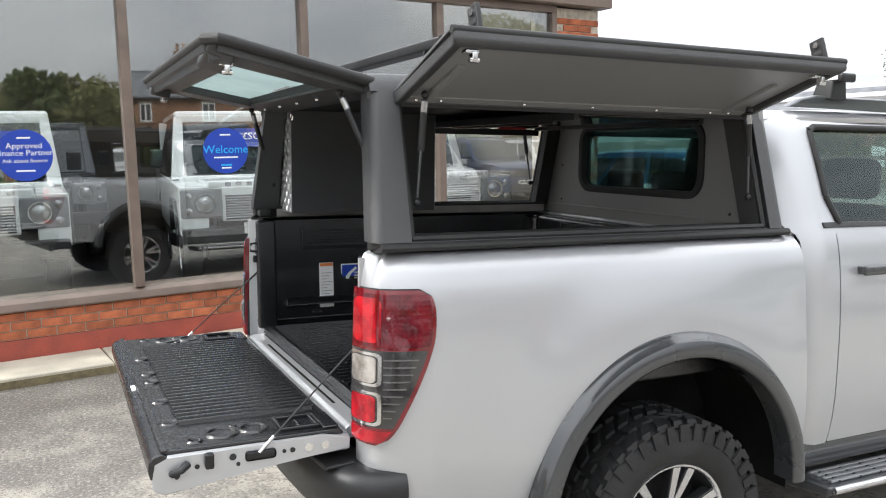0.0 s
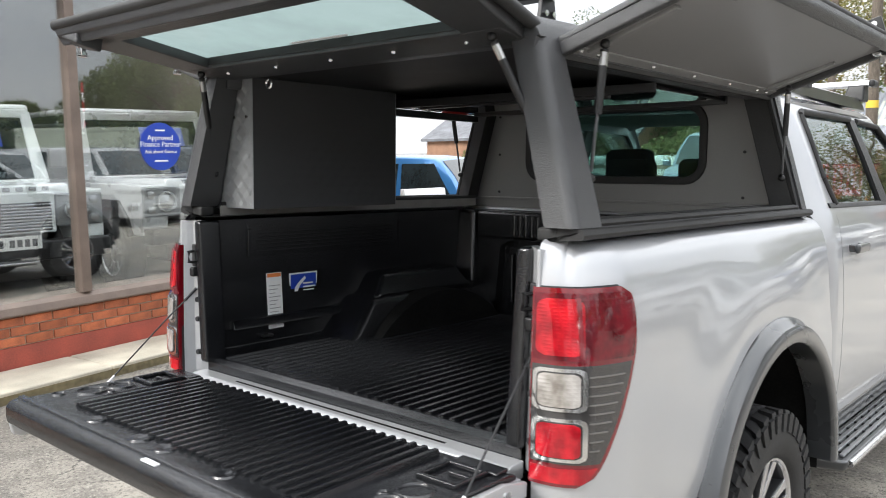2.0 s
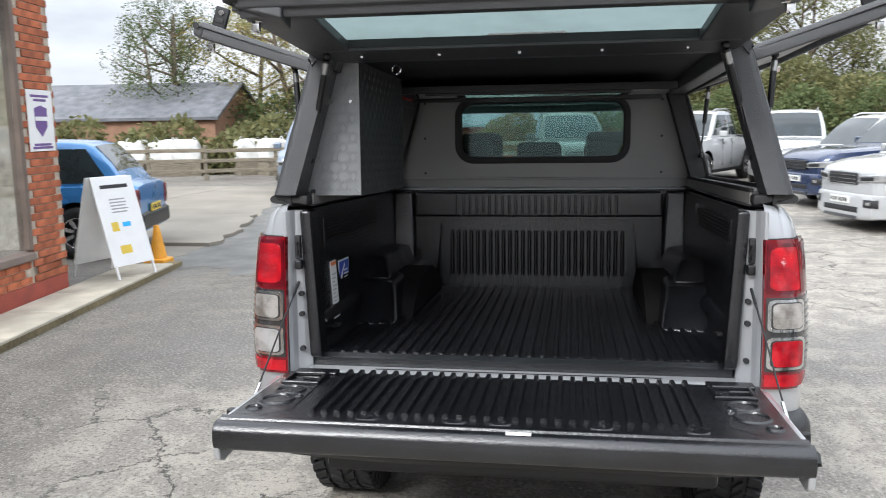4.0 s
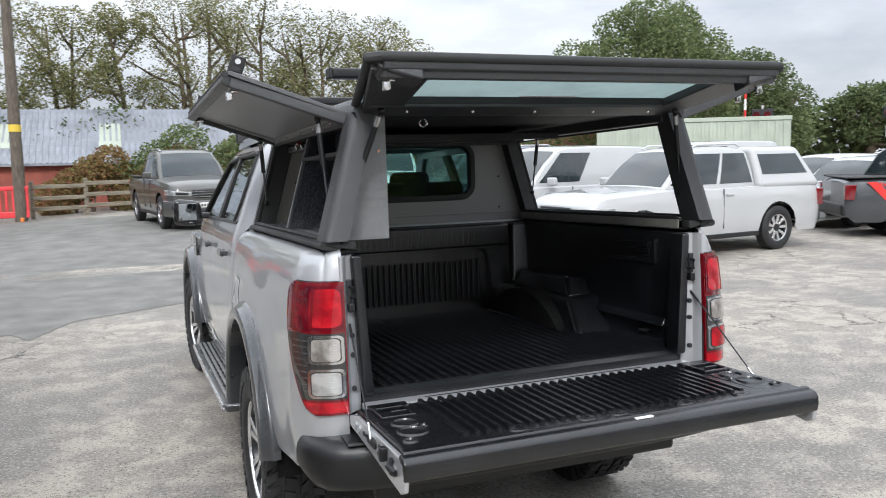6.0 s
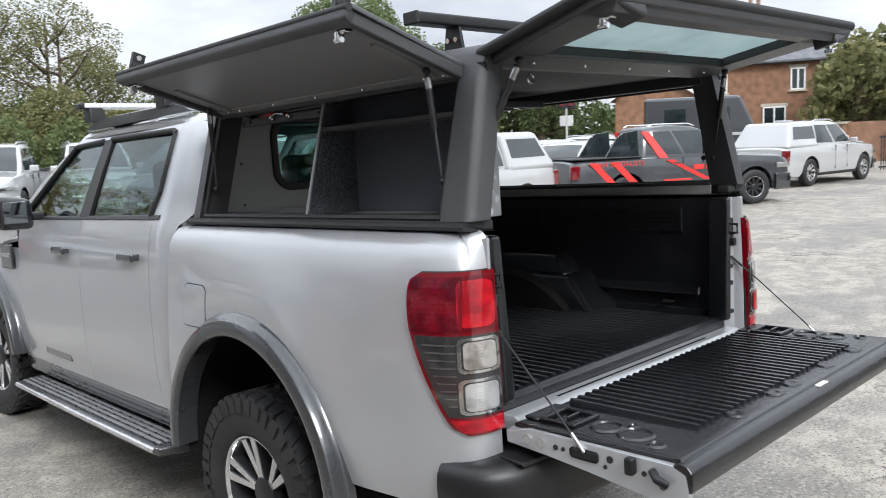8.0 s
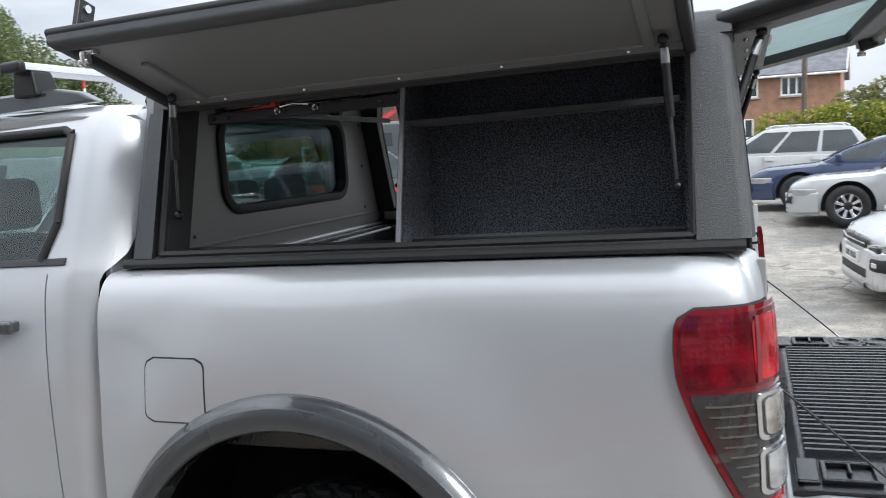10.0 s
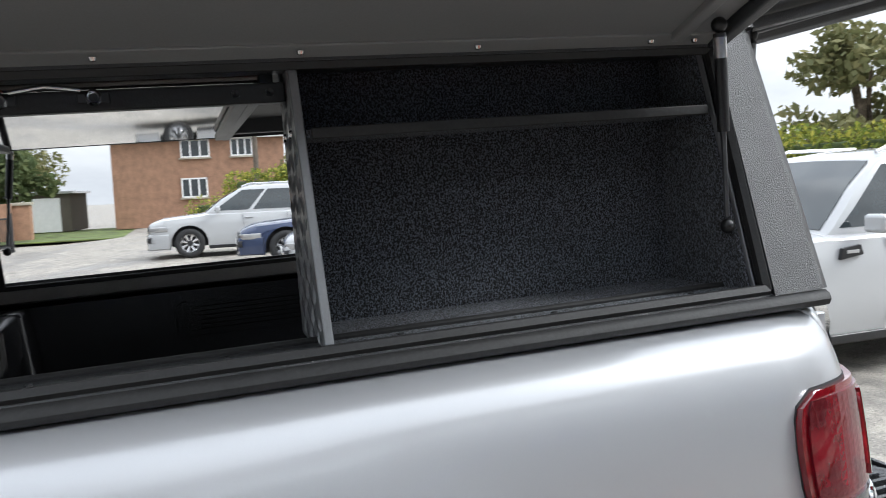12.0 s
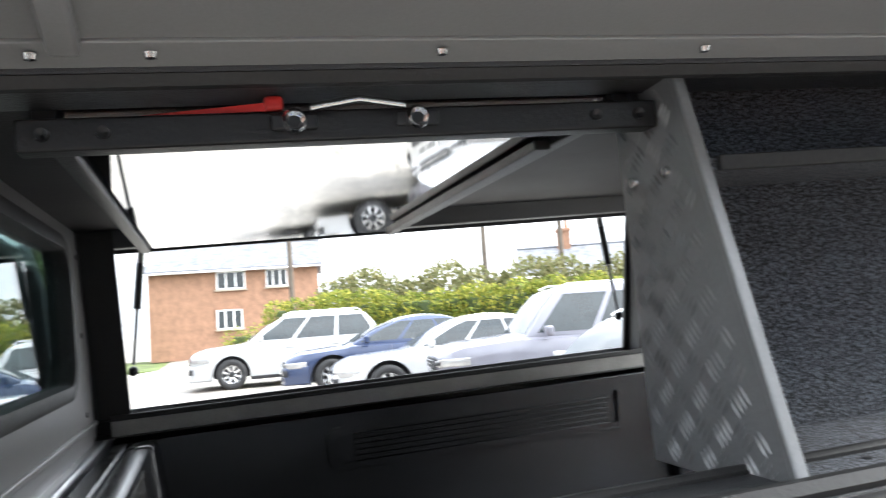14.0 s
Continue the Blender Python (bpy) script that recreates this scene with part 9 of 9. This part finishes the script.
# ---------------------------------------------------------------- buildings round the yard
def pitched(name, label, at, w, d, eave, ridge, wall_mat, roof_mat, windows=(), chimneys=(), overhang=0.25, door_at=None, courses=False, gable_trim=True):
    """A house: walls, pitched roof along x, windows on the front (y = 0) face and both ends."""
    hs = thing(name, label, "house", at)
    part("wall", bm_prism([(0, 0), (d, 0), (d, eave), (d / 2, ridge), (0, eave)], "x", 0, w), wall_mat, hs, smooth=False)
    o = overhang
    k = (ridge - eave) / (d / 2)
    for a, b in (((-o, eave - o * k), (d / 2, ridge)), ((d / 2, ridge), (d + o, eave - o * k))):
        part("roof", bm_prism([a, b, (b[0], b[1] + 0.14), (a[0], a[1] + 0.14)], "x", -o, w + o, 0.01), roof_mat, hs)
    part("ridge_tiles", bm_tube([(-o, d / 2, ridge + 0.14), (w + o, d / 2, ridge + 0.14)], 0.09, 8), roof_mat, hs)
    part("gutter", bm_tube([(-o, -o - 0.03, eave - o * k + 0.02), (w + o, -o - 0.03, eave - o * k + 0.02)], 0.06, 6), M_WHITEVINYL if gable_trim else M_BLACK, hs)
    if gable_trim:
        for x in (-o - 0.02, w + o + 0.02):
            for a, b in (((-o, eave - o * k), (d / 2, ridge)), ((d / 2, ridge), (d + o, eave - o * k))):
                part("bargeboard", bm_prism([a, b, (b[0], b[1] + 0.17), (a[0], a[1] + 0.17)], "x", x - 0.02, x + 0.02), M_WHITEVINYL, hs)
    for face, u, z, ww, hh, bars in windows:
        wn_ = thing("window", "", "", {"f": pose(u, -0.02, z), "l": pose(-0.02, u, z, 0, 0, -90), "r": pose(w + 0.02, u, z, 0, 0, 90)}[face])
        wn_.parent = hs
        fr = bmesh.new()
        t = 0.07
        for x0, x1, z0, z1 in ((-ww / 2, ww / 2, 0, t), (-ww / 2, ww / 2, hh - t, hh), (-ww / 2, -ww / 2 + t, 0, hh), (ww / 2 - t, ww / 2, 0, hh)):
            bm_box(x0, x1, -0.05, 0.03, z0, z1, 0, fr)
        for j in range(1, bars):
            x = -ww / 2 + ww * j / bars
            bm_box(x - 0.04, x + 0.04, -0.05, 0.03, 0, hh, 0, fr)
        part("window_frame", fr, M_WHITEVINYL, wn_, "white window frame")
        part("glass", bm_box(-ww / 2 + 0.02, ww / 2 - 0.02, -0.012, 0.0, 0.02, hh - 0.02), M_CARGLASS, wn_)
        part("sill", bm_box(-ww / 2 - 0.08, ww / 2 + 0.08, -0.10, 0.02, -0.09, 0.0, 0.01), M_SLAB, wn_)
        part("lintel", bm_box(-ww / 2 - 0.1, ww / 2 + 0.1, -0.012, 0.02, hh, hh + 0.16), M_SLAB if courses else wall_mat, wn_)
    for x, y, top in chimneys:
        ch = part("chimney", bm_box(x - 0.38, x + 0.38, y - 0.38, y + 0.38, ridge - 0.9, top, 0.015), wall_mat, hs)
        part("chimney_cap", bm_box(x - 0.45, x + 0.45, y - 0.45, y + 0.45, top - 0.18, top - 0.02, 0.02), wall_mat, ch)
        for dx in (-0.2, 0.2):
            part("chimney_pot", moved(bm_lathe([(0, 0.12), (0.45, 0.10), (0.47, 0.12), (0.5, 0.09)], "z", 12), Matrix.Translation((x + dx, y, top))), M_NEWBRICK, ch)
    return hs


# red-brown brick house across the road, end-on to the yard
pitched("brick_house", "two-storey red-brown brick house with white windows and grey roof", pose(42.6, 4.4, 0.2, 0, 0, -97), 8.6, 6.5, 4.55, 6.0, M_NEWBRICK, M_SLATE,
        (("f", 4.13, 3.5, 1.45, 0.92, 3), ("f", 6.46, 3.5, 1.1, 0.92, 3), ("f", 4.0, 1.45, 1.3, 1.0, 3), ("l", 1.2, 3.0, 0.9, 1.1, 1), ("l", 3.6, 3.0, 0.9, 1.1, 1), ("l", 2.4, 0.7, 1.2, 1.6, 2)))
# second house with a chimney beyond the hedge
pitched("brick_house", "distant brick cottage with orange chimney beyond the hedge", pose(40.5, -15.2, 0.0, 0, 0, -112), 9.5, 7.0, 3.4, 5.0, M_NEWBRICK, M_SLATE, (("l", 3.4, 2.0, 0.9, 0.9, 2),), ((2.6, 3.5, 6.2),))
pitched("brick_house", "distant house with an orange tiled roof beyond the hedge", pose(11.5, -31.0, 0.0, 0, 0, -150), 9.0, 6.0, 4.0, 6.4, M_NEWBRICK, material("orange_roof_tiles", (0.40, 0.13, 0.06), 0.85, 0, 0.2, 2, 30), (("f", 2.0, 2.4, 1.2, 1.1, 2), ("f", 5.0, 2.4, 1.2, 1.1, 2)))
# old station house with chimneys
pitched("station_house", "old brown brick house with slate roof and tall chimneys", pose(36.2, 24.6, 0.0, 0, 0, -66), 10.2, 7.0, 5.0, 6.7, M_OLDBRICK, M_SLATE,
        (("f", 2.4, 3.5, 0.8, 1.1, 2), ("f", 5.4, 3.5, 0.8, 1.1, 2), ("f", 9.2, 3.5, 0.7, 1.1, 2), ("f", 8.1, 1.8, 1.1, 0.9, 2)), ((5.1, 3.5, 8.0), (7.0, 3.5, 8.2)), courses=True, gable_trim=False)
pitched("gabled_porch_wing", "low gabled brick wing with white bargeboards", pose(35.3, 19.3, 0.0, 0, 0, 24), 4.4, 4.0, 3.4, 4.7, M_OLDBRICK, M_SLATE, (("l", 2.0, 1.2, 0.9, 1.0, 2),))
# house with chimney far behind the parked vans
pitched("distant_house", "distant house roof with a brick chimney", pose(16.5, 37.0, 0.0, 0, 0, -14), 8.0, 6.0, 3.2, 5.2, M_OLDBRICK, M_SLATE, (), ((4.4, 3.0, 6.4),), gable_trim=False)
# long low shed with corrugated roof, and the barn beyond
shed = thing("corrugated_shed", "long low shed with a grey corrugated sheet roof", "shed", pose(-6.5, 28.4, 0.0, 0, 0, 0))
part("wall", bm_prism([(0.0, 0.0), (6.0, 0.0), (6.0, 2.2), (3.0, 3.7), (0.0, 1.75)], "x", 0.0, 9.9), M_REDWALL, shed, smooth=False)
part("roof", bm_prism([(-0.25, 1.66), (3.0, 3.66), (3.0, 3.74), (-0.25, 1.74)], "x", -0.2, 10.1), M_SHEDROOF, shed)
part("roof", bm_prism([(3.0, 3.66), (6.2, 2.1), (6.2, 2.18), (3.0, 3.74)], "x", -0.2, 10.1), M_SHEDROOF, shed)
corr = part("corrugation", bm_prism([(-0.26, 1.74), (2.98, 3.735), (2.98, 3.765), (-0.26, 1.77)], "x", 0.0, 0.07), M_SHEDROOF)
corr_me = corr.data
bpy.data.objects.remove(corr)
for k in range(50):
    piece("corrugation", corr_me, shed, pose(-0.15 + k * 0.205, 0, 0))
for x in (1.0, 4.4):
    part("rooflight", bm_prism([(0.6, 2.24), (2.0, 3.10), (2.0, 3.16), (0.6, 2.30)], "x", x, x + 0.75), M_PALEGREEN, shed, "yellowed translucent rooflight")
barn = thing("slate_barn", "barn with a dark slate roof beyond the fence", "barn", pose(-24.2, 27.2, 0.0, 0, 0, 4))
part("wall", bm_prism([(0, 0), (6, 0), (6, 2.2), (3, 3.6), (0, 2.2)], "x", 0, 10.5), M_NEWBRICK, barn, smooth=False)
for a, b in (((-0.2, 2.1), (3, 3.6)), ((3, 3.6), (6.2, 2.1))):
    part("roof", bm_prism([a, b, (b[0], b[1] + 0.12), (a[0], a[1] + 0.12)], "x", -0.2, 10.7), M_SLATE, barn)
for k in range(5):
    x, y = (-15.4, -14.4, -13.5, -11.3, -10.3)[k], 24.9 + 0.2 * (k % 2) + 0.3 * (k > 2)
    g = thing("bulk_bag", "white woven bulk bag stacked behind the fence", "bag", pose(x, y, 0.55, 0, 0, 12 * k), "white bulk bags")
    bb = bm_box(-0.46, 0.46, -0.43, 0.43, 0.0, 0.80, 0.14, seg=4)
    bmesh.ops.subdivide_edges(bb, edges=[q for q in bb.edges if q.calc_length() > 0.2], cuts=4, use_grid_fill=True)
    for v in bb.verts:
        swell = 0.06 * math.sin(min(1.0, max(0.0, v.co.z / 0.8)) * math.pi)
        v.co.x += swell * math.copysign(1, v.co.x) + 0.025 * math.sin(9 * v.co.z + 5 * v.co.y + k)
        v.co.y += 0.03 * math.sin(8 * v.co.x + 11 * v.co.z + 2 * k)
        v.co.z += 0.05 * math.sin(6 * v.co.x + 4 * v.co.y + k) * (v.co.z > 0.5)
    part("bag", bb, M_BAG, g)
    part("pallet", bm_box(-0.5, 0.5, -0.5, 0.5, -0.55, 0.0, 0.02), M_TIMBER, g)
    for sx in (-0.3, 0.3):
        part("loop", bm_tube([(sx - 0.1, 0, 0.75), (sx, 0, 0.92), (sx + 0.1, 0, 0.75)], 0.02, 6), M_BAG, g)
# pale container and dark horsebox
cont = thing("shipping_container", "pale green ribbed container behind the parked vans", "container", pose(13.6, 21.2, 0.0, 0, 0, -37))
part("shell", bm_box(0, 6.1, 0, 2.4, 0.1, 2.75, 0.03), M_PALEGREEN, cont)
for k in range(24):
    part("panel_rib", bm_box(0.12 + k * 0.25, 0.22 + k * 0.25, -0.03, 0.0, 0.25, 2.62, 0.008, seg=1), M_PALEGREEN, cont)
part("top_rail", bm_box(-0.02, 6.12, -0.04, 0.02, 2.64, 2.77, 0.01), M_PALEGREEN, cont)
hb = thing("horsebox_lorry", "dark grey horsebox lorry parked before the old house", "lorry", pose(23.6, 14.9, 0.0, 0, 0, -58))
part("box_body", bm_hexa([(0, 0, 0.7), (4.3, 0, 0.7), (4.3, 2.4, 0.7), (0, 2.4, 0.7)], [(0, 0, 2.85), (3.3, 0, 2.85), (3.3, 2.4, 2.85), (0, 2.4, 2.85)], 0.12, seg=3), M_GRAPHITE, hb)
for x in (0.7, 2.2):
    part("side_window", bm_box(x, x + 0.75, -0.012, 0.01, 1.95, 2.45, 0.01), M_CARGLASS, hb)
part("stripe", bm_box(0.2, 3.5, -0.014, 0.01, 1.45, 1.55), M_PALESILVER, hb)
for x in (1.0, 3.3):
    for yy in (0.16, 2.24):
        part("wheel", moved(bm_lathe([(-0.14, 0.0001), (-0.14, 0.42), (0.14, 0.42), (0.14, 0.0001)], "y", 20), Matrix.Translation((x, yy, 0.42))), M_TYRE, hb)
part("chassis", bm_box(0.3, 4.1, 0.3, 2.1, 0.45, 0.72, 0.03), M_BLACK, hb)
# level crossing lights
for x, y in ((29.6, 23.0), (24.6, 25.4)):
    sg_ = thing("crossing_signal", "railway crossing signal with black light board", "signal", pose(x, y, 0, 0, 0, -50))
    part("mast", bm_tube([(0, 0, 0), (0, 0, 3.6)], 0.06, 8), M_PALESILVER, sg_)
    part("light_board", bm_box(-0.45, 0.45, -0.06, 0.0, 2.9, 3.45, 0.05), M_INK, sg_)
    for dx in (-0.22, 0.22):
        part("signal_lamp", moved(bm_lathe([(0.0, 0.13), (-0.12, 0.14), (-0.12, 0.12), (-0.02, 0.11), (-0.02, 0.0001)], "y", 14), Matrix.Translation((dx, -0.06, 3.18))), M_RED, sg_)
    part("sign_plate", bm_box(-0.32, 0.32, -0.04, 0.0, 2.1, 2.6, 0.01), M_PALESILVER, sg_)
bp = thing("barrier_pole", "red and white striped barrier arm standing upright", "barrier", pose(22.4, 24.0, 0))
for k in range(10):
    part("stripe", bm_tube([(0, 0, 0.6 + k * 0.45), (0, 0, 1.05 + k * 0.45)], 0.045, 8), M_DECALRED if k % 2 else M_WHITEVINYL, bp)
part("stand", bm_box(-0.2, 0.2, -0.2, 0.2, 0, 0.65, 0.03), M_PALESILVER, bp)

# railings, brick pillars, low wall and shed by the road entrance
rail_ = thing("metal_railing", "black upright metal railing by the entrance", "railing", pose(27.5, 7.9, 0.0, 0, 0, -18))
for k in range(26):
    part("bar", bm_tube([(k * 0.13 - 0.4, 0, 0.1), (k * 0.13 - 0.4, 0, 1.25)], 0.016, 6), M_FENCEMETAL, rail_)
for z in (0.18, 1.18):
    part("rail", bm_box(-0.5, 2.95, -0.02, 0.02, z, z + 0.05, 0.005), M_FENCEMETAL, rail_)
part("end_post", bm_box(2.9, 3.05, -0.06, 0.06, 0, 1.4, 0.01), M_FENCEMETAL, rail_)
pb = thing("red_bin", "bright red lidded salt bin behind the railing", "bin", pose(36.3, 10.35, 0))
part("bin_body", bm_hexa([(-0.24, -0.24, 0), (0.24, -0.24, 0), (0.24, 0.24, 0), (-0.24, 0.24, 0)], [(-0.28, -0.28, 1.4), (0.28, -0.28, 1.4), (0.28, 0.28, 1.4), (-0.28, 0.28, 1.4)], 0.03), M_BARRIER, pb)
part("bin_lid", bm_box(-0.30, 0.30, -0.30, 0.30, 1.4, 1.52, 0.04), M_BARRIER, pb)
for x, y in ((37.0, 7.7), (36.3, 12.8)):
    p = thing("brick_pillar", "brick gate pillar with a stone cap", "pillar", pose(x, y, 0))
    part("shaft", bm_box(-0.35, 0.35, -0.35, 0.35, 0, 1.65, 0.01), M_NEWBRICK, p)
    part("cap", bm_box(-0.42, 0.42, -0.42, 0.42, 1.65, 1.78, 0.02), M_SLAB, p)
gw = part("garden_wall", bm_box(-0.12, 0.12, 0.0, 5.0, 0.0, 1.75, 0.01), M_NEWBRICK, at=pose(36.4, 8.0, 0))
tagged(gw, "brick garden wall beside the entrance", "wall")
gs = thing("garden_garage", "small pale garage beside the brick house", "garage", pose(44.0, 6.6, 0.2, 0, 0, -97))
part("wall", bm_box(-2.6, 0, 0, 3.5, 0, 1.95, 0.02), M_SHOPWALL, gs)
part("roof", bm_box(-2.8, 0.2, -0.2, 3.7, 1.95, 2.1, 0.02), M_PALESILVER, gs)
part("garage_door", bm_box(-2.3, -0.5, -0.04, 0.0, 0, 1.75, 0.01), M_WHITEVINYL, gs)
pf = thing("panel_fence", "brown timber panel fence by the drive", "fence", pose(41.0, 9.6, 0.1, 0, 0, -85))
for k in range(22):
    part("board", bm_box(-3.3 + k * 0.15, -3.17 + k * 0.15, -0.015, 0.015, 0, 1.25, 0.004, seg=1), M_TIMBER, pf)
part("rail", bm_box(-3.3, 0.0, 0.015, 0.06, 0.6, 0.7), M_TIMBER, pf)
for x, y, h in ((31.5, -10.0, 6.5), (36.0, -2.2, 6.8), (33.5, -14.5, 7.0)):
    pl_ = thing("telegraph_pole", "timber utility pole beyond the hedge", "pole", pose(x, y, 0))
    part("shaft", bm_tube([(0, 0, -0.2), (0, 0, h)], 0.13, 10, taper=[0.14, 0.10]), M_POLE, pl_)
gv = part("road_verge", bm_box(34.0, 47.0, -3.0, 9.5, 0.10, 0.16, 0.02), M_GRASS)
tagged(gv, "grass verge in front of the brick house", "verge", kind="structure")

# ---------------------------------------------------------------- bricks of the shop, last
for row_ in range(3):
    off = 0.112 if row_ % 2 else 0.0
    for k in range(31):
        y = -1.95 + off + k * 0.225
        if y < 4.40 or y > 4.61:
            piece("brick", BRICK_ME, wall_core, pose(0, y, 0.252 + row_ * 0.075))
for row_ in range(39):
    off = 0.112 if row_ % 2 else 0.0
    for k in range(3):
        y = 4.625 + off * 0.9 + k * 0.214 - (0.0 if k else 0.0)
        if y + 0.215 < SY1 + 0.02:
            piece("brick", BRICK_ME, pier_core, pose(0, y, 0.252 + row_ * 0.075))
